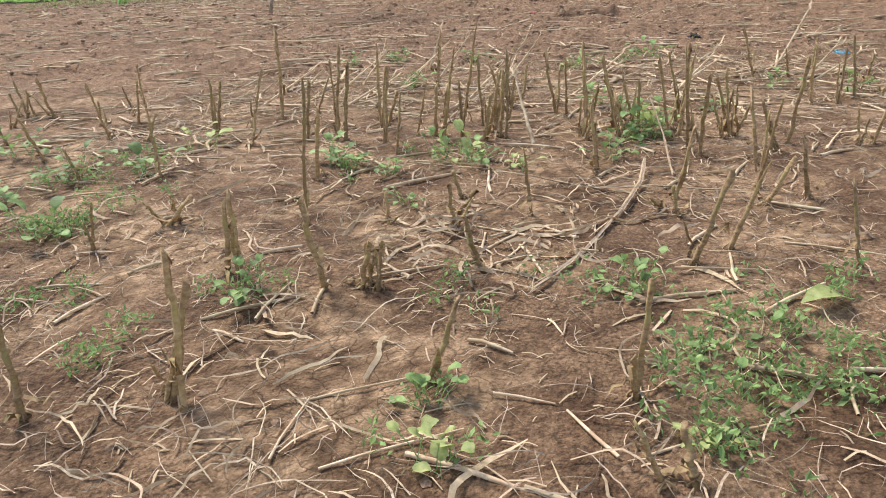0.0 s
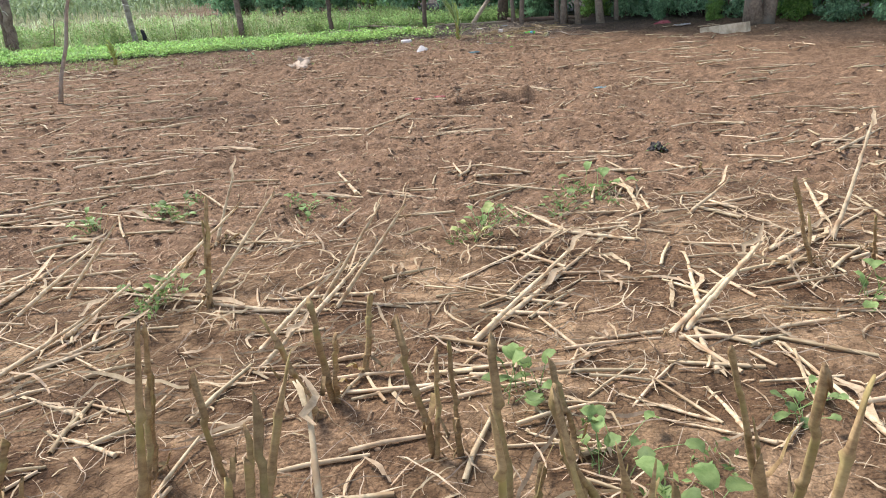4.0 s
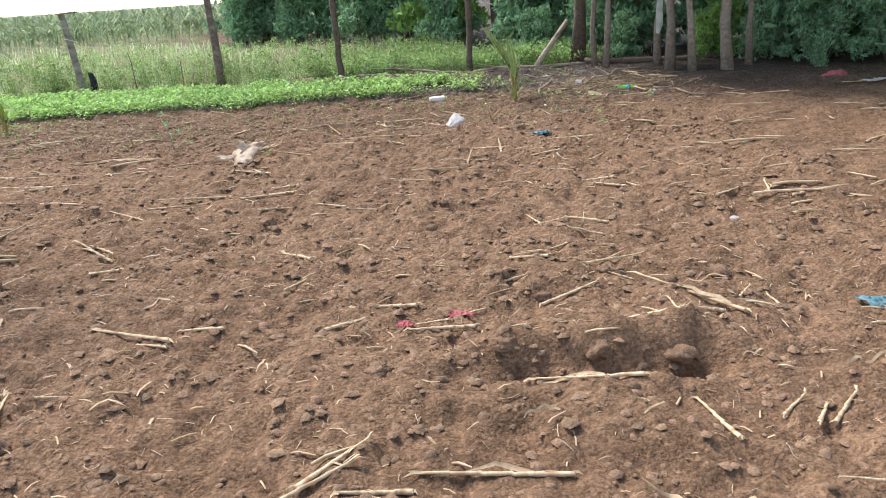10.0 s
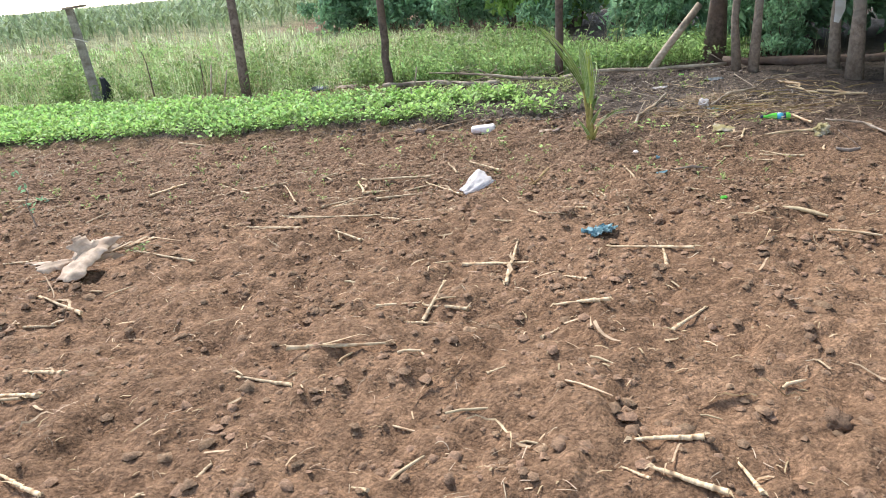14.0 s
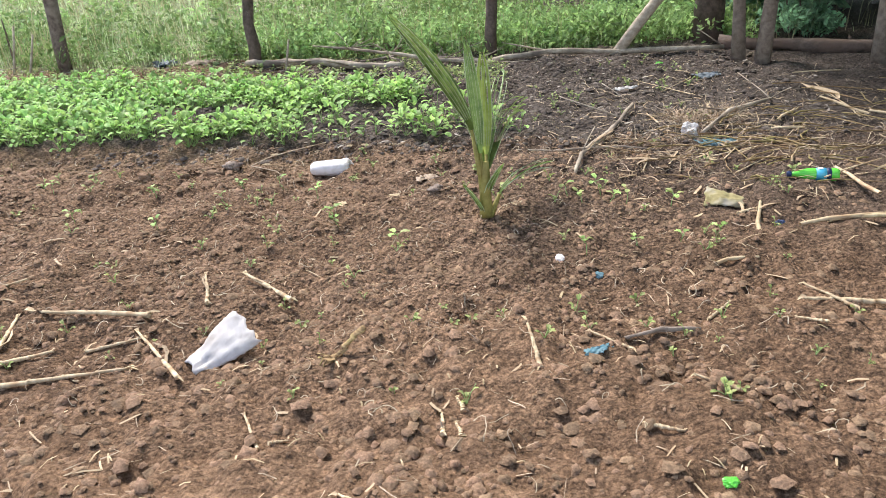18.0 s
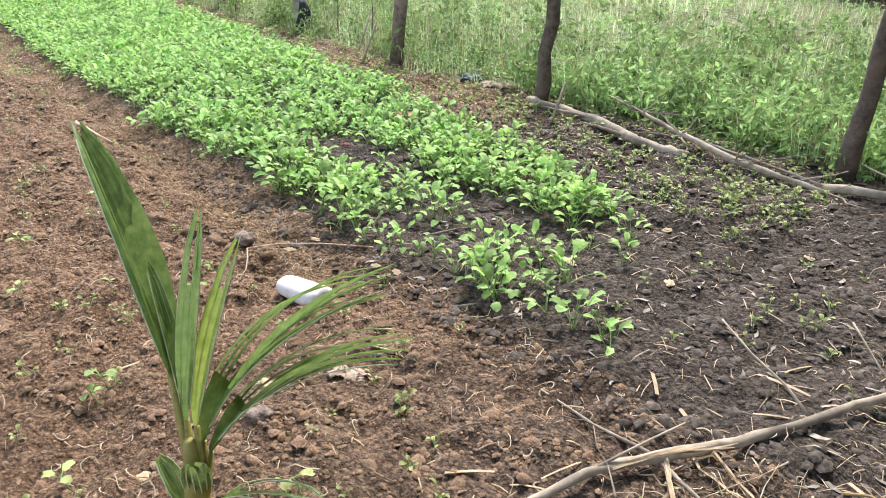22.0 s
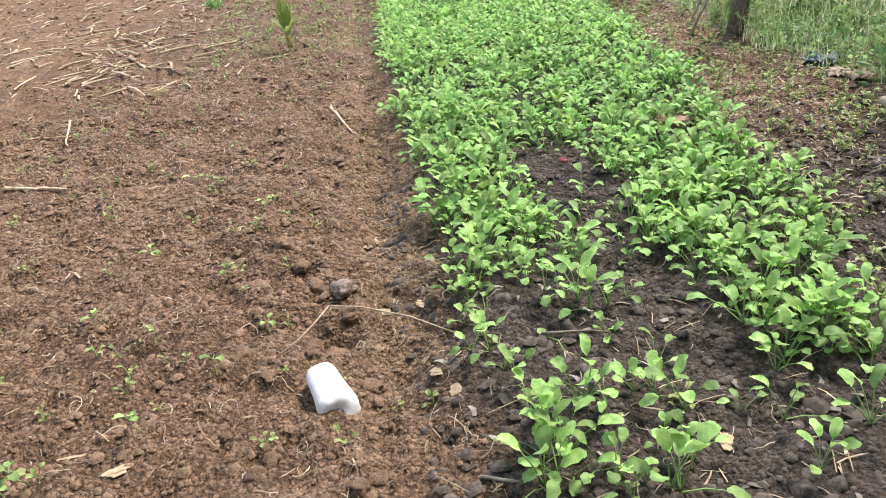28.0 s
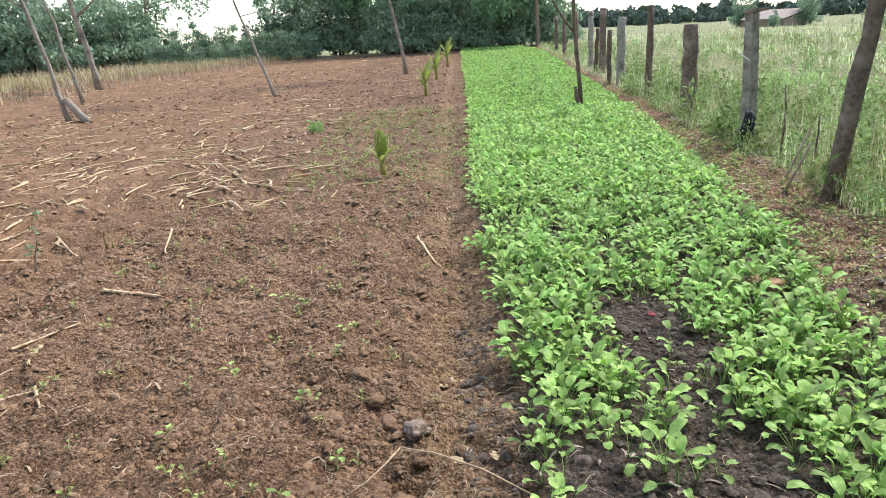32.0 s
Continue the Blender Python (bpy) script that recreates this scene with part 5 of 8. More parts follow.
# ------------------------------------------------------------------ coconut seedlings
def frond(length, width, rise, arch, seed):
    """A pleated, undivided young coconut leaf: its blade and its ribs, growing along +y."""
    n = 12
    pleats = 8 if width > 0.08 else 5
    pts, a = [(0.0, 0.0, 0.0)], radians(rise)
    for i in range(n):
        s = length / n
        p = pts[-1]
        pts.append((0.0, p[1] + s * math.cos(a), p[2] + s * math.sin(a)))
        a -= radians(arch / n)
    across = 2 * pleats + 1
    torn = arch > 45
    verts, faces, ribs = [], [], []
    for i, p in enumerate(pts):
        k = i / n
        w = width * (math.sin(math.pi * min(1, (k * 0.92 + 0.04)) ** 0.9) ** 0.8) * (1 if k < 0.8 else 1.1)
        way = Vector(pts[min(i + 1, n)]) - Vector(pts[max(i - 1, 0)])
        up = Vector((1, 0, 0)).cross(way).normalized()
        for j in range(across):
            u = j / (across - 1) * 2 - 1
            fork = 0.30 * length * max(0.0, k - 0.72) * (abs(u) - 0.55)
            fold = (0.5 if j % 2 else -0.5) * w * 0.16 + abs(u) * w * 0.35
            loose = max(0.0, k - 0.25) if torn else 0.0
            drop = loose * length * 0.10 * math.sin(j // 2 * 2.3 + seed)
            q = Vector(p) + Vector((u * w * 0.5 * (1 + 0.5 * max(0.0, k - 0.5) + 0.9 * loose), 0, 0)) + up * (fold + drop) + way.normalized() * fork
            verts.append(tuple(q))
    for i in range(n):
        for j in range(across - 1):
            b = i * across + j
            if (torn and (i < 3 or j % 2 == 0)) or (not torn and (i < 6 + (seed + j // 4) % 4 or j % 4 != 3)):
                faces.append((b, b + 1, b + 1 + across, b + across))
    for j in range(0, across, 2):
        line = [tuple(Vector(verts[i * across + j]) + Vector((0, 0, 0.001))) for i in range(1, n)]
        ribs.append(tube(line, [0.0019] * len(line), 3, 0, seed, False))
    return (verts, faces), joined(ribs)


def coconut(x, y, scale, leaves, label, mat=PALM):
    ob = holder("coconut_seedling", pose(x, y, gz(x, y) - 0.02) @ Matrix.Diagonal((scale, scale, scale, 1)), label, "coconut palm", "coconut seedlings")
    for k, (turn, length, width, rise, arch, start, *roll) in enumerate(leaves):
        m = Matrix.Rotation(radians(turn), 4, "Z")
        foot = (0.012 * math.cos(k * 2.1), 0.012 * math.sin(k * 2.1), 0)
        a = radians(min(86, rise + 22))
        top = (foot[0] - math.sin(radians(turn)) * start * math.cos(a), foot[1] + math.cos(radians(turn)) * start * math.cos(a), start * math.sin(a))
        leaf = part("leaf_stalk", mesh_of("leaf_stalk", *tube([foot, tuple(Vector(foot).lerp(Vector(top), 0.5)), top], [0.02, 0.014, 0.008], 6, 0.1, k), PALM_STEM), ob, "yellow-green leaf stalk")
        blade, ribs = frond(length, width, rise, arch, k)
        at = Matrix.Translation(top) @ m @ Matrix.Rotation(radians(sum(roll)), 4, Vector((0, math.cos(radians(rise)), math.sin(radians(rise)))))
        part("leaf_blade", mesh_of("leaf_blade", *blade, YOUNG_PALM if turn == 4 else mat), leaf, "", at)
        part("ribbing", mesh_of("ribbing", *ribs, PALM_RIB), leaf, "", at)
    part("sheath", mesh_of("sheath", *tube([(0, 0, -0.03), (0, 0, 0.08), (0.005, 0, 0.2), (0.01, 0, 0.3)], [0.03, 0.034, 0.026, 0.014], 8, 0.15, 2), PALM_STEM), ob, "yellowish leaf sheath")
    return ob


coconut(3.385, 19.63, 1.0, [(88, 0.62, 0.125, 60, 8, 0.46, 34), (80, 0.38, 0.05, 72, 6, 0.34, 40), (24, 0.50, 0.060, 77, 5, 0.34), (4, 0.46, 0.070, 73, 8, 0.33), (-6, 0.64, 0.115, 62, 72, 0.27), (-20, 0.58, 0.085, 54, 74, 0.25), (-62, 0.32, 0.05, 42, 50, 0.14),
                            (-112, 0.24, 0.07, 68, 8, 0.08), (110, 0.20, 0.06, 62, 5, 0.03)], "young coconut palm with pleated arching leaves in tilled soil")
LOW = [(80, 0.40, 0.10, 66, 20, 0.22), (20, 0.42, 0.11, 80, 10, 0.24), (-60, 0.36, 0.08, 62, 25, 0.2), (-130, 0.30, 0.07, 60, 35, 0.15), (150, 0.34, 0.08, 70, 20, 0.2)]
coconut(-3.7, 20.24, 0.95, [(100, 0.34, 0.15, 82, 8, 0.22), (60, 0.30, 0.09, 72, 20, 0.2), (-30, 0.28, 0.07, 60, 30, 0.18), (-80, 0.26, 0.06, 55, 40, 0.15), (170, 0.25, 0.06, 62, 20, 0.15)], "small coconut palm seedling with a broad yellow-green leaf", YOUNG_PALM)
coconut(-13.3, 20.85, 1.35, LOW, "young coconut palm seedling along the furrow", YOUNG_PALM)
coconut(-18.6, 21.25, 1.6, LOW, "young coconut palm seedling along the furrow", YOUNG_PALM)
coconut(-26.0, 21.9, 1.8, LOW, "young coconut palm seedling along the furrow", YOUNG_PALM)


# ------------------------------------------------------------------ dry maize stalks and stubble
def stalk_mesh(seed, sides=8):
    """A metre of dry maize stalk along x: swollen nodes, a taper, flattened sides and a frayed end."""
    r = random.Random(seed)
    pts, rad = [], []
    n = 4 + seed % 3
    y, z = 0.0, 0.0
    drift = r.uniform(-0.010, 0.010)
    for i in range(n):
        x0 = -0.5 + i / n
        for k, f in ((0.0, 1.10), (0.07, 0.94), (0.5, r.uniform(0.80, 0.95)), (0.93, 0.92)):
            pts.append((x0 + k / n, y + r.uniform(-0.001, 0.001), z))
            rad.append(0.0118 * f * (1.1 - 0.55 * (i + k) / n))
        y += r.uniform(-0.003, 0.003) + drift * 0.35
        z += r.uniform(-0.002, 0.003)
    pts.append((0.5, y, z))
    rad.append(0.004)
    verts, faces = tube(pts, rad, sides, 0.3, seed)
    verts = [(vx, vy, vz * 0.82) for vx, vy, vz in verts]
    frays = []
    for k in range(3):
        end, out = (-0.5, -1) if k % 2 else (0.5, 1)
        side = r.uniform(-0.012, 0.012)
        frays.append(ribbon([(end - 0.04 * out, y * (end > 0) + side * 0.4, 0.004), (end + 0.02 * out, y * (end > 0) + side, 0.010), (end + r.uniform(0.04, 0.09) * out, y * (end > 0) + side * 2.2, 0.002)], [0.005, 0.006, 0.0015], (0, 0.3, 1), 0.3))
    return joined([(verts, faces)] + frays)


def husk_mesh(seed, twist=0.02):
    """A torn dry sheath that curls off the stalk."""
    r = random.Random(seed)
    x = r.uniform(-0.3, 0.1)
    pts = [(x, 0, 0.01)]
    for k in range(5):
        p = pts[-1]
        pts.append((p[0] + r.uniform(0.05, 0.11), p[1] + r.uniform(-0.035, 0.05), max(0.0, p[2] + r.uniform(-0.012, 0.022))))
    return ribbon(pts, [0.008, 0.016, 0.017, 0.014, 0.010, 0.002], (0, r.uniform(-0.5, 0.5), 1), 0.35)


STALKS = [mesh_of("stalk", *stalk_mesh(i), STRAW) for i in range(7)]
HUSKS = [mesh_of("husk", *husk_mesh(40 + i), PALE_STRAW) for i in range(6)]
count = [0]


def lay_stalk(x, y, length, heading):
    """One dry stalk on the ground, following its slope; some keep a torn sheath."""
    k = count[0]
    count[0] += 1
    r = random.Random(k)
    dx, dy = math.cos(radians(heading)) * length, math.sin(radians(heading)) * length
    along = np.linspace(-0.48, 0.48, 9)
    rest = ground_z(x + along * dx, y + along * dy)
    tilt, mid = np.polyfit(along * length, rest, 1)
    z = mid + float(np.quantile(rest - (mid + tilt * along * length), 0.8))
    slope = math.degrees(math.atan(tilt))
    thick = r.uniform(0.7, 1.15) * (0.7 if length < 0.2 else 1.0) * (0.55 if x > 4.2 and y > 20 else 1.2 if 5.5 < y < 10 and length > 0.45 else 0.9 if y < 9 else 1.0)
    ob = holder("maize_stalk", pose(x, y, z + 0.004, 0, -slope, heading), "dry straw-coloured maize stalk lying on tilled soil", "maize stalk", "fallen maize stalks")
    part("stem", STALKS[k % 7], ob, "", Matrix.Diagonal((length, thick, thick, 1)))
    if k % 5 < 3 and length > 0.22:
        s = min(1.1, length * 1.3)
        part("sheath", HUSKS[k % 6], ob, "curled papery sheath", Matrix.Diagonal((s, s * 0.9, s, 1)))
    return ob


def lay_stalks(rows):
    for x, y, length, heading in rows:
        lay_stalk(x, y, length, heading)


def stub_meshes(seed):
    """A cut maize stump about 1 m tall before scaling: stem with nodes, roots and ragged sheaths."""
    r = random.Random(seed)
    lean = (r.uniform(-0.12, 0.12), r.uniform(-0.12, 0.12))
    pts, rad = [], []
    for i in range(4):
        for k, f in ((0.0, 1.25), (0.12, 1.0), (0.9, 0.95)):
            h = (i + k) / 4
            pts.append((lean[0] * h + r.uniform(-0.006, 0.006), lean[1] * h + r.uniform(-0.006, 0.006), h))
            rad.append(0.0098 * f * (1.2 - 0.3 * h) * r.uniform(0.85, 1.15))
    pts.append((lean[0], lean[1], 1.0))
    rad.append(0.0085)
    verts, faces = tube(pts, rad, 8, 0.35, seed)
    cut = r.uniform(0, 6.28)
    stem = [(x, y, z + (6.0 * ((x - lean[0]) * math.cos(cut) + (y - lean[1]) * math.sin(cut)) if z > 0.95 else 0.0)) for x, y, z in verts], faces
    sheaths = []
    for k in range(2):
        a, h = r.uniform(0, 6.28), r.uniform(0.05, 0.45)
        c, s = math.cos(a), math.sin(a)
        p = [(lean[0] * h + 0.012 * c, lean[1] * h + 0.012 * s, h)]
        for j in range(4):
            q = p[-1]
            p.append((q[0] + c * r.uniform(0.01, 0.035), q[1] + s * r.uniform(0.01, 0.035), q[2] + r.uniform(-0.12, 0.16)))
        sheaths.append(ribbon(p, [0.010, 0.011, 0.009, 0.006, 0.002], (c, s, 0.2), 0.4))
    roots = []
    for k in range(5):
        a = r.uniform(0, 6.28)
        roots.append(tube([(0, 0, 0.04), (0.022 * math.cos(a), 0.022 * math.sin(a), 0.022), (0.042 * math.cos(a), 0.042 * math.sin(a), -0.02)], [0.004, 0.0035, 0.0025], 4, 0, k))
    return mesh_of("stump_stem", *stem, STUB), mesh_of("stump_sheath", *joined(sheaths), STUB), mesh_of("stump_roots", *joined(roots), STUB)


STUBS = [stub_meshes(70 + i) for i in range(7)]


def plant_stub(x, y, height, k, lean=None, label="brown cut maize stump standing in dry soil"):
    r = random.Random(k)
    stem, sheath, roots = STUBS[k % 7]
    tilt = r.uniform(-9, 9) if lean is None else lean
    ob = holder("maize_stump", pose(x, y, gz(x, y) - 0.01, r.uniform(-6, 6), tilt, 0) @ pose(0, 0, 0, 0, 0, r.uniform(0, 360)), label, "maize stump", "standing maize stumps")
    fat = r.uniform(0.85, 1.3)
    part("stem", stem, ob, "", Matrix.Diagonal((fat, fat, height, 1)))
    part("sheath", sheath, ob, "torn brown sheath", Matrix.Diagonal((fat, fat, height, 1)))
    part("root_ball", roots, ob)
    if k % 3 == 0:
        m = pose(r.uniform(-0.03, 0.03), r.uniform(-0.03, 0.03), 0, r.uniform(-6, 6), r.uniform(-6, 6), r.uniform(0, 360))
        part("side_stem", STUBS[(k + 3) % 7][0], ob, "", m @ Matrix.Diagonal((fat * 0.8, fat * 0.8, height * r.uniform(0.5, 0.85), 1)))


def plant_stubble(rows):
    for x, y, height, lean in rows:
        count[0] += 1
        plant_stub(x, y, height, count[0], lean)


def prop_stalk(x0, y0, x1, y1, rise):
    """A long cut stalk still rooted at its foot, bent over with its tip off the ground."""
    k = count[0]
    count[0] += 1
    foot, tip = Vector((x0, y0, gz(x0, y0) - 0.02)), Vector((x1, y1, gz(x1, y1) + rise))
    way = tip - foot
    ob = holder("leaning_stalk", Matrix.Translation(foot), "long yellowish maize stalk bent over but still rooted", "maize stalk", "leaning maize stalks")
    turn = way.to_track_quat("X", "Z").to_matrix().to_4x4()
    part("stem", STALKS[k % 7], ob, "", turn @ pose(way.length / 2, 0, 0) @ Matrix.Diagonal((way.length, 1.25, 1.25, 1)))
    part("sheath", HUSKS[k % 6], ob, "torn papery sheath at the cut", turn @ pose(way.length * 0.95, 0, 0.01) @ Matrix.Diagonal((0.45, 0.8, 0.8, 1)))
    part("root_ball", STUBS[k % 7][2], ob)


plant_stubble([(0.68, 1.59, 0.18, -8), (0.59, 1.59, 0.22, -3), (0.62, 2.03, 0.42, -1), (-0.92, 2.08, 0.56, -4), (-1.49, 2.11, 0.37, 6), (-0.98, 2.16, 0.45, 3), (-0.08, 2.18, 0.31, 2), (1.85, 2.9, 0.4, -4), (-0.3, 2.94, 0.27, -2), (-0.38, 2.95, 0.25, 3), (-0.54, 2.97, 0.44, 5), (-0.34, 2.97, 0.21, 2), (1.15, 3.02, 0.45, 1), (0.17, 3.08, 0.29, 4), (-0.96, 3.14, 0.43, 8), (1.36, 3.15, 0.45, 4), (-1.03, 3.17, 0.36, 7), (0.07, 3.61, 0.26, 4), (1.26, 3.62, 0.18, -2), (1.76, 3.67, 0.27, -6), (1.22, 3.71, 0.11, -5), (0.49, 3.71, 0.4, 0), (2.02, 3.73, 0.34, 8), (-0.29, 3.74, 0.17, 7)])
plant_stubble([(0.08, 3.77, 0.17, 8), (-0.76, 3.81, 0.79, 6), (-1.54, 3.84, 0.2, 7), (1.32, 3.84, 0.39, -2), (-1.5, 3.92, 0.17, 1), (1.83, 3.95, 0.53, 3), (0.13, 4.03, 0.18, -3), (1.99, 4.35, 0.46, -6), (1, 4.43, 0.42, -4), (-0.79, 4.53, 0.49, -3), (1.71, 4.58, 0.55, 3), (2.22, 4.61, 0.35, -8), (1.68, 4.7, 0.7, 1), (2.36, 4.74, 0.58, -1), (2.02, 5, 0.3, -2), (2.07, 5.01, 0.49, -6), (1.65, 5.02, 0.58, -1), (2.12, 5.03, 0.28, -4), (-0.29, 5.07, 0.44, 2), (1.72, 5.07, 0.66, -3), (1.08, 5.12, 0.15, -9), (1.37, 5.15, 0.33, -3), (1.46, 5.16, 0.4, -3), (2.12, 5.16, 0.38, 3)])
plant_stubble([(1.33, 5.19, 0.59, -5), (1.11, 5.24, 0.66, -3), (1.07, 5.25, 0.35, 1), (0.35, 5.26, 0.36, 17), (1.8, 5.27, 0.61, -6), (0.05, 5.28, 0.54, 7), (0.52, 5.28, 0.63, 2), (1.47, 5.28, 0.48, -1), (2.22, 5.29, 0.31, -8), (0.2, 5.3, 0.47, 4), (1.35, 5.32, 0.57, -6), (-0.38, 5.33, 0.55, 12), (0.48, 5.36, 0.48, 3), (1.46, 5.37, 0.41, -9), (1.13, 5.39, 0.63, -3), (0.19, 5.4, 0.83, 6), (0.39, 5.41, 0.51, 10), (-0.76, 5.44, 0.72, 3), (-0.7, 5.46, 0.57, 6), (-0.01, 5.48, 0.41, 7), (1.88, 5.48, 0.53, -4), (-1.42, 5.49, 0.27, 5), (-0.15, 5.51, 0.42, 7), (0.44, 5.52, 0.63, 4)])
plant_stubble([(-1.01, 5.58, 0.46, 1), (0.38, 5.75, 0.54, 4), (3.26, 5.81, 0.44, -1), (1.46, 5.83, 0.34, -13), (0.08, 5.9, 0.38, 9), (-0.46, 5.93, 0.67, 8), (1.08, 5.93, 0.45, -8), (-0.4, 5.95, 0.29, 8), (1, 5.95, 0.51, -1), (3.48, 5.97, 0.5, -8), (-1.54, 6.03, 0.5, 9), (0.07, 6.06, 0.6, 5), (-1.04, 6.13, 0.42, 17), (0.61, 6.29, 0.45, -2), (0.66, 6.38, 0.44, -2), (-1.35, 6.41, 0.74, -1), (0.79, 6.58, 0.34, 10), (0.04, 7.45, 0.54, 16), (-0.14, 8.03, 0.12, 44), (-0.2, 8.09, 0.22, 20), (0.01, 8.3, 0.09, 5), (3.38, 8.87, 0.08, 16), (2.95, 8.94, 0.08, -16), (-1.26, 18.18, 0.18, 0)])
plant_stubble([(2.89, 18.42, 0.14, 15)])
lay_stalks([(-0.41, 5.72, 0.3, 26), (-0.39, 5.8, 0.34, 28), (-0.43, 5.82, 0.35, 40), (1.94, 5.88, 0.4, 142), (2.47, 5.96, 0.76, 88), (1.85, 6.03, 0.34, 139), (2.76, 6.53, 0.34, 2), (1.93, 6.6, 0.31, 176), (-0.43, 6.61, 0.36, 141), (-0.57, 7.02, 0.6, 36), (0.46, 7.06, 0.33, 170), (-0.7, 7.14, 0.72, 57), (1.06, 7.19, 0.25, 172), (1.74, 7.23, 1.37, 47), (3.42, 7.46, 1.13, 32), (3.39, 7.57, 0.89, 32), (1.7, 7.68, 0.89, 33), (0.7, 7.71, 0.69, 39), (3.21, 7.74, 0.38, 115), (1.6, 7.79, 0.22, 170), (2.53, 7.8, 0.26, 165), (-0.62, 7.82, 0.59, 163), (2.24, 7.89, 0.35, 163), (2.1, 7.89, 0.75, 141)])
lay_stalks([(2.27, 7.92, 0.2, 67), (2.33, 7.95, 0.25, 154), (-1.21, 8.01, 0.45, 174), (2.81, 8.08, 0.24, 2), (3.78, 8.09, 0.8, 64), (1.98, 8.16, 0.48, 112), (0.43, 8.18, 0.29, 55), (3.05, 8.2, 0.18, 18), (2.3, 8.2, 0.42, 170), (0.74, 8.22, 0.19, 8), (0.31, 8.26, 0.51, 172), (2.71, 8.27, 0.34, 76), (0.21, 8.34, 0.38, 74), (-1.34, 8.39, 0.46, 2), (1.85, 8.39, 0.29, 89), (-0.84, 8.44, 0.65, 161), (3.51, 8.85, 0.17, 153), (2.01, 8.88, 0.6, 166), (1.91, 8.88, 0.7, 32), (3.17, 8.93, 0.39, 178), (-0.21, 8.94, 0.19, 155), (1.29, 8.97, 0.28, 6), (2.71, 9.01, 0.49, 161), (0.06, 9.03, 0.3, 155)])
lay_stalks([(1.17, 9.05, 0.49, 158), (-0.58, 9.09, 0.21, 174), (0.65, 9.2, 0.5, 161), (-0.59, 9.2, 0.3, 172), (-0.19, 9.29, 0.49, 118), (-0.57, 9.29, 0.45, 166), (-0.55, 9.3, 0.3, 12), (5.04, 9.31, 1.5, 39), (0.8, 9.42, 0.5, 103), (2.78, 9.44, 0.69, 8), (2.05, 9.47, 0.39, 164), (2.84, 9.51, 0.55, 177), (1.77, 9.51, 0.57, 62), (2.65, 9.79, 0.73, 152), (-0.57, 9.97, 0.71, 12), (3.35, 10, 0.41, 10), (4.24, 10.17, 0.39, 142), (4.44, 10.32, 0.48, 149), (2.86, 10.52, 0.18, 156), (2.57, 10.54, 0.2, 6), (-1.09, 10.67, 0.48, 174), (2.13, 10.74, 0.12, 9), (1.36, 10.78, 0.26, 4), (1.58, 10.79, 0.19, 1)])
lay_stalks([(4.42, 10.81, 0.53, 175), (1.31, 10.83, 0.21, 174), (0.19, 10.86, 0.18, 18), (1.76, 10.87, 0.21, 40), (0.38, 10.87, 0.54, 5), (1.96, 10.89, 0.2, 158), (-0.56, 10.91, 0.51, 143), (-1.3, 10.92, 0.3, 164), (2.09, 10.96, 0.56, 176), (0.5, 10.96, 0.14, 53), (3.39, 10.97, 0.15, 144), (1.9, 10.98, 0.49, 169), (1.82, 11.12, 0.2, 31), (-0.91, 11.13, 0.36, 177), (-0.61, 11.16, 0.22, 176), (2.02, 11.17, 0.25, 11), (0.73, 11.18, 0.52, 166), (0.32, 11.2, 0.33, 10), (-0.12, 11.2, 0.35, 139), (2.86, 11.2, 0.49, 10), (1.07, 11.24, 0.36, 66), (0.9, 11.26, 0.26, 76), (1.5, 11.3, 0.48, 76), (3.17, 11.46, 0.19, 176)])
lay_stalks([(1.24, 11.49, 0.15, 148), (1.28, 11.6, 0.63, 28), (0.72, 11.61, 0.58, 158), (1.62, 11.62, 0.25, 178), (2.02, 11.67, 0.53, 178), (0.05, 11.74, 0.2, 85), (1.48, 11.77, 0.33, 43), (-0.92, 11.8, 0.38, 169), (-0.01, 11.84, 0.2, 69), (3.24, 11.84, 0.12, 45), (3.34, 11.86, 0.22, 38), (2.87, 11.9, 0.32, 97), (3.18, 11.92, 0.16, 29), (-0.43, 11.93, 0.6, 155), (3.73, 12.13, 0.24, 80), (4.7, 12.17, 0.37, 170), (3.95, 12.21, 0.22, 171), (2.48, 12.26, 0.46, 167), (-0.13, 12.27, 0.36, 18), (0.08, 12.28, 0.51, 100), (0.24, 12.47, 0.15, 15), (-0.09, 12.6, 0.17, 175), (2.25, 12.67, 0.11, 160), (2.91, 12.71, 0.26, 176)])
lay_stalks([(3.15, 12.71, 0.2, 177), (3.03, 12.78, 0.15, 95), (1.92, 12.81, 0.32, 176), (0.54, 12.85, 0.19, 151), (4.53, 12.86, 0.69, 54), (3.59, 12.88, 0.16, 90), (1.87, 12.9, 0.17, 176), (3.46, 12.93, 0.17, 45), (3.17, 12.96, 0.67, 121), (1.46, 12.97, 0.24, 9), (0.74, 12.99, 0.21, 178), (0.4, 12.99, 0.54, 149), (2.62, 13.15, 0.38, 23), (1.64, 13.16, 0.35, 167), (6.52, 13.2, 0.8, 173), (2.92, 13.32, 0.19, 136), (2.36, 13.32, 0.14, 4), (4.99, 13.54, 0.54, 166), (2.97, 13.54, 0.37, 13), (1.13, 13.57, 0.16, 41), (2.49, 13.61, 0.22, 162), (2.71, 13.84, 0.11, 164), (4.97, 13.84, 0.44, 13), (2.98, 13.85, 0.15, 176)])
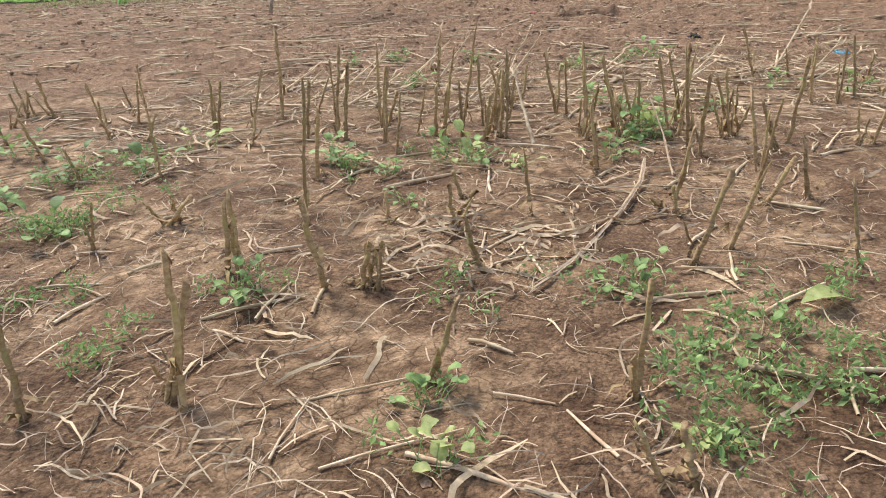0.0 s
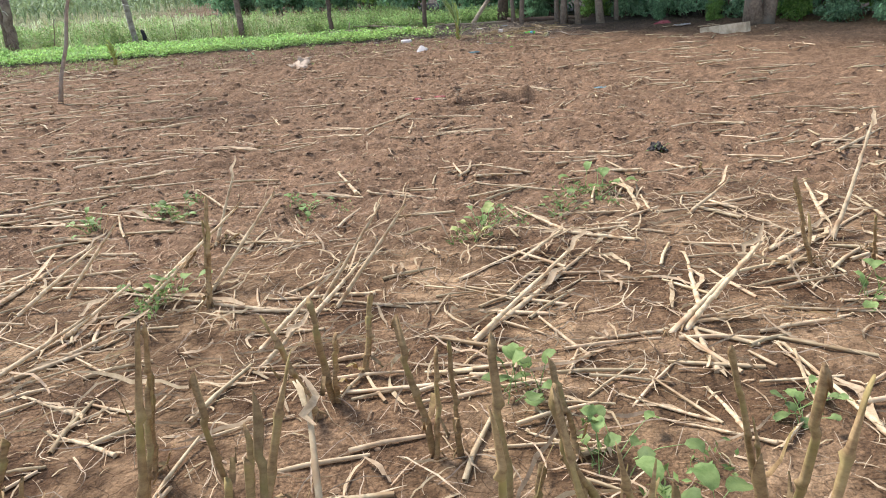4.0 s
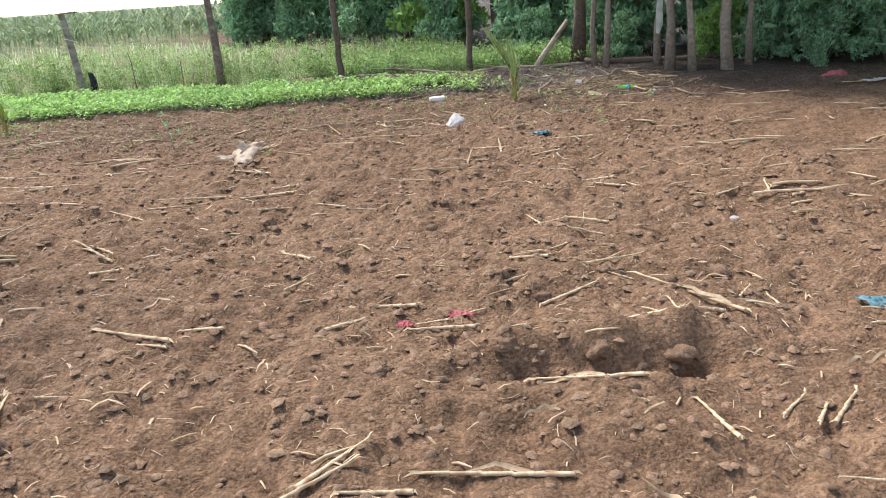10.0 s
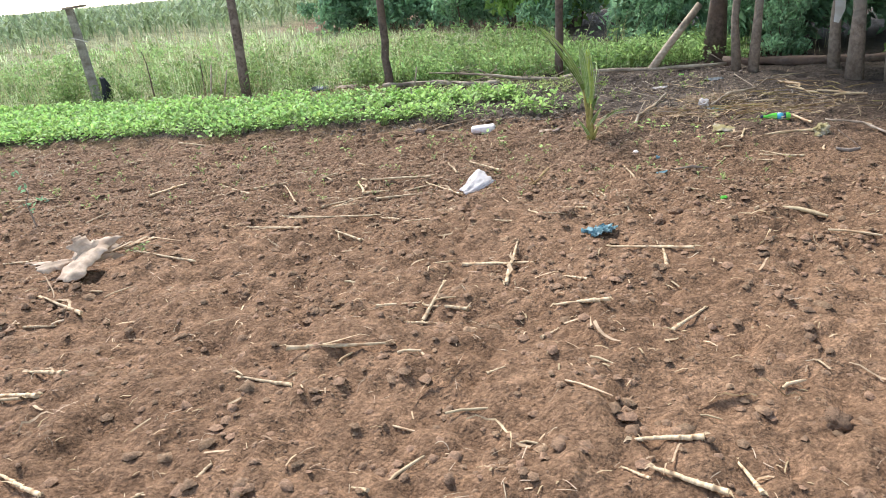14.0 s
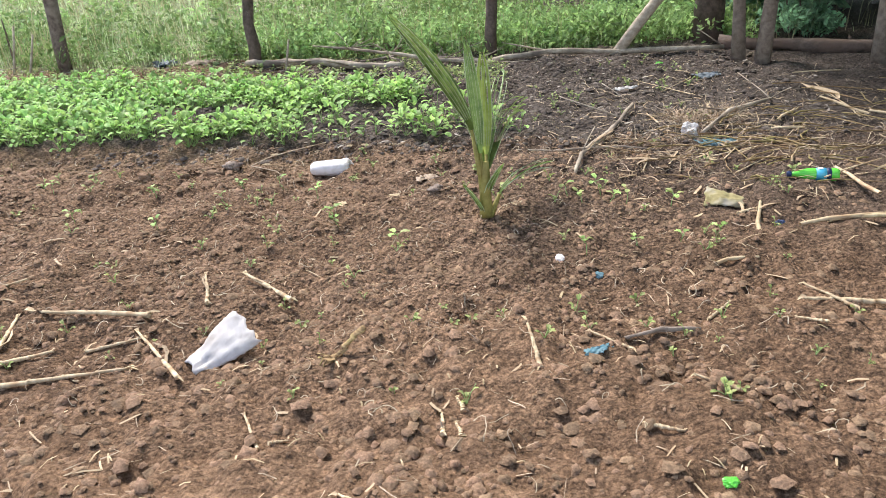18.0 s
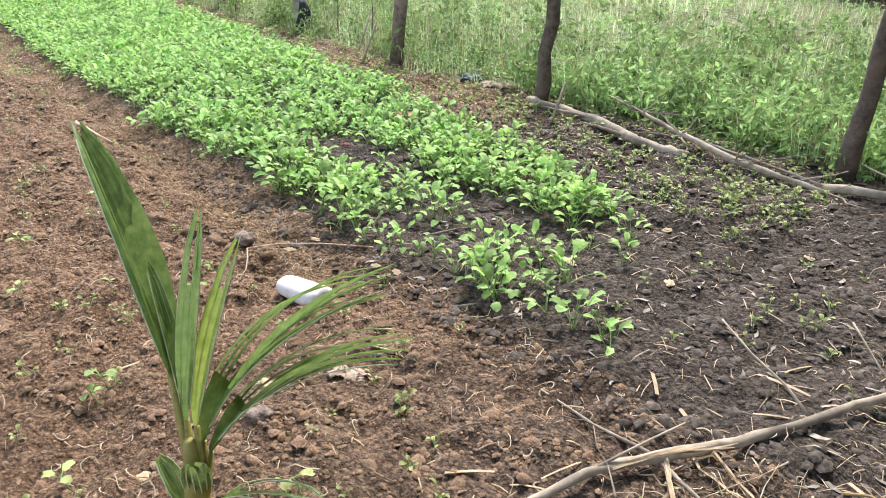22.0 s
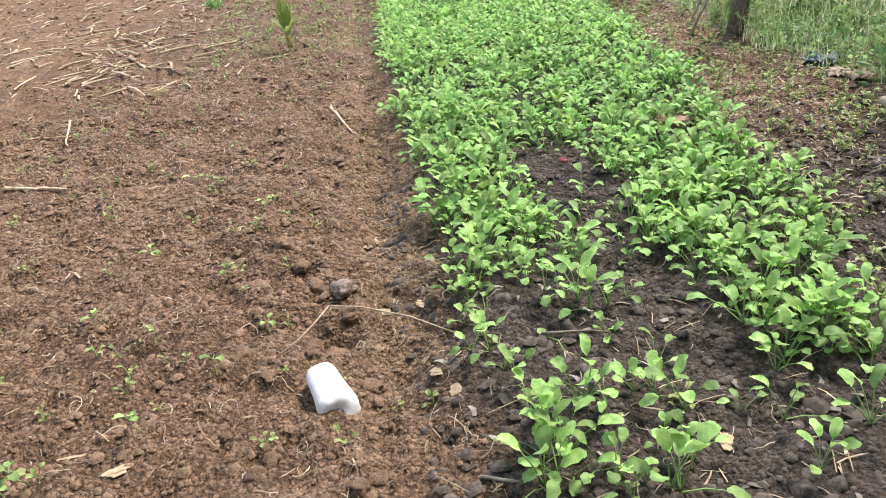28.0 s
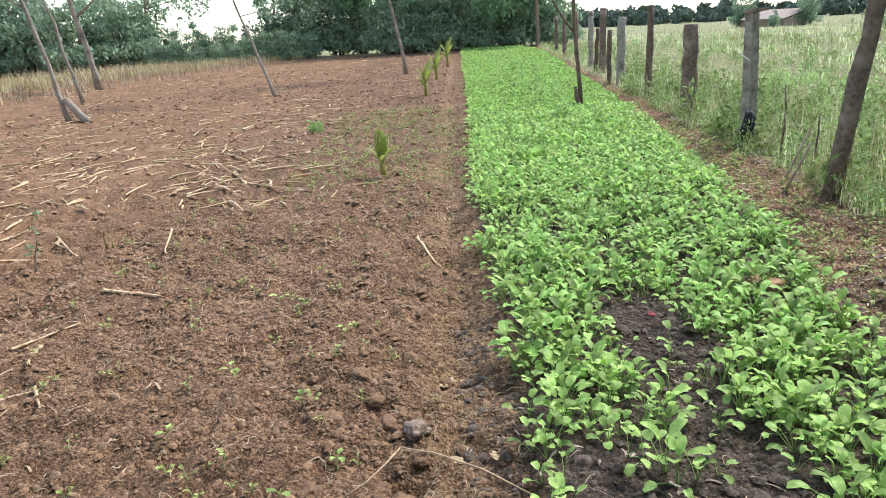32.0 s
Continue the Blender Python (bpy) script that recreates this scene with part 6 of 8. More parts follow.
lay_stalks([(-0.69, 14.01, 0.21, 50), (2.95, 14.04, 0.3, 145), (1.08, 14.06, 0.29, 135), (-0.12, 14.07, 0.2, 170), (1.74, 14.1, 0.11, 169), (-2.39, 14.1, 0.63, 37), (5.3, 14.18, 0.81, 152), (2.99, 14.25, 0.28, 174), (2.75, 14.28, 0.2, 169), (1.47, 14.29, 0.14, 0), (2.99, 14.32, 0.16, 73), (2.66, 14.38, 0.15, 112), (-0.31, 14.39, 0.43, 140), (2.86, 14.41, 0.17, 153), (-0.26, 14.42, 0.28, 139), (4.12, 14.64, 0.26, 31), (4.46, 14.71, 0.31, 71), (-1.19, 14.82, 0.69, 73), (1.47, 14.87, 0.21, 164), (1.23, 15, 0.23, 162), (0.81, 15.08, 0.29, 16), (2.37, 15.08, 0.1, 140), (3.39, 15.09, 0.23, 157), (-2.3, 15.12, 0.45, 157)])
lay_stalks([(3.58, 15.14, 0.17, 100), (1.82, 15.14, 0.07, 53), (3.24, 15.15, 0.1, 146), (3.36, 15.32, 0.24, 173), (-0.4, 15.32, 0.38, 146), (0.63, 15.57, 0.38, 5), (-0.07, 15.58, 0.5, 2), (0.78, 15.61, 0.21, 171), (1.84, 15.69, 0.26, 161), (-0, 15.74, 0.58, 165), (0.8, 15.78, 0.25, 156), (2.77, 15.8, 0.08, 8), (2.08, 15.94, 0.44, 11), (2.99, 16.12, 0.11, 46), (3.6, 16.24, 0.29, 48), (-0.68, 16.25, 0.18, 178), (2.43, 16.26, 0.23, 32), (0.37, 16.33, 0.16, 28), (3.14, 16.34, 0.26, 172), (2.26, 16.4, 0.22, 16), (2.49, 16.41, 0.23, 168), (2.43, 16.45, 0.3, 73), (0.37, 16.53, 0.44, 148), (-1.76, 16.56, 0.59, 174)])
lay_stalks([(3.11, 16.74, 0.19, 144), (3.6, 16.94, 0.24, 88), (2.79, 16.95, 0.55, 86), (2.72, 16.98, 0.41, 0), (3.55, 17.08, 0.46, 161), (0.68, 17.14, 0.37, 174), (-1.86, 17.15, 0.26, 154), (-0.5, 17.32, 0.25, 168), (-1.24, 17.39, 0.68, 180), (1.68, 17.45, 0.15, 111), (2.35, 17.46, 0.07, 80), (1.74, 17.48, 0.21, 149), (2.72, 17.52, 0.11, 173), (4.22, 17.55, 0.09, 74), (3.06, 17.56, 0.19, 0), (3.4, 17.6, 0.06, 174), (2.16, 17.65, 0.16, 168), (2.91, 17.65, 0.15, 116), (3.64, 17.65, 0.09, 99), (-1.08, 17.67, 0.38, 124), (3.49, 17.68, 0.1, 117), (3.16, 17.74, 0.17, 149), (-1.52, 17.74, 0.72, 36), (1.14, 17.76, 0.37, 180)])
lay_stalks([(1.95, 17.79, 0.15, 157), (1.54, 17.83, 0.57, 180), (1.27, 17.98, 0.28, 172), (-5.28, 17.99, 1.5, 20), (2.84, 18.02, 0.07, 38), (1.59, 18.02, 0.15, 7), (2.73, 18.07, 0.16, 124), (3.38, 18.08, 0.06, 107), (-6.4, 18.08, 0.69, 81), (1.56, 18.09, 0.18, 5), (3.98, 18.1, 0.12, 8), (3.33, 18.12, 0.14, 93), (-0.4, 18.16, 0.2, 33), (1.52, 18.24, 0.36, 30), (3.37, 18.24, 0.07, 110), (1.95, 18.33, 0.45, 16), (4.18, 18.33, 0.14, 158), (-3.52, 18.37, 0.59, 143), (-5.2, 18.41, 1.5, 33), (1.34, 18.43, 0.18, 5), (1.73, 18.43, 0.22, 52), (-4.28, 18.45, 1.5, 27), (2.22, 18.5, 0.4, 135), (-4.21, 18.51, 1.03, 20)])
lay_stalks([(-1.36, 18.51, 0.52, 56), (1.02, 18.51, 0.26, 118), (3.6, 18.52, 0.29, 101), (3.87, 18.53, 0.18, 142), (1.58, 18.54, 0.42, 109), (2.02, 18.56, 0.22, 16), (0.55, 18.59, 0.38, 141), (-1.36, 18.64, 0.61, 14), (0.81, 18.64, 0.28, 9), (-6.65, 18.65, 0.96, 35), (4.57, 18.66, 0.1, 169), (1.82, 18.74, 0.56, 174), (4.29, 18.78, 0.11, 28), (-0.14, 18.79, 0.43, 71), (1.24, 18.8, 0.17, 130), (4.74, 18.83, 0.31, 179), (4.69, 18.83, 0.22, 126), (1.3, 18.91, 0.27, 33), (2.25, 18.92, 0.24, 112), (2.51, 18.94, 0.3, 145), (-3.25, 19.15, 0.92, 51), (4.63, 19.71, 0.18, 47), (4.84, 20.36, 0.29, 33), (4.44, 20.39, 0.12, 80)])
lay_stalks([(4.25, 20.39, 0.15, 71), (4.96, 20.4, 0.1, 171), (4.58, 20.46, 0.12, 145), (4.73, 20.49, 0.18, 56), (4.68, 20.53, 0.15, 9), (4.88, 20.57, 0.22, 30), (4.86, 20.65, 0.26, 28), (-0.75, 20.68, 0.41, 20), (5.25, 20.69, 0.38, 177), (4.85, 20.82, 0.32, 20), (4.46, 21.37, 0.18, 13), (5.72, 21.74, 0.84, 93), (4.63, 22.16, 0.6, 122), (4.74, 22.2, 0.38, 48)])
lay_stalks([(-1.71, 9.6, 0.71, 28), (-1.62, 9.19, 0.97, 178), (-0.78, 9.17, 1.33, 149), (-0.82, 8.02, 0.64, 172), (-2.14, 11.27, 1.35, 167), (-0.81, 10.24, 0.68, 14), (-0.3, 11.04, 0.77, 165), (0.13, 11.09, 0.71, 179), (0.61, 7.41, 0.55, 173), (-1.14, 8.09, 0.55, 55), (-0.98, 8.11, 0.96, 73), (-1.41, 7.93, 0.46, 60), (-0.05, 7.53, 0.87, 151), (0.37, 7.29, 0.54, 170), (0.85, 7.24, 0.38, 154), (-0.24, 6.31, 0.36, 144), (-2.53, 10.36, 1.4, 121), (-2.53, 10.39, 0.68, 176), (-2.13, 8.42, 0.29, 179), (-1.35, 7.86, 0.5, 11), (-1.27, 9.01, 0.67, 165), (-2.12, 12.01, 0.39, 10), (-3.74, 13.12, 0.4, 41), (-3.04, 13.82, 1.12, 166)])
lay_stalks([(-2.51, 13.13, 0.81, 71), (-1.68, 13.05, 0.6, 179), (1.97, 9.3, 0.48, 25), (2.71, 8.58, 0.78, 80), (4.21, 8.94, 0.57, 0), (4.75, 9.01, 0.48, 161), (5.23, 9.6, 1.4, 35), (3.15, 6.5, 1.04, 157), (2.44, 7.08, 0.67, 72), (2.2, 6.45, 0.47, 75), (2.04, 5.98, 0.27, 92), (2.45, 6.17, 0.39, 85), (2.48, 5.53, 0.24, 115), (2.8, 6.05, 0.37, 65), (2.98, 6.15, 0.18, 144), (2.96, 5.97, 0.32, 66), (3.01, 5.74, 0.28, 144), (2.78, 5.39, 0.24, 154), (3.09, 6.64, 0.25, 173), (1.41, 5.93, 0.22, 142), (4.35, 9.52, 0.53, 6), (4.88, 10.01, 0.54, 21)])
for row in [(-0.76, 7.76, -0.45, 7.88, 0.35), (-0.96, 7.59, -0.52, 7.71, 0.3), (-1.68, 7.06, -1.44, 7.18, 0.11), (-1.68, 7.01, -1.1, 7.13, 0.33), (-1.4, 7.56, -1.13, 7.68, 0.21), (-1.83, 7.63, -1.64, 7.75, 0.1), (-2.12, 8.01, -1.8, 8.13, 0.11), (-0.86, 6.84, -0.34, 6.96, 0.25), (-0.66, 7.24, -0.29, 7.36, 0.19), (-0.63, 7.06, -0.25, 7.18, 0.08), (-0.33, 7.49, -0.03, 7.61, 0.23), (-0.32, 7.76, 0.2, 7.88, 0.39), (0.01, 7.64, 0.42, 7.76, 0.48), (-0.05, 8.29, 0.13, 8.41, 0.4)]:
    prop_stalk(*row)
for row in [(0.32, 6.9, 0.74, 7.02, 0.34), (0.33, 6.69, 0.54, 6.81, 0.13), (0.6, 7.35, 0.95, 7.47, 0.46), (0.67, 7.26, 1.07, 7.38, 0.47), (0.53, 7.18, 0.83, 7.3, 0.22), (1.25, 6.74, 1.78, 6.86, 0.36), (1.67, 7.6, 1.99, 7.72, 0.1), (2.17, 6.59, 2.55, 6.71, 0.34), (3.26, 6.55, 3.69, 6.67, 0.38), (3.29, 6.54, 3.85, 6.66, 0.27), (2.85, 8, 3.19, 8.12, 0.16), (3.42, 7.39, 3.96, 7.88, 0.55), (2.08, 6.57, 2.71, 6.9, 0.25)]:
    prop_stalk(*row)


def scatter_straw():
    r = random.Random(23)
    # stumps beyond the path, in their sown rows
    for i in range(64):
        row = r.randint(0, 8)
        x, y = r.choice([r.uniform(-4.5, -1.8), r.uniform(2.7, 5.0)]), 2.2 + 0.62 * row + r.uniform(-0.12, 0.12)
        plant_stub(x, y, r.uniform(0.2, 0.5), 500 + i)
    # the rest, far from the path
    q = np.random.default_rng(29)
    sets = []

    def far(n, x0, x1, y0, y1, size, clump):
        x, y = q.uniform(x0, x1, n), q.uniform(y0, y1, n)
        keep = (value_noise(x, y, clump, 31) + q.uniform(-0.3, 0.3, n) > -0.05) & (y < bed_near(x) - 0.15) & ~((x > -2.4) & (x < 5) & (y > 9.6 + 0.8 * q.random(n)))
        x, y = x[keep], y[keep]
        m = len(x)
        v, f = tube([(-0.5, 0, 0), (-0.1, 0.006, 0.003), (0.5, -0.006, 0)], [0.011, 0.0105, 0.008], 4, 0.2, 3, False)
        L = size * q.uniform(0.4, 1.3, m)
        t = q.uniform(0.5, 1.1, m)
        turn = np.where(q.random(m) < 0.4, q.normal(0.15, 0.4, m), q.uniform(0, 3.14, m))
        sets.append(scattered(v, f, x, y, ground_z(x, y) + 0.012, turn, q.uniform(-0.2, 0.2, m), np.stack([L, t, t], -1)))

    def strew(x, y, low, high, thin, thick, spin):
        n = len(x)
        v, f = tube([(-0.5, 0, 0), (-0.2, 0.012, 0.004), (0.15, -0.004, 0.005), (0.5, -0.014, 0)], [0.0115, 0.011, 0.010, 0.007], 6, 0.25, 3, False)
        L, t = q.uniform(low, high, n), q.uniform(thin, thick, n)
        sets.append(scattered(v, f, x, y, ground_z(x, y) + 0.010, spin, q.uniform(-0.12, 0.12, n), np.stack([L, t, t], -1)))

    # loose pieces that lie thick on the stubble and thin out over the tilled soil
    strew(q.uniform(-4.5, 5.0, 90), q.uniform(1.8, 7.0, 90), 0.12, 0.5, 0.4, 0.9, q.normal(0.2, 0.8, 90))
    strew(np.where(q.random(340) < 0.65, q.uniform(-7, -0.8, 340), q.uniform(4.4, 7.5, 340)), q.uniform(8, 17.5, 340), 0.12, 0.6, 0.6, 1.3, q.normal(0.05, 0.4, 340))
    strew(q.uniform(4.3, 6.4, 24), q.uniform(18.5, 22.8, 24), 0.12, 0.5, 0.4, 1.0, q.uniform(0, 3.1, 24))
    far(1500, -14, -2.2, 9.5, 20.2, 0.30, 0.9)
    # tangled heaps
    for cx, cy, n, wide in ((-4.4, 18.4, 60, 0.8), (-6.2, 17.6, 40, 0.8), (-5.2, 16.2, 30, 0.8), (-9.5, 17.8, 50, 1.0), (-13.0, 18.5, 60, 1.6), (-8.0, 14.5, 40, 1.2)):
        strew(q.normal(cx, wide, n), q.normal(cy, wide * 0.6, n), 0.1, 0.6, 0.5, 1.3, q.uniform(0, 3.14, n))
    far(1500, -45, -12, 8, 22.5, 0.45, 1.5)
    far(220, 4.5, 9, 8, 19, 0.4, 1.0)
    far(420, -9, 6, 1, 9.5, 0.4, 1.0)
    far(560, -5, 6, 5.4, 7.5, 0.35, 0.8)
    far(240, -5, 6, 7.5, 11.0, 0.35, 0.8)
    strew(q.uniform(-2.4, 5, 200), 9 + 8 * q.random(200) ** 1.2, 0.06, 0.2, 0.3, 0.7, q.normal(0.1, 0.6, 200))
    stuff("far_stalks", sets, STRAW, "dry maize stalks strewn over the tilled field", "maize stalks")


scatter_straw()


# ------------------------------------------------------------------ litter: chips of straw, roots, clods
def build_litter():
    q = np.random.default_rng(37)
    chip = [(-0.5, -0.5, 0), (0.5, -0.5, 0), (0.5, 0.5, 0), (-0.5, 0.5, 0), (0, -0.6, 0.35), (0, 0.6, 0.35)]
    chip_f = [(0, 4, 5), (0, 5, 3), (4, 1, 2), (4, 2, 5)]
    curl = [(-0.5, -0.5, 0.0), (-0.5, 0.5, 0.0), (-0.15, -0.2, 0.12), (-0.15, 0.9, 0.12), (0.2, 0.3, 0.16), (0.2, 1.4, 0.16), (0.5, 1.6, 0.02), (0.5, 2.4, 0.02)]
    curl_f = [(0, 2, 3, 1), (2, 4, 5, 3), (4, 6, 7, 5)]

    def spread_bits(n, x0, x1, y0, y1, length, width, shape, faces, keep, tilt=0.25, lift=0.004):
        x, y = q.uniform(x0, x1, n), q.uniform(y0, y1, n)
        k = keep(x, y)
        x, y = x[k], y[k]
        m = len(x)
        L, w = length * q.uniform(0.35, 1.5, m), width * q.uniform(0.5, 1.5, m)
        return scattered(shape, faces, x, y, ground_z(x, y) + lift, q.uniform(0, 6.28, m), q.uniform(-tilt, tilt, m), np.stack([L, w, L * 0.35], -1))

    def clumpy(x, y):
        return value_noise(x, y, 0.45, 51) + q.uniform(-0.35, 0.35, len(x)) > 0.0

    def in_field(x, y):
        return clumpy(x, y) & (y < bed_near(x))

    def stubble_zone(x, y):
        return clumpy(x, y) | (q.random(len(x)) < 0.3)

    def rubbish_zone(x, y):
        return (np.hypot((x - 4.8) / 1.1, (y - 21.0) / 1.5) + q.uniform(-0.3, 0.3, len(x)) < 1) | (q.random(len(x)) < 0.12)

    stuff("straw_chips", [spread_bits(3600, -3, 5, 1.2, 8.8, 0.08, 0.0045, chip, chip_f, stubble_zone), spread_bits(7500, -4, 6, 8.2, 18.6, 0.045, 0.0042, chip, chip_f, in_field), spread_bits(1500, -4, 4.6, 18.4, 21, 0.035, 0.003, chip, chip_f, in_field),
                          spread_bits(600, 3.2, 6.6, 18.6, 23.2, 0.06, 0.003, chip, chip_f, rubbish_zone), spread_bits(3000, -12, -3, 9, 21.5, 0.09, 0.009, chip, chip_f, in_field),
                          spread_bits(1100, -8, 1.8, 22.8, 24.6, 0.05, 0.005, chip, chip_f, lambda x, y: y > bed_far(x))],
          CHIP, "broken chips of dry maize straw on the soil", "straw", True)
    stuff("papery_leaves", [spread_bits(700, -3, 5, 1.2, 8.8, 0.16, 0.008, curl, curl_f, stubble_zone), spread_bits(900, -4, 6, 8.5, 20, 0.08, 0.008, curl, curl_f, in_field),
                            spread_bits(240, 3.4, 6.4, 18.8, 23, 0.12, 0.009, curl, curl_f, rubbish_zone), spread_bits(420, -6, 2.5, 22.6, 24.4, 0.06, 0.012, curl, curl_f, lambda x, y: (y > bed_far(x)) & (y < fence_y(x) + 0.3))], PALE_STRAW, "curled papery dry maize leaves on the soil", "dry leaves")
    stuff("dry_roots", [spread_bits(4200, -2.5, 4.5, 8.5, 19, 0.06, 0.0026, curl, curl_f, in_field, 0.5), spread_bits(2200, -6, 3.6, 18.2, 21.0, 0.04, 0.0020, curl, curl_f, lambda x, y: y < bed_near(x), 0.6),
                        spread_bits(1100, 2.2, 5.6, 20.8, 23.9, 0.08, 0.003, curl, curl_f, lambda x, y: q.random(len(x)) < 0.8, 0.6), spread_bits(5200, -3, 5, 1.2, 8.8, 0.12, 0.002, curl, curl_f, stubble_zone, 0.5),
                        spread_bits(900, -5, 3, 22.4, 24.1, 0.08, 0.004, curl, curl_f, lambda x, y: y > bed_far(x), 0.6)], ROOT, "thin pale dry rootlets pulled up from the soil", "roots")
    stuff("dead_leaves", [spread_bits(800, 1.2, 5.8, 20.9, 24.0, 0.034, 0.014, curl, curl_f, lambda x, y: bed_density(x, y) < 0.3, 0.3), spread_bits(700, -7, 1.5, 22.8, 24.6, 0.05, 0.018, curl, curl_f, lambda x, y: y > bed_far(x), 0.3)],
          LITTER, "grey-brown fragments of dead leaves on the dark soil", "dead leaves")
    # loose earth: crumbs to fist-sized clods
    def clods(n, x0, x1, y0, y1, low, high, keep, power=3.0, plump=1.0):
        shape, sides = (ICO, ICO_F) if high > 0.04 else (CRUMB, CRUMB_F)
        x, y = q.uniform(x0, x1, n), q.uniform(y0, y1, n)
        k = keep(x, y)
        x, y = x[k], y[k]
        m = len(x)
        s = low + (high - low) * q.random(m) ** power
        v, f = scattered(shape, sides, x, y, ground_z(x, y) + s * 0.12, q.uniform(0, 6.28, m), q.uniform(-0.2, 0.2, m), np.stack([s * q.uniform(0.8, 1.3, m), s, s * plump * q.uniform(0.36, 0.6, m)], -1))
        c = np.repeat(np.stack([x, y, ground_z(x, y)], -1), len(shape), 0)
        return c + (v - c) * q.uniform(0.66, 1.3, (len(v), 1)), f

    def tilled(x, y):
        return (y > 8.4) & (y < bed_near(x) - 0.02) & (value_noise(x, y, 0.4, 71) + q.uniform(-0.4, 0.4, len(x)) > -0.1)

    def darkish(x, y):
        return (bed_density(x, y) < 0.3) & (q.random(len(x)) < 0.8)

    stuff("soil_crumbs", [clods(420, 3.0, 5.2, 16.6, 18.8, 0.012, 0.030, tilled, 1.6, 1.5), clods(2200, 1.6, 5.4, 16.2, 20.7, 0.009, 0.026, tilled, 2.2, 1.5), clods(900, -2.0, 5.0, 11.0, 17.0, 0.012, 0.036, tilled, 2.2, 1.4), clods(260, 0.5, 3.6, 12.2, 14.2, 0.015, 0.038, tilled, 1.7), clods(24000, 0.2, 4.3, 18.7, 21.0, 0.003, 0.011, tilled, 1.9), clods(5200, -1.5, 4.6, 17.6, 21.0, 0.009, 0.026, tilled, 2.2, 1.4), clods(7000, -3.0, 1.0, 18.0, 21.0, 0.007, 0.024, tilled, 2.0), clods(22000, -2.2, 5.4, 8.6, 18.5, 0.006, 0.034, tilled, 3.0), clods(4600, -10, -2, 9, 21.4, 0.010, 0.040, tilled), clods(3600, -18, -2, 12, 21.6, 0.014, 0.042, tilled, 2.0), clods(3000, -30, -5, 11, 22, 0.02, 0.06, tilled, 2.2), clods(2200, -2.5, 4.5, 1.3, 8.6, 0.005, 0.022, lambda x, y: q.random(len(x)) < 0.7)],
          CLOD, "loose crumbs and small clods of brown earth", "soil")
    stuff("dark_crumbs", [clods(12000, 0.2, 5.6, 20.8, 24.0, 0.004, 0.022, darkish), clods(3600, 0.5, 5.6, 20.8, 24.0, 0.010, 0.034, darkish, 2.0)], DARK_CLOD, "loose dark crumbly soil beside the bed", "soil")


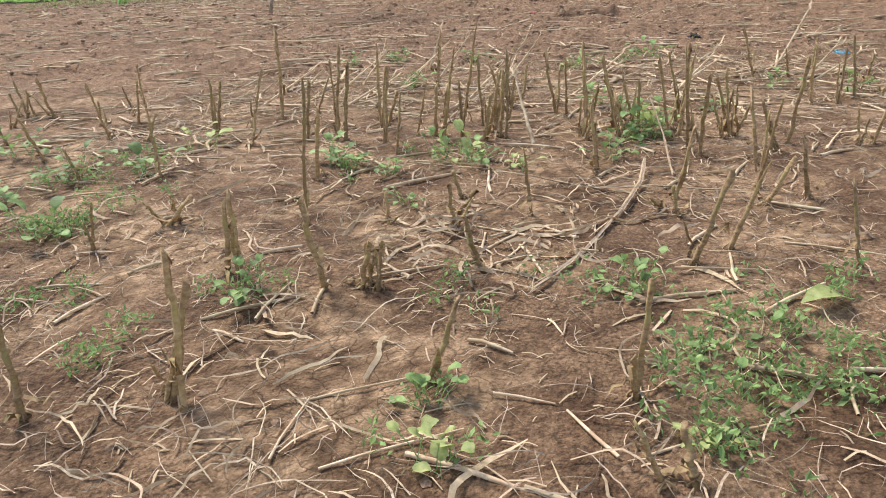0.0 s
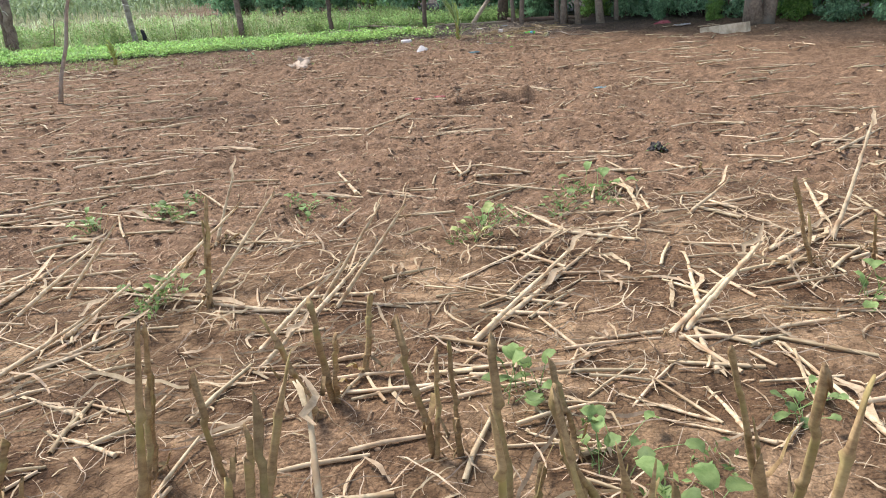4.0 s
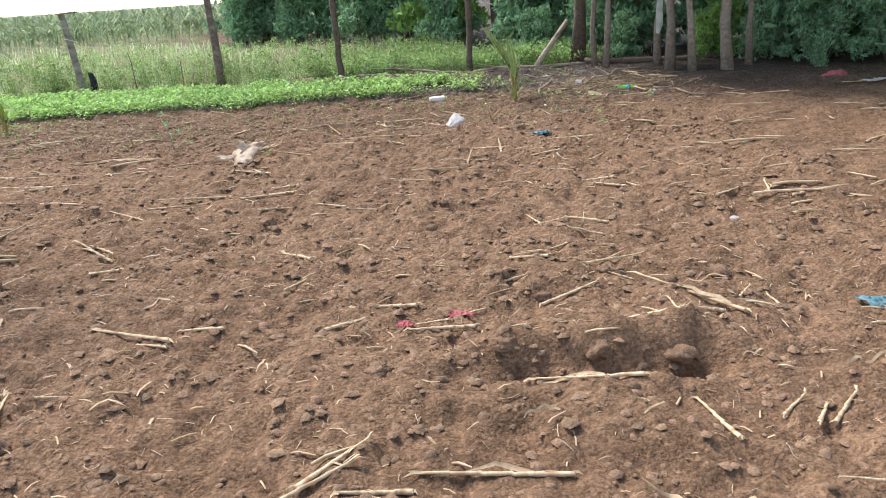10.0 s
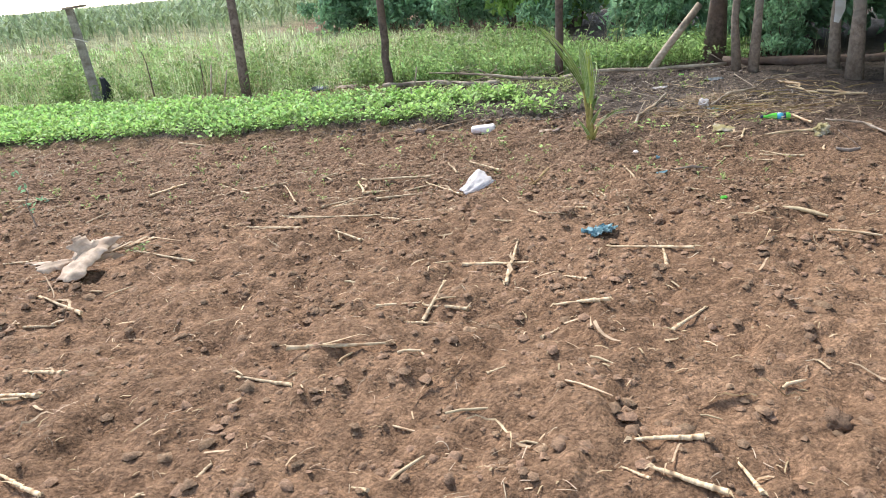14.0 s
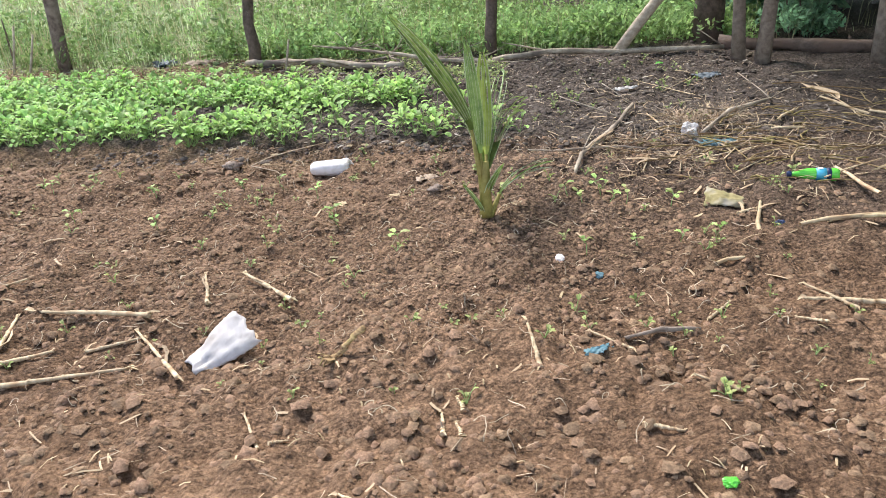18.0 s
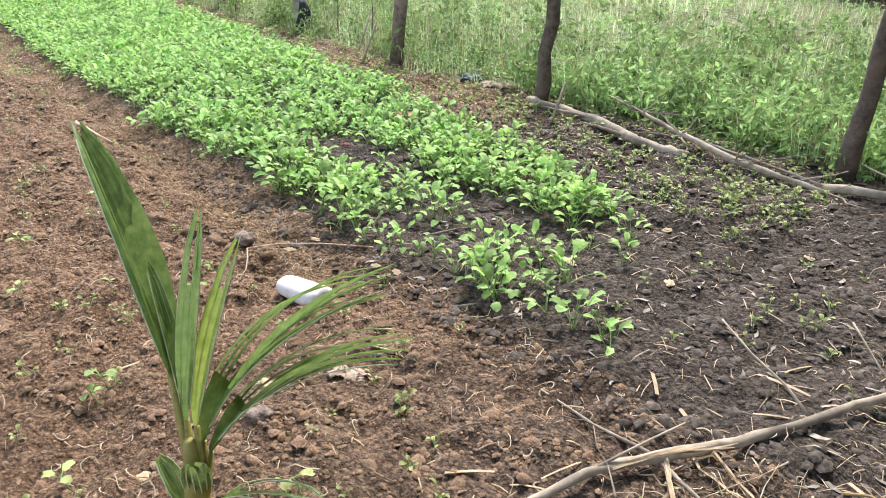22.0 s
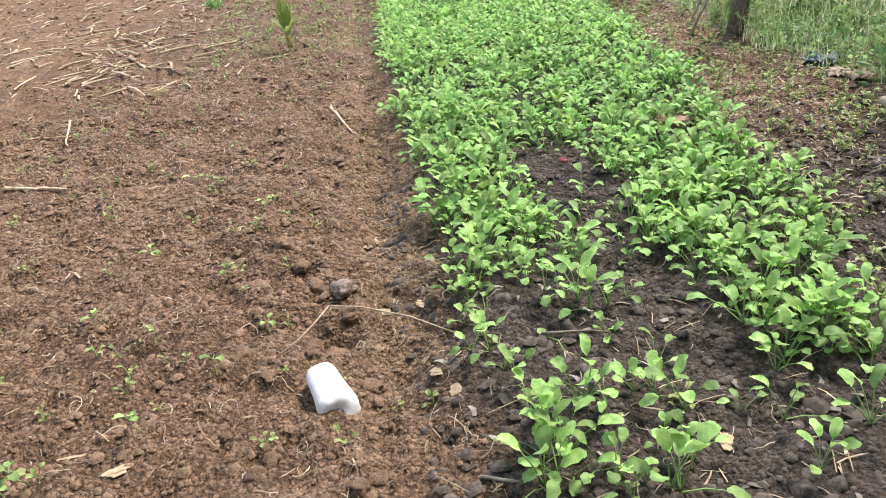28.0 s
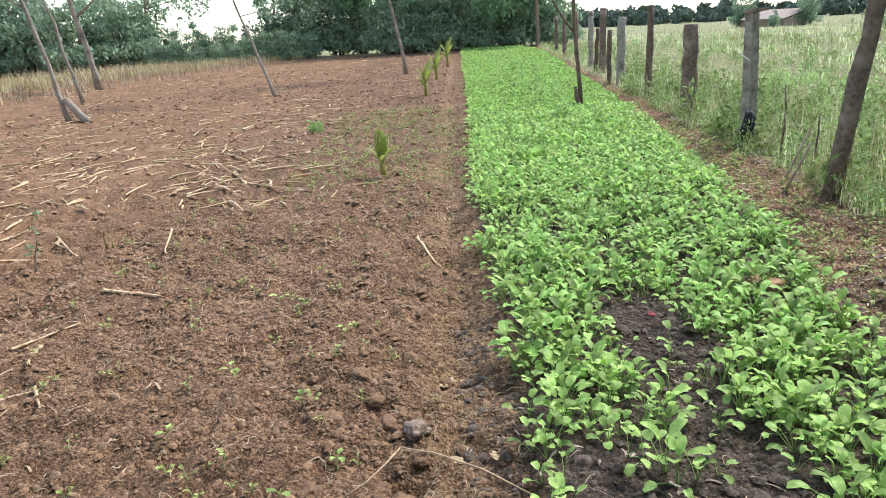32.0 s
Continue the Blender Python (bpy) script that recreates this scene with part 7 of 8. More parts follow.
def build_strips():
    """Long twisted strips of dry maize leaf, thick on the stubble, thin elsewhere."""
    q = np.random.default_rng(77)

    def strips(n, x0, x1, y0, y1, length, width, keep=None, lift=0.012):
        x, y = q.uniform(x0, x1, n), q.uniform(y0, y1, n)
        if keep is not None:
            k = keep(x, y)
            x, y = x[k], y[k]
        m, seg = len(x), 8
        L = length * q.uniform(0.4, 1.5, m) / seg
        w = width * q.uniform(0.5, 1.4, m)
        head, bend = q.uniform(0, 6.28, m), q.normal(0, 0.16, m)
        twist, z = q.uniform(0, 6.28, m), np.zeros(m)
        rows = []
        for i in range(seg + 1):
            taper = np.sin(np.pi * (0.12 + 0.86 * i / seg)) ** 0.6
            side = np.stack([-np.sin(head) * np.cos(twist), np.cos(head) * np.cos(twist), 0.8 * np.sin(twist)], -1) * (w * taper)[:, None]
            c = np.stack([x, y, ground_z(x, y) + lift + z], -1)
            rows += [c - side, c + side]
            head = head + bend + q.normal(0, 0.18, m)
            twist = twist + q.normal(0, 0.35, m)
            z = np.clip(z + q.normal(0, 0.012, m), 0, 0.07)
            x, y = x + L * np.cos(head), y + L * np.sin(head)
        v = np.stack(rows, 1).reshape(-1, 3)
        f = np.array([[2 * i, 2 * i + 1, 2 * i + 3, 2 * i + 2] for i in range(seg)])
        return v, (f[None] + (np.arange(m) * 2 * (seg + 1))[:, None, None]).reshape(-1, 4)

    def patch(x, y):
        return value_noise(x, y, 0.7, 81) + q.uniform(-0.25, 0.25, len(x)) > 0.0

    stuff("leaf_strips", [strips(900, -3, 4.6, 1.3, 8.4, 0.30, 0.0045, patch), strips(320, -3, 4.6, 1.3, 8.0, 0.36, 0.009), strips(70, -0.35, 0.75, 2.9, 3.9, 0.26, 0.009), strips(420, -2.5, 4.2, 6.3, 8.6, 0.3, 0.006), strips(40, 4.2, 6.2, 19.8, 22.0, 0.25, 0.005), strips(22, 4.0, 4.7, 20.3, 21.0, 0.2, 0.004), strips(240, -3, 5.5, 8.4, 18, 0.22, 0.007, patch)],
          PALE_STRAW, "twisted strips of dry maize leaf on the soil", "dry leaves")
    def curls(n, x0, x1, y0, y1, length, width, keep):
        """Thin rootlets that coil and loop over the crumbs."""
        x, y = q.uniform(x0, x1, n), q.uniform(y0, y1, n)
        k = keep(x, y)
        x, y = x[k], y[k]
        m, seg = len(x), 7
        L = length * q.uniform(0.4, 1.6, m) / seg
        head, bend, w = q.uniform(0, 6.28, m), q.normal(0, 0.45, m), width * q.uniform(0.6, 1.5, m)
        z, rows = np.full(m, 0.004), []
        rise = q.uniform(0.0, 0.010, m)
        for i in range(seg + 1):
            side = np.stack([-np.sin(head), np.cos(head), 0.4 * np.ones(m)], -1) * w[:, None]
            c = np.stack([x, y, ground_z(x, y) + z], -1)
            rows += [c - side, c + side]
            head = head + bend + q.normal(0, 0.3, m)
            z = z + rise * math.cos(3.1 * i / seg)
            x, y = x + L * np.cos(head), y + L * np.sin(head)
        v = np.stack(rows, 1).reshape(-1, 3)
        f = np.array([[2 * i, 2 * i + 1, 2 * i + 3, 2 * i + 2] for i in range(seg)])
        return v, (f[None] + (np.arange(m) * 2 * (seg + 1))[:, None, None]).reshape(-1, 4)

    def open_soil(x, y):
        return (bed_density(x, y) < 0.2) & (q.random(len(x)) < 0.9)

    stuff("coiled_rootlets", [curls(1150, -1.5, 4.6, 18.0, 21.0, 0.07, 0.0014, open_soil), curls(1300, -8, -1.5, 18.2, 21.2, 0.09, 0.0024, open_soil), curls(500, 0.0, 5.6, 20.9, 23.8, 0.07, 0.0013, lambda x, y: bed_density(x, y) < 0.5),
                              curls(900, -6, 1.5, 22.8, 24.2, 0.08, 0.0018, open_soil), curls(600, -2, 5, 9, 18, 0.08, 0.0012, patch)], ROOTLET, "pale coiled rootlets lying on the loose soil", "roots")
    # the heap of broken stalks and fibres among the rubbish
    n = 120
    x, y = np.concatenate([q.normal(5.05, 0.36, 85), q.normal(5.6, 0.4, 35)]), np.concatenate([q.normal(20.7, 0.26, 85), q.normal(21.6, 0.3, 35)])
    v, f = tube([(-0.5, 0, 0), (-0.2, 0.03, 0.01), (0.15, -0.01, 0.012), (0.5, -0.03, 0)], [0.010, 0.009, 0.0085, 0.005], 5, 0.3, 3, False)
    L, t = q.uniform(0.08, 0.42, n), q.uniform(0.22, 0.6, n)
    stuff("stalk_heap", [scattered(v, f, x, y, ground_z(x, y) + q.uniform(0.005, 0.03, n), q.normal(0.2, 0.7, n), q.uniform(-0.2, 0.2, n), np.stack([L, t, t], -1))], STUB, "heap of broken brown stalks among the rubbish", "stalks")
    stuff("brown_strips", [strips(2300, -3, 4.6, 1.3, 8.4, 0.30, 0.0030, patch), strips(1500, -3, 4.6, 1.3, 8.6, 0.22, 0.0022), strips(420, 4.55, 5.0, 21.15, 21.5, 0.16, 0.0026), strips(60, 3.9, 4.6, 20.3, 21.0, 0.16, 0.002), strips(460, 4.1, 6.2, 19.9, 21.6, 0.16, 0.0020, lambda x, y: np.hypot((x - 5.1) / 1.0, (y - 20.75) / 0.6) + q.uniform(-0.4, 0.4, len(x)) < 0.9), strips(120, 4.1, 6.2, 19.8, 22.5, 0.2, 0.0022)], ROOT, "thin brown fibres of dry maize litter", "dry leaves")


build_litter()
build_strips()


def frayed_stem(line, width, label, seed):
    """A split, flattened dry stalk: overlapping torn strips along one line, with loose ends."""
    r = random.Random(seed)
    pts = [Vector((x, y, gz(x, y) + h)) for x, y, h in line]
    dense = [pts[k].lerp(pts[k + 1], f / 4) for k in range(len(pts) - 1) for f in range(4)] + [pts[-1]]
    ob = holder("split_stem", Matrix.Translation(dense[0]), label, "dry stem", "split stems on the stubble")
    n = len(dense)
    for k in range(6):
        a = 0 if k < 2 else r.randint(0, n // 2)
        b = n if k < 2 else min(n, a + r.randint(n // 3, n - 2) + 2)
        off, strip = Vector((r.uniform(-1, 1), r.uniform(-1, 1), 0)) * width * 0.9, []
        for i in range(a, b):
            loose = max(0, i - b + 3) * 0.014 * (k > 1)
            p = dense[i] - dense[0] + off + Vector((r.uniform(-1, 1), r.uniform(-1, 1), 0)) * width * 0.35
            strip.append((p.x + off.x * loose * 60, p.y + off.y * loose * 60, p.z + r.uniform(0.0, 0.006) + loose * 0.6))
        w = [width * r.uniform(0.5, 1.0) * (0.35 if i in (0, len(strip) - 1) else 1.0) for i in range(len(strip))]
        part("strip", mesh_of("strip", *ribbon(strip, w, (r.uniform(-0.4, 0.4), r.uniform(-0.4, 0.4), 1), 0.5), PALE_STRAW if k % 3 else ROOT), ob)


frayed_stem([(-0.12, 4.66, 0.03), (0.26, 4.41, 0.05), (0.59, 4.23, 0.04), (0.85, 4.05, 0.02), (1.32, 3.95, 0.03), (1.87, 3.78, 0.02)], 0.006, "long split dry stem lying across the stubble", 21)
frayed_stem([(1.3, 4.4, 0.07), (1.18, 4.05, 0.03), (0.98, 3.68, 0.02), (0.65, 3.14, 0.015), (0.36, 2.79, 0.015)], 0.0075, "pale frayed dry stem lying on the crust", 22)
frayed_stem([(1.02, 3.74, 0.02), (0.93, 3.60, 0.02), (0.80, 3.52, 0.01), (0.76, 3.34, 0.01)], 0.006, "torn pale side shoot on the crust", 25)
frayed_stem([(1.5, 5.05, 0.3), (1.5, 4.7, 0.12), (1.45, 4.4, 0.04), (1.40, 4.15, 0.02)], 0.0045, "bent pale dry stem among the stumps", 24)
for n_, line in enumerate([[(4.01, 20.75, 0.04), (4.28, 20.44, 0.02), (4.51, 20.45, 0.015)], [(4.04, 20.92, 0.04), (4.24, 20.80, 0.025), (4.41, 20.69, 0.015)], [(4.01, 20.77, 0.05), (4.14, 20.59, 0.03), (4.22, 20.52, 0.02)], [(3.94, 20.59, 0.04), (3.99, 20.75, 0.055), (4.13, 20.91, 0.05)]]):
    frayed_stem(line, 0.0055, "torn grey-brown stem tangled in the dead branch", 40 + n_)
prop_stalk(0.69, 5.03, 0.64, 5.75, 0.42)
for k in range(8):
    q = random.Random(700 + k)
    lay_stalk(q.gauss(0.2, 0.28), q.gauss(3.4, 0.2), q.uniform(0.15, 0.4), q.uniform(0, 180))



def clod_mesh(seed, mat):
    bm = bmesh.new()
    bmesh.ops.create_icosphere(bm, subdivisions=3, radius=1.0)
    for v in bm.verts:
        p = v.co.copy()
        k = 1 + 0.5 * noise.noise(p * 1.3 + Vector((seed * 3.1, 0, 0))) + 0.34 * noise.noise(p * 2.9 + Vector((0, seed * 1.7, 0))) + 0.26 * noise.noise(p * 6.0) + 0.16 * noise.noise(p * 11)
        v.co = Vector((p.x, p.y, p.z * 0.56)) * k
    me = bpy.data.meshes.new("clod")
    bm.to_mesh(me)
    bm.free()
    me.materials.append(mat)
    me.polygons.foreach_set("use_smooth", np.ones(len(me.polygons), bool))
    return me


CLODS = [clod_mesh(i, LUMP) for i in range(5)]
STONES = [clod_mesh(9 + i, STONE) for i in range(2)]


def clod(x, y, size, k):
    ob = new("soil_clod", CLODS[k % 5])
    size *= 0.78
    ob.matrix_world = pose(x, y, gz(x, y) - size * 0.06, 0, 0, k * 47) @ Matrix.Diagonal((size, size * 0.9, size, 1))
    tagged(ob, "lump of brown earth turned up by tilling", "clod", "large clods")


for k, (x, y, s) in enumerate([(-0.27, 12.88, 0.09), (1.62, 12.43, 0.07), (3.46, 13.27, 0.09), (1.83, 11.26, 0.06), (2.29, 11.33, 0.055), (3.15, 11.04, 0.06), (0.70, 11.38, 0.06), (0.19, 12.07, 0.07),
                               (2.19, 12.56, 0.07), (2.6, 12.5, 0.08), (2.95, 12.45, 0.08), (0.82, 14.74, 0.06), (1.95, 14.37, 0.05), (1.43, 13.49, 0.07), (2.29, 13.36, 0.06), (2.48, 13.15, 0.06), (2.88, 13.40, 0.05),
                               (3.17, 13.22, 0.07), (3.45, 13.25, 0.06), (3.25, 12.56, 0.08), (0.04, 14.20, 0.06), (1.95, 12.97, 0.08), (1.56, 13.73, 0.045), (2.73, 12.89, 0.06), (2.41, 15.21, 0.05), (2.08, 14.97, 0.05)]):
    clod(x, y, s, k)
for k, (x, y, s) in enumerate([(0.77, 14.81, 0.08), (2.26, 14.60, 0.06), (3.92, 15.43, 0.06), (4.17, 18.67, 0.06), (1.59, 20.24, 0.07), (1.27, 20.35, 0.07), (3.65, 17.48, 0.06), (3.78, 17.65, 0.05), (2.06, 20.22, 0.06),
                               (4.0, 18.27, 0.06), (3.12, 17.59, 0.05), (1.69, 18.07, 0.07), (1.65, 20.49, 0.07), (2.09, 20.56, 0.085), (2.35, 20.67, 0.05), (1.24, 20.71, 0.06), (-2.52, 20.92, 0.08), (-1.25, 20.75, 0.07),
                               (1.61, 9.37, 0.09), (0.0, 11.5, 0.1), (3.72, 11.09, 0.09), (3.15, 11.01, 0.06), (1.79, 9.04, 0.07), (-0.54, 10.87, 0.09), (-0.73, 13.86, 0.09), (3.8, 11.29, 0.08), (0.02, 11.66, 0.07)]):
    clod(x, y, s, k + 3)
for k, (x, y, s) in enumerate([(2.32, 20.67, 0.05), (2.79, 20.66, 0.055), (2.84, 20.6, 0.04), (2.64, 20.35, 0.05), (2.68, 20.3, 0.04), (1.47, 20.42, 0.055), (1.15, 20.74, 0.05), (2.0, 20.47, 0.045), (2.12, 20.47, 0.04), (1.9, 20.62, 0.04), (2.95, 20.5, 0.03), (2.5, 20.2, 0.03)]):
    clod(x, y, s, k + 1)
for x, y, s, k in [(1.73, 20.60, 0.055, 0), (3.1, 19.95, 0.04, 1)]:
    ob = new("stone", STONES[k])
    ob.matrix_world = pose(x, y, gz(x, y) + s * 0.3, 0, 0, 30 * k) @ Matrix.Diagonal((s, s * 0.85, s * 0.9, 1))
    tagged(ob, "grey-brown earthy stone on the soil", "stone", "stones")


# ------------------------------------------------------------------ green weeds on the stubble
def weed_plant(x, y, size, k, mat=FENCE_WEED, label="leafy green weed growing between the stumps"):
    r = random.Random(900 + k)
    ob = holder("weed", pose(x, y, gz(x, y) - 0.005), label, "weed", "weeds on the plot")
    for j in range(r.randint(9, 15)):
        b, s = leaf_piece(size * r.uniform(0.4, 0.85), size * r.uniform(0.35, 0.65), size * r.uniform(0.5, 1.8), r.uniform(-15, 45), k * 31 + j, True)
        at = pose(r.uniform(-0.7, 0.7) * size, r.uniform(-0.7, 0.7) * size, 0, 0, 0, r.uniform(0, 360))
        part("leaf", two_tone("weed_leaf", b, s, mat), ob, "", at)


for k, (x, y, s) in enumerate([(-0.64, 4.81, 0.13), (0.17, 4.79, 0.12), (-1.96, 4.8, 0.14), (-2.17, 3.77, 0.14), (0.86, 2.27, 0.06), (0.78, 1.75, 0.06), (1.3, 4.98, 0.13), (0.82, 2.81, 0.09), (-0.08, 2.08, 0.08),
                               (-0.06, 1.74, 0.09), (-0.88, 2.9, 0.09), (1.14, 4.61, 0.09), (1.61, 5.37, 0.12), (-1.78, 5.58, 0.12), (-0.67, 4.76, 0.12), (0.02, 4.93, 0.11), (0.22, 4.67, 0.10), (1.59, 5.25, 0.11), (-0.32, 4.58, 0.08),
                               (-0.2, 4.02, 0.06), (1.37, 6.25, 0.11), (0.51, 4.55, 0.08), (1.55, 5.76, 0.11), (1.55, 5.08, 0.12), (1.43, 5.17, 0.09), (1.54, 7.99, 0.10), (-0.18, 7.56, 0.1), (2.51, 8.65, 0.12), (3.15, 6.68, 0.1)]):
    weed_plant(x, y, s, k, PALE_LEAF if k % 4 == 1 else FENCE_WEED)
for k, (x, y, s) in enumerate([(2.27, 5.88, 0.09), (-0.93, 8.86, 0.08), (0.53, 8.91, 0.09), (-0.38, 9.02, 0.1), (1.62, 8.19, 0.08), (2.16, 8.35, 0.08), (3.35, 9.54, 0.05), (-2.8, 4.4, 0.14), (-3.2, 5.5, 0.13), (1.25, 2.35, 0.06), (1.5, 1.9, 0.06),
                               (3.6, 6.2, 0.1), (-2.5, 4.9, 0.13), (1.0, 2.0, 0.06), (0.4, 17.35, 0.05)]):
    weed_plant(x, y, s, 60 + k)
creep = []
for x, y, n in [(-1.35, 2.55, 7), (-1.7, 3.0, 8), (1.75, 2.7, 6), (0.95, 2.2, 14), (0.85, 1.8, 14), (1.3, 2.1, 14), (1.1, 2.6, 8), (0.7, 2.9, 5), (1.6, 2.3, 8), (-2.2, 3.85, 16), (-2.0, 4.2, 10), (-2.5, 4.8, 9), (-2.1, 5.3, 9), (-0.9, 2.95, 5), (0.15, 2.8, 5), (-0.6, 4.8, 4), (0.1, 4.75, 4), (1.3, 5.0, 4), (1.6, 5.6, 4), (-0.2, 7.5, 3), (2.5, 8.6, 4), (0.5, 8.9, 3), (-0.4, 9.0, 3), (1.6, 8.15, 3), (2.2, 8.4, 3), (-0.1, 1.9, 3)]:
    for k in range(n):
        creep.append((x + rng.normal(0, 0.16), y + rng.normal(0, 0.14)))
creep = [(x, y, gz(x, y) + rng.uniform(0.01, 0.08)) for x, y in creep]
stuff("creeping_weeds", [leaf_cloud(26 * len(creep), creep, [0.09] * len(creep), 0.016, 88, 0.1)], FENCE_WEED, "low creeping weeds with small leaves between the stumps", "weeds", True)
# the grey-green plant by the bleached sheath, and one large fallen leaf
ob = holder("weed", pose(-0.72, 17.9, gz(-0.72, 17.9)), "thin grey-green weed with drooping leaf clusters", "weed", "weeds on the plot")
part("stem", mesh_of("stem", *tube(bent((0, 0, -0.02), (-0.07, 0.04, 0.32), 5, 0.02, 4), [0.008, 0.007, 0.006, 0.005, 0.004, 0.003], 5), BARK), ob)
part("foliage", mesh_of("foliage", *leaf_cloud(34, [(-0.02, 0.0, 0.15), (-0.06, 0.03, 0.3), (-0.08, 0.05, 0.4), (0.06, 0.04, 0.2)], [0.06, 0.05, 0.05, 0.04], 0.02, 3), FOLIAGE, True), ob)
ob = holder("fallen_leaf", pose(1.52, 2.55, gz(1.52, 2.55) + 0.03, 10, 0, 105), "large pale green leaf on the dry soil", "leaf")
part("blade", mesh_of("blade", *ribbon([(0, -0.11, 0.0), (0, -0.06, 0.02), (0, 0.0, 0.03), (0, 0.06, 0.02), (0, 0.12, -0.01)], [0.005, 0.045, 0.06, 0.04, 0.004], (0, 0, 1), 0.25), PALE_LEAF), ob)
part("stalk", mesh_of("stalk", *tube([(0, -0.11, 0), (0.02, -0.18, -0.01), (0.02, -0.26, -0.03)], [0.004, 0.0035, 0.003], 5), LEAF_STEM), ob)


# ------------------------------------------------------------------ rubbish on the ground
def crumpled(x, y, size, seed, name, label, mat, turn=0, category="plastic", pinch=0.5, lift=0.35, crease=1.0):
    """A crumpled sheet or bag: a flattened, creased shell."""
    bm = bmesh.new()
    bmesh.ops.create_icosphere(bm, subdivisions=4, radius=1.0)
    for v in bm.verts:
        p = v.co.copy()
        k = 1 + pinch * noise.noise(p * 1.6 + Vector((seed, 0, 0))) + crease * (0.22 * abs(noise.noise(p * 4.1 + Vector((0, seed, 0)))) + 0.10 * noise.noise(p * 9))
        v.co = Vector((p.x * size[0], p.y * size[1], p.z * size[2])) * k
    me = bpy.data.meshes.new(name)
    bm.to_mesh(me)
    bm.free()
    me.materials.append(mat)
    ob = new(name, me)
    ob.matrix_world = pose(x, y, gz(x, y) + size[2] * lift, 0, 0, turn)
    return tagged(ob, label, category)


def crushed_container():
    """A white container on its side: rounded at the narrow end, wide, flat-sided and crumpled at the other."""
    verts, faces, n = [], [], 32
    stations = [(-0.118, 0.20), (-0.115, 0.50), (-0.106, 0.72), (-0.09, 0.84), (-0.06, 0.90), (-0.02, 0.94), (0.02, 1.0), (0.055, 1.08), (0.078, 1.13), (0.092, 1.12), (0.104, 1.03), (0.111, 0.86), (0.115, 0.55), (0.116, 0.2)]
    for i, (x, k) in enumerate(stations):
        crush = smooth(0.03, 0.10, x)
        for j in range(n):
            a = 2 * math.pi * j / n
            c, s_ = math.cos(a), math.sin(a)
            box = 1 / max(abs(c) ** 2.6 + abs(s_) ** 2.6, 1e-6) ** (1 / 2.6)
            p = Vector((x * 9, c * 1.3, s_ * 1.3))
            dent = box * (1 + 0.04 * noise.noise(p)) - crush * 0.13 * abs(noise.noise(p * 1.7 + Vector((3, 1, 0))))
            fold = -0.012 * max(0.0, 1 - abs(x - 0.062) / 0.02) * max(0.0, s_) * max(0.0, c + 0.3)
            verts.append((x + 0.010 * crush * c - 0.012 * crush * s_, 0.052 * k * c * dent, 0.041 * k * s_ * dent + fold))
    for i in range(len(stations) - 1):
        for j in range(n):
            a, b = i * n + j, i * n + (j + 1) % n
            faces.append((a, b, b + n, a + n))
    faces += [tuple(range(n - 1, -1, -1)), tuple(range(len(verts) - n, len(verts)))]
    ob = new("plastic_container", mesh_of("plastic_container", verts, faces, WHITE_PLASTIC))
    ob.matrix_world = pose(2.385, 20.53, gz(2.385, 20.53) + 0.043, 8, 3, 16) @ Matrix.Diagonal((1.1, 1.14, 1.05, 1))
    tagged(ob, "crushed translucent white plastic container lying in the furrow", "container")


crushed_container()
def torn_sheet(name, length, width, seed, curl, mat, thick=0.004, ragged=0.25):
    """A stiff torn sheet with a ragged outline, curled across, with real thickness."""
    nx, ny = 22, 14
    verts, faces = [], []
    for side in (0, 1):
        for j in range(ny + 1):
            for i in range(nx + 1):
                u, w = i / nx * 2 - 1, j / ny * 2 - 1
                rag = 1 + ragged * noise.noise(Vector((u * 2.2, math.copysign(3, w) + seed, seed))) + 0.5 * ragged * noise.noise(Vector((u * 7, math.copysign(5, w), seed)))
                end = 1 + ragged * noise.noise(Vector((math.copysign(4, u), w * 2.5, seed + 7))) + 0.5 * ragged * noise.noise(Vector((math.copysign(2, u), w * 7, seed)))
                x, y = u * length * 0.5 * end, w * width * 0.5 * rag * (1 - 0.35 * u)
                z = curl * (1 - w * w) * width + 0.10 * width * noise.noise(Vector((u * 2, w * 2, seed + 3))) + 0.04 * width * noise.noise(Vector((u * 6, w * 6, seed)))
                verts.append((x, y, z - side * thick))
    n = (nx + 1) * (ny + 1)
    for j in range(ny):
        for i in range(nx):
            q = j * (nx + 1) + i
            faces += [(q, q + 1, q + nx + 2, q + nx + 1), (n + q, n + q + nx + 1, n + q + nx + 2, n + q + 1)]
    rim = [i for i in range(nx)] + [j * (nx + 1) + nx for j in range(ny)] + [ny * (nx + 1) + i for i in range(nx, 0, -1)] + [j * (nx + 1) for j in range(ny, 0, -1)]
    for k, p in enumerate(rim):
        q = rim[(k + 1) % len(rim)]
        faces.append((p, n + p, n + q, q))
    return mesh_of(name, verts, faces, mat)


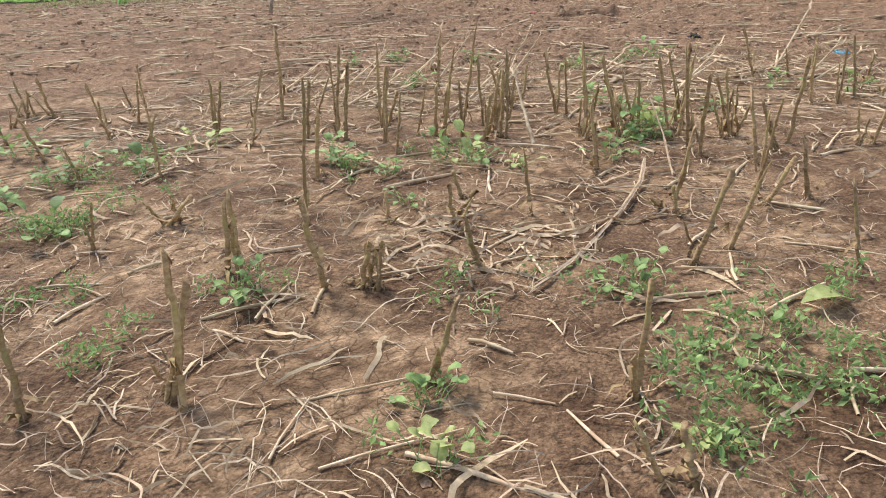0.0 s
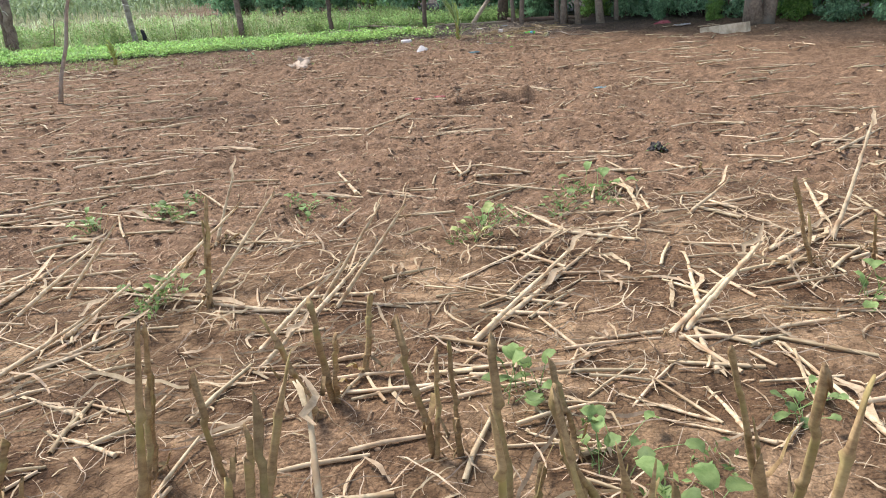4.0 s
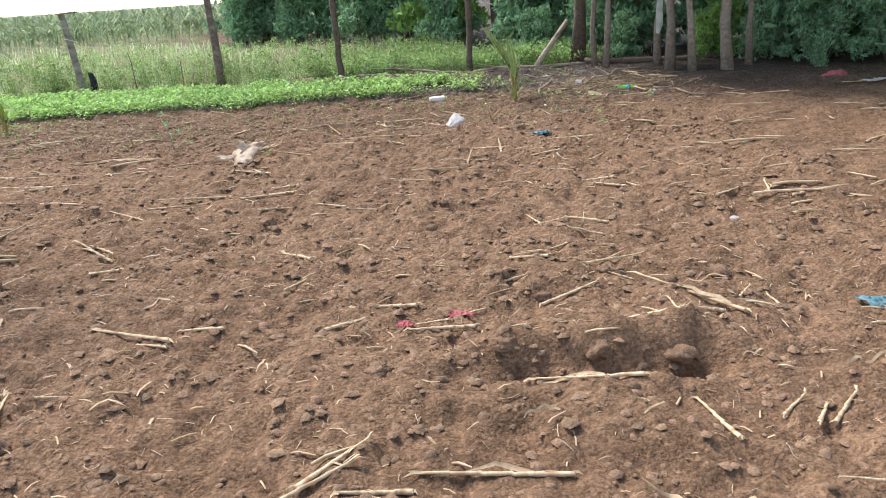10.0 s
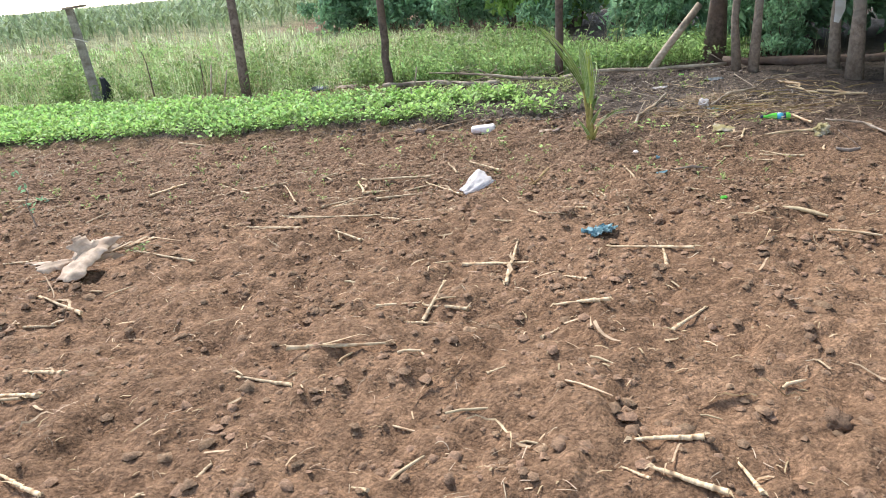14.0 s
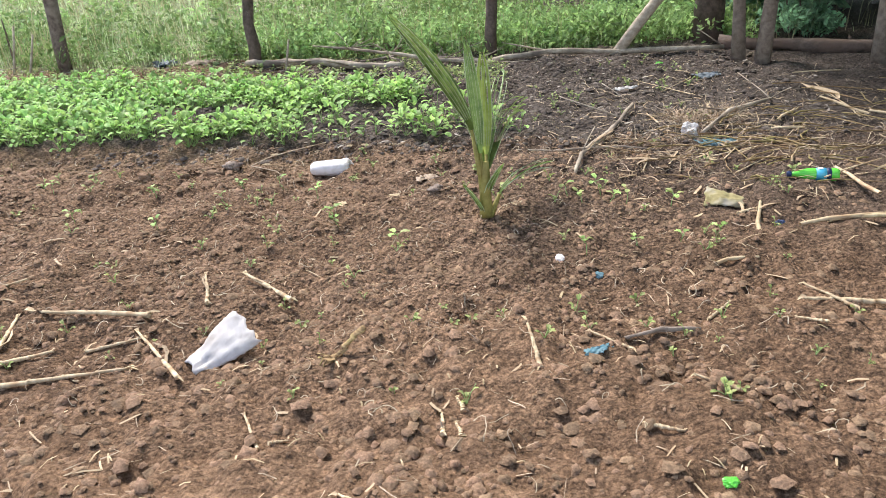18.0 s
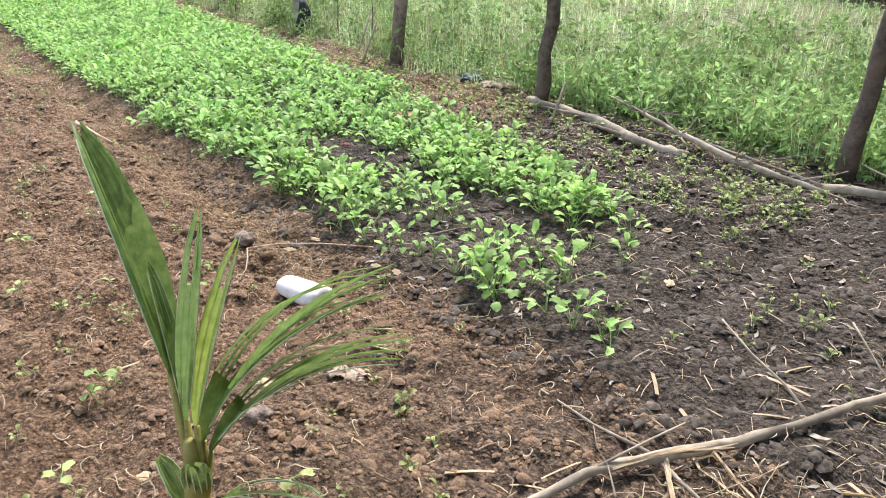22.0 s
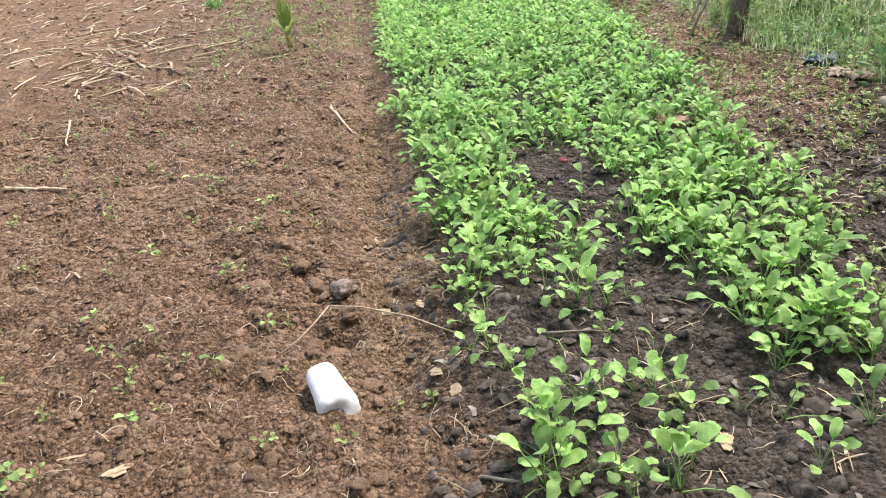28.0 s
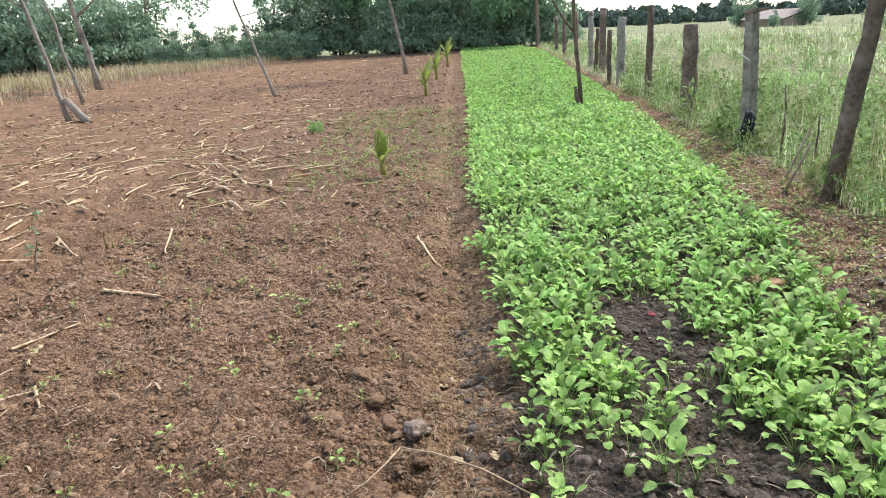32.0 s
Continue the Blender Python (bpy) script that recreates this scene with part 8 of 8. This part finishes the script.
def film(x, y, length, width, seed, name, label, mat, turn=0, category="plastic", bunch=0.5):
    """A thin crumpled film or wrapper lying loosely on the soil."""
    me = torn_sheet(name, length, width, seed, 0.10, mat, 0.0025, 0.45)
    for v in me.vertices:
        p = v.co * (6.0 / max(length, width)) + Vector((seed, seed * 0.7, 0))
        v.co.z += bunch * width * (0.30 * abs(noise.noise(p)) + 0.16 * noise.noise(p * 2.3)) 
        v.co.x += 0.12 * length * noise.noise(p * 1.3 + Vector((9, 0, 0)))
        v.co.y += 0.16 * width * noise.noise(p * 1.3 + Vector((0, 9, 0)))
    ob = new(name, me)
    ob.matrix_world = pose(x, y, gz(x, y) + 0.006, 0, 0, turn)
    return tagged(ob, label, category)


bag = new("plastic_bag", torn_sheet("plastic_bag", 0.25, 0.145, 2.3, 0.07, THIN_WHITE, 0.003, 0.16))
bag.matrix_world = pose(2.46, 18.52, gz(2.46, 18.52) + 0.05, 30, 0, 0) @ pose(0, 0, 0, 0, 0, 226)
tagged(bag, "torn white plastic bag on tilled soil", "bag")
crumpled(4.60, 20.97, (0.055, 0.040, 0.045), 3.1, "plastic_bag", "crumpled dirty white plastic bag among straw", THIN_WHITE, 120, "bag", 0.7, 0.6, 1.4)
crumpled(4.68, 20.93, (0.028, 0.02, 0.02), 3.9, "wrapper", "small bright yellow wrapper beside the white bag", YELLOW_FILM, 30, "wrapper", 0.4)
film(4.76, 20.86, 0.24, 0.11, 4.4, "plastic_sheet", "torn blue plastic sheet among the straw", BLUE_FILM, 10)
ob = new("carton", torn_sheet("carton", 0.18, 0.12, 5.2, 0.09, YELLOW_FILM, 0.004, 0.16))
ob.matrix_world = pose(4.55, 19.84, gz(4.55, 19.84) + 0.025, 17, 6, -12)
tagged(ob, "torn dirty yellow carton on the soil", "carton")
crumpled(5.28, 19.6, (0.06, 0.06, 0.05), 6.2, "wrapper", "crumpled yellow wrapper standing on the soil", YELLOW_FILM, 20, "wrapper", 0.5)
crumpled(3.72, 19.22, (0.02, 0.028, 0.012), 7.7, "petal", "small white petal-like scrap of plastic", WHITE_PLASTIC, 10, "scrap", 0.2)
crumpled(3.88, 19.11, (0.018, 0.02, 0.012), 8.7, "scrap", "small bright blue scrap of foil", BLUE_FILM, 40, "scrap", 0.5)
crumpled(4.75, 19.6, (0.02, 0.02, 0.014), 9.1, "scrap", "small violet-blue scrap of foil", LABEL_NAVY, 40, "scrap", 0.5)
film(3.30, 17.34, 0.17, 0.10, 10.3, "plastic_bag", "torn teal-blue plastic bag on tilled soil", BLUE_FILM, 30, "bag", 1.0)
film(3.82, 18.46, 0.09, 0.035, 11.3, "scrap", "torn blue-grey scrap of plastic", BLUE_FILM, 30, "scrap", 0.7)
film(4.03, 12.72, 0.14, 0.12, 12.3, "plastic_sheet", "pale blue crumpled plastic on the soil", BLUE_FILM, 0, "plastic", 0.6)
film(4.44, 8.0, 0.13, 0.10, 13.3, "wrapper", "crumpled bright blue wrapper on the stubble", LABEL_BLUE, 0, "wrapper", 1.2)
film(3.36, 9.6, 0.22, 0.12, 14.3, "plastic_bag", "charred black plastic bag on the soil", BURNT, 70, "bag", 1.2)
crumpled(3.99, 14.22, (0.035, 0.03, 0.01), 15.3, "scrap", "small white scrap of plastic", THIN_WHITE, 0, "scrap", 0.5)
film(2.02, 12.93, 0.12, 0.05, 16.3, "cloth", "torn red cloth tangled in the straw", RED_CLOTH, -20, "cloth", 1.4)
film(1.75, 12.85, 0.07, 0.05, 17.3, "cloth", "small torn scrap of red cloth", RED_CLOTH, -20, "cloth", 1.2)
crumpled(7.95, 19.75, (0.17, 0.10, 0.07), 18.3, "cloth", "crumpled red cloth at the edge of the wood", RED_CLOTH, 0, "cloth", 0.6)
film(8.0, 18.9, 0.36, 0.10, 19.3, "plastic_bag", "white plastic bag at the edge of the wood", THIN_WHITE, 10, "bag", 0.8)
film(3.0, 20.35, 0.12, 0.07, 20.3, "scrap", "dirty pinkish scrap of paper", CARD, 20, "scrap", 0.8)
film(4.35, 22.2, 0.18, 0.06, 21.3, "scrap", "torn white paper on the dark soil", THIN_WHITE, 20, "scrap", 0.9)
film(5.05, 22.55, 0.20, 0.12, 22.3, "plastic_sheet", "grey-blue torn plastic on the dark soil", GREY_FILM, 20)
crumpled(4.75, 23.1, (0.03, 0.02, 0.012), 23.3, "scrap", "bright green scrap of plastic", GREEN_PLASTIC, 20, "scrap", 0.4)
crumpled(4.11, 17.87, (0.02, 0.016, 0.012), 24.3, "scrap", "bright green scrap of plastic", GREEN_PLASTIC, 20, "scrap", 0.4)
crumpled(5.2, 19.46, (0.03, 0.03, 0.025), 25.3, "scrap", "yellow scrap of plastic", YELLOW_FILM, 20, "scrap", 0.4)
crumpled(0.82, 21.82, (0.022, 0.016, 0.014), 26.3, "scrap", "small red scrap of plastic in the bed", RED_CLOTH, 20, "scrap", 0.4)
film(0.1, 23.95, 0.28, 0.15, 27.3, "rag", "pale torn rag by the log", CARD, 20, "rag", 0.8)
film(-0.35, 24.1, 0.24, 0.18, 28.3, "plastic_bag", "dark crumpled plastic by the fence", GREY_FILM, 20, "bag", 1.2)
for k, (x, y) in enumerate([(1.59, 20.98), (1.88, 20.75), (2.42, 20.89), (2.51, 20.93), (1.13, 20.76), (1.17, 20.72), (3.4, 21.7), (2.95, 21.6), (1.9, 20.9), (3.0, 22.3), (3.6, 22.6), (2.85, 20.1), (3.05, 19.6), (2.6, 19.9)]):
    crumpled(x, y, (0.028, 0.017, 0.004), 30.3 + k, "dry_leaf", "small pale dry leaf on the soil", PALE_STRAW, 50 * k, "leaf", 0.7, 1.5)

ob = holder("palm_sheath", pose(0.23, 17.0, gz(0.23, 17.0), 0, 0, 20), "bleached torn palm sheath lying on the tilled soil", "palm sheath")
part("shell", torn_sheet("shell", 0.40, 0.26, 2.0, 0.18, CARD, 0.006, 0.35), ob, "", pose(-0.02, -0.02, 0.05, 0, 14, -112) @ pose(0, 0, 0, 18, 0, 0))
part("torn_edge", torn_sheet("torn_edge", 0.30, 0.10, 8.0, 0.25, CARD, 0.005, 0.8), ob, "", pose(-0.14, 0.05, 0.05, 12, 8, 25))
part("flap", torn_sheet("flap", 0.26, 0.14, 5.0, 0.15, CARD, 0.005, 0.7), ob, "", pose(0.06, 0.06, 0.10, 58, 14, 20))
for k in range(5):
    part("spike", mesh_of("spike", *ribbon([(0.1 + 0.03 * k, 0.05, 0.08), (0.22 + 0.04 * k, 0.07 + 0.03 * k, 0.09 + 0.02 * (k % 2)), (0.34 + 0.05 * k, 0.06 + 0.04 * k, 0.03)], [0.012, 0.018, 0.003]), PALE_STRAW), ob)


def bottle(x, y, turn):
    """A small green plastic bottle with a printed band, lying on its side."""
    ob = holder("plastic_bottle", pose(x, y, gz(x, y) + 0.034, 0, 0, turn), "bright green plastic bottle with a blue label lying on soil", "bottle")

    def turned(profile, mat, name, label=""):
        verts, faces, n = [], [], 20
        for px, pr in profile:
            for k in range(n):
                a = 2 * math.pi * k / n
                verts.append((px, pr * math.cos(a), pr * math.sin(a)))
        for i in range(len(profile) - 1):
            for k in range(n):
                faces.append((i * n + k, i * n + (k + 1) % n, (i + 1) * n + (k + 1) % n, (i + 1) * n + k))
        faces += [tuple(range(n - 1, -1, -1)), tuple(range(len(verts) - n, len(verts)))]
        return part(name, mesh_of(name, verts, faces, mat), ob, label)

    turned([(-0.115, 0.012), (-0.095, 0.013), (-0.07, 0.02), (-0.04, 0.03), (-0.01, 0.0325), (0.0, 0.031), (0.075, 0.031), (0.082, 0.033), (0.10, 0.033), (0.112, 0.027)], GREEN_PLASTIC, "body")
    turned([(0.001, 0.0325), (0.03, 0.033), (0.05, 0.0325)], LABEL_BLUE, "label", "blue printed label")
    turned([(0.051, 0.0325), (0.060, 0.033), (0.073, 0.0325)], LABEL_NAVY, "label_band", "dark blue label band")
    turned([(-0.135, 0.0145), (-0.133, 0.016), (-0.117, 0.016), (-0.114, 0.0145)], LABEL_NAVY, "cap", "dark screw cap")
    verts = [(0.012 + 0.006 * a, b * 0.012, 0.0338) for a, b in ((0, -1), (4, -0.6), (4, 0.7), (0, 1))]
    part("mark", mesh_of("mark", verts + [(a, b, c - 0.002) for a, b, c in verts], [(0, 1, 2, 3), (7, 6, 5, 4)], WHITE_PLASTIC, True), ob, "plain white shape on the label")


bottle(5.06, 20.1, -6)
ob = new("brick", mesh_of("brick", [(-0.1, -0.05, 0), (0.1, -0.05, 0), (0.1, 0.05, 0), (-0.1, 0.05, 0), (-0.095, -0.045, 0.06), (0.095, -0.048, 0.065), (0.09, 0.045, 0.06), (-0.095, 0.042, 0.055)],
                            [(3, 2, 1, 0), (4, 5, 6, 7), (0, 1, 5, 4), (1, 2, 6, 5), (2, 3, 7, 6), (3, 0, 4, 7)], BRICK, True))
ob.matrix_world = pose(0.53, 22.55, gz(0.53, 22.55) + 0.005, 12, 8, 60)
tagged(ob, "broken terracotta brick half hidden in the leaves", "brick")

# the thin bent twig by the white container
ob = holder("twig", pose(1.87, 20.54, gz(1.87, 20.54) + 0.0), "thin bent pale twig lying across the furrow", "twig")
part("long_end", mesh_of("long_end", *tube([(0, 0, 0.035), (0.07, 0.13, 0.045), (0.18, 0.3, 0.035), (0.36, 0.47, 0.03)], [0.004, 0.004, 0.0035, 0.003], 5), ROOT), ob)
part("short_end", mesh_of("short_end", *tube([(0, 0, 0.035), (0.10, -0.05, 0.035), (0.2, -0.11, 0.035), (0.28, -0.2, 0.02)], [0.004, 0.004, 0.0035, 0.003], 5), ROOT), ob)

# a short stick and an uprooted seedling on the edge of the bed
ob = new("stick", mesh_of("stick", *tube(bent((0, 0, 0.01), (0.06, 0.22, 0.015), 4, 0.006, 8), [0.006, 0.0055, 0.005, 0.0045, 0.003], 6), BARK))
ob.matrix_world = pose(2.34, 21.26, gz(2.34, 21.26))
tagged(ob, "short thin brown stick on the dark soil", "stick", "sticks by the bed")
ob = new("stick", mesh_of("stick", *tube(bent((0, 0, 0.01), (0.05, 0.10, 0.012), 3, 0.004, 5), [0.006, 0.005, 0.005, 0.004], 6), POLE))
ob.matrix_world = pose(2.88, 20.93, gz(2.88, 20.93))
tagged(ob, "short pale stick on the dark soil", "stick", "sticks by the bed")
ob = holder("uprooted_seedling", pose(2.40, 21.29, gz(2.40, 21.29) + 0.012, 0, 0, 15), "wilted uprooted seedling with white roots on the soil", "seedling")
part("stem", mesh_of("stem", *tube([(-0.05, 0, 0), (0.0, 0.012, 0.01), (0.06, 0.0, 0.004)], [0.0025, 0.0025, 0.003], 5), LEAF_STEM), ob)
part("leaf", mesh_of("leaf", *ribbon([(-0.05, 0, 0.0), (-0.075, -0.01, 0.012), (-0.10, -0.005, 0.01)], [0.002, 0.018, 0.003]), LEAF), ob)
for k in (-1, 0, 1):
    part("root", mesh_of("root", *tube([(0.055, 0, 0.004), (0.08, 0.012 * k, 0.006), (0.10, 0.02 * k, 0.0)], [0.003, 0.002, 0.001], 4), ROOTLET), ob, "pale hairy root")


# ------------------------------------------------------------------ stray seedlings on the bare soil
def stray_seedling(x, y, size, k):
    """A lone seedling: a long pale crooked stem with a few small leaves."""
    r = random.Random(1300 + k)
    ob = holder("stray_seedling", pose(x, y, gz(x, y) - 0.004, 0, 0, r.uniform(0, 360)), "small pale-stemmed green seedling on bare soil", "seedling", "stray seedlings")
    tip = Vector((r.uniform(0.01, 0.035), r.uniform(-0.02, 0.02), r.uniform(0.05, 0.09))) * size
    part("stem", mesh_of("stem", *tube(bent((0, 0, 0), tuple(tip), 4, 0.008, k), [0.0024, 0.0022, 0.002, 0.0018, 0.0012], 5), LEAF_STEM), ob, "long pale stem")
    for j in range(r.randint(2, 4)):
        b, st = leaf_piece(0.036 * size * r.uniform(0.8, 1.2), 0.026 * size, 0.018 * size, r.uniform(0, 50), k * 13 + j, True)
        part("leaf", two_tone("seedling_leaf", b, st, LEAF if r.random() < 0.75 else PALE_LEAF), ob, "", Matrix.Translation(tip * r.uniform(0.75, 0.98)) @ Matrix.Rotation(2.1 * j + r.uniform(-0.5, 0.5), 4, "Z"))


for k, (x, y) in enumerate([(4.07, 19.34), (4.25, 19.34), (4.42, 19.4), (3.79, 19.87), (3.96, 19.93), (4.29, 19.81), (2.99, 19.43), (2.65, 19.61), (3.84, 19.26), (3.86, 19.81), (3.99, 19.81), (4.08, 19.84), (3.46, 19.88), (2.6, 19.66),
                            (1.95, 19.9), (1.45, 20.1), (1.7, 19.6), (2.2, 20.15), (1.15, 19.75), (0.75, 20.2), (0.35, 19.8), (1.9, 20.3), (0.95, 20.35), (2.45, 19.95)]):
    stray_seedling(x, y, 0.8 + 0.05 * (k % 7), k)
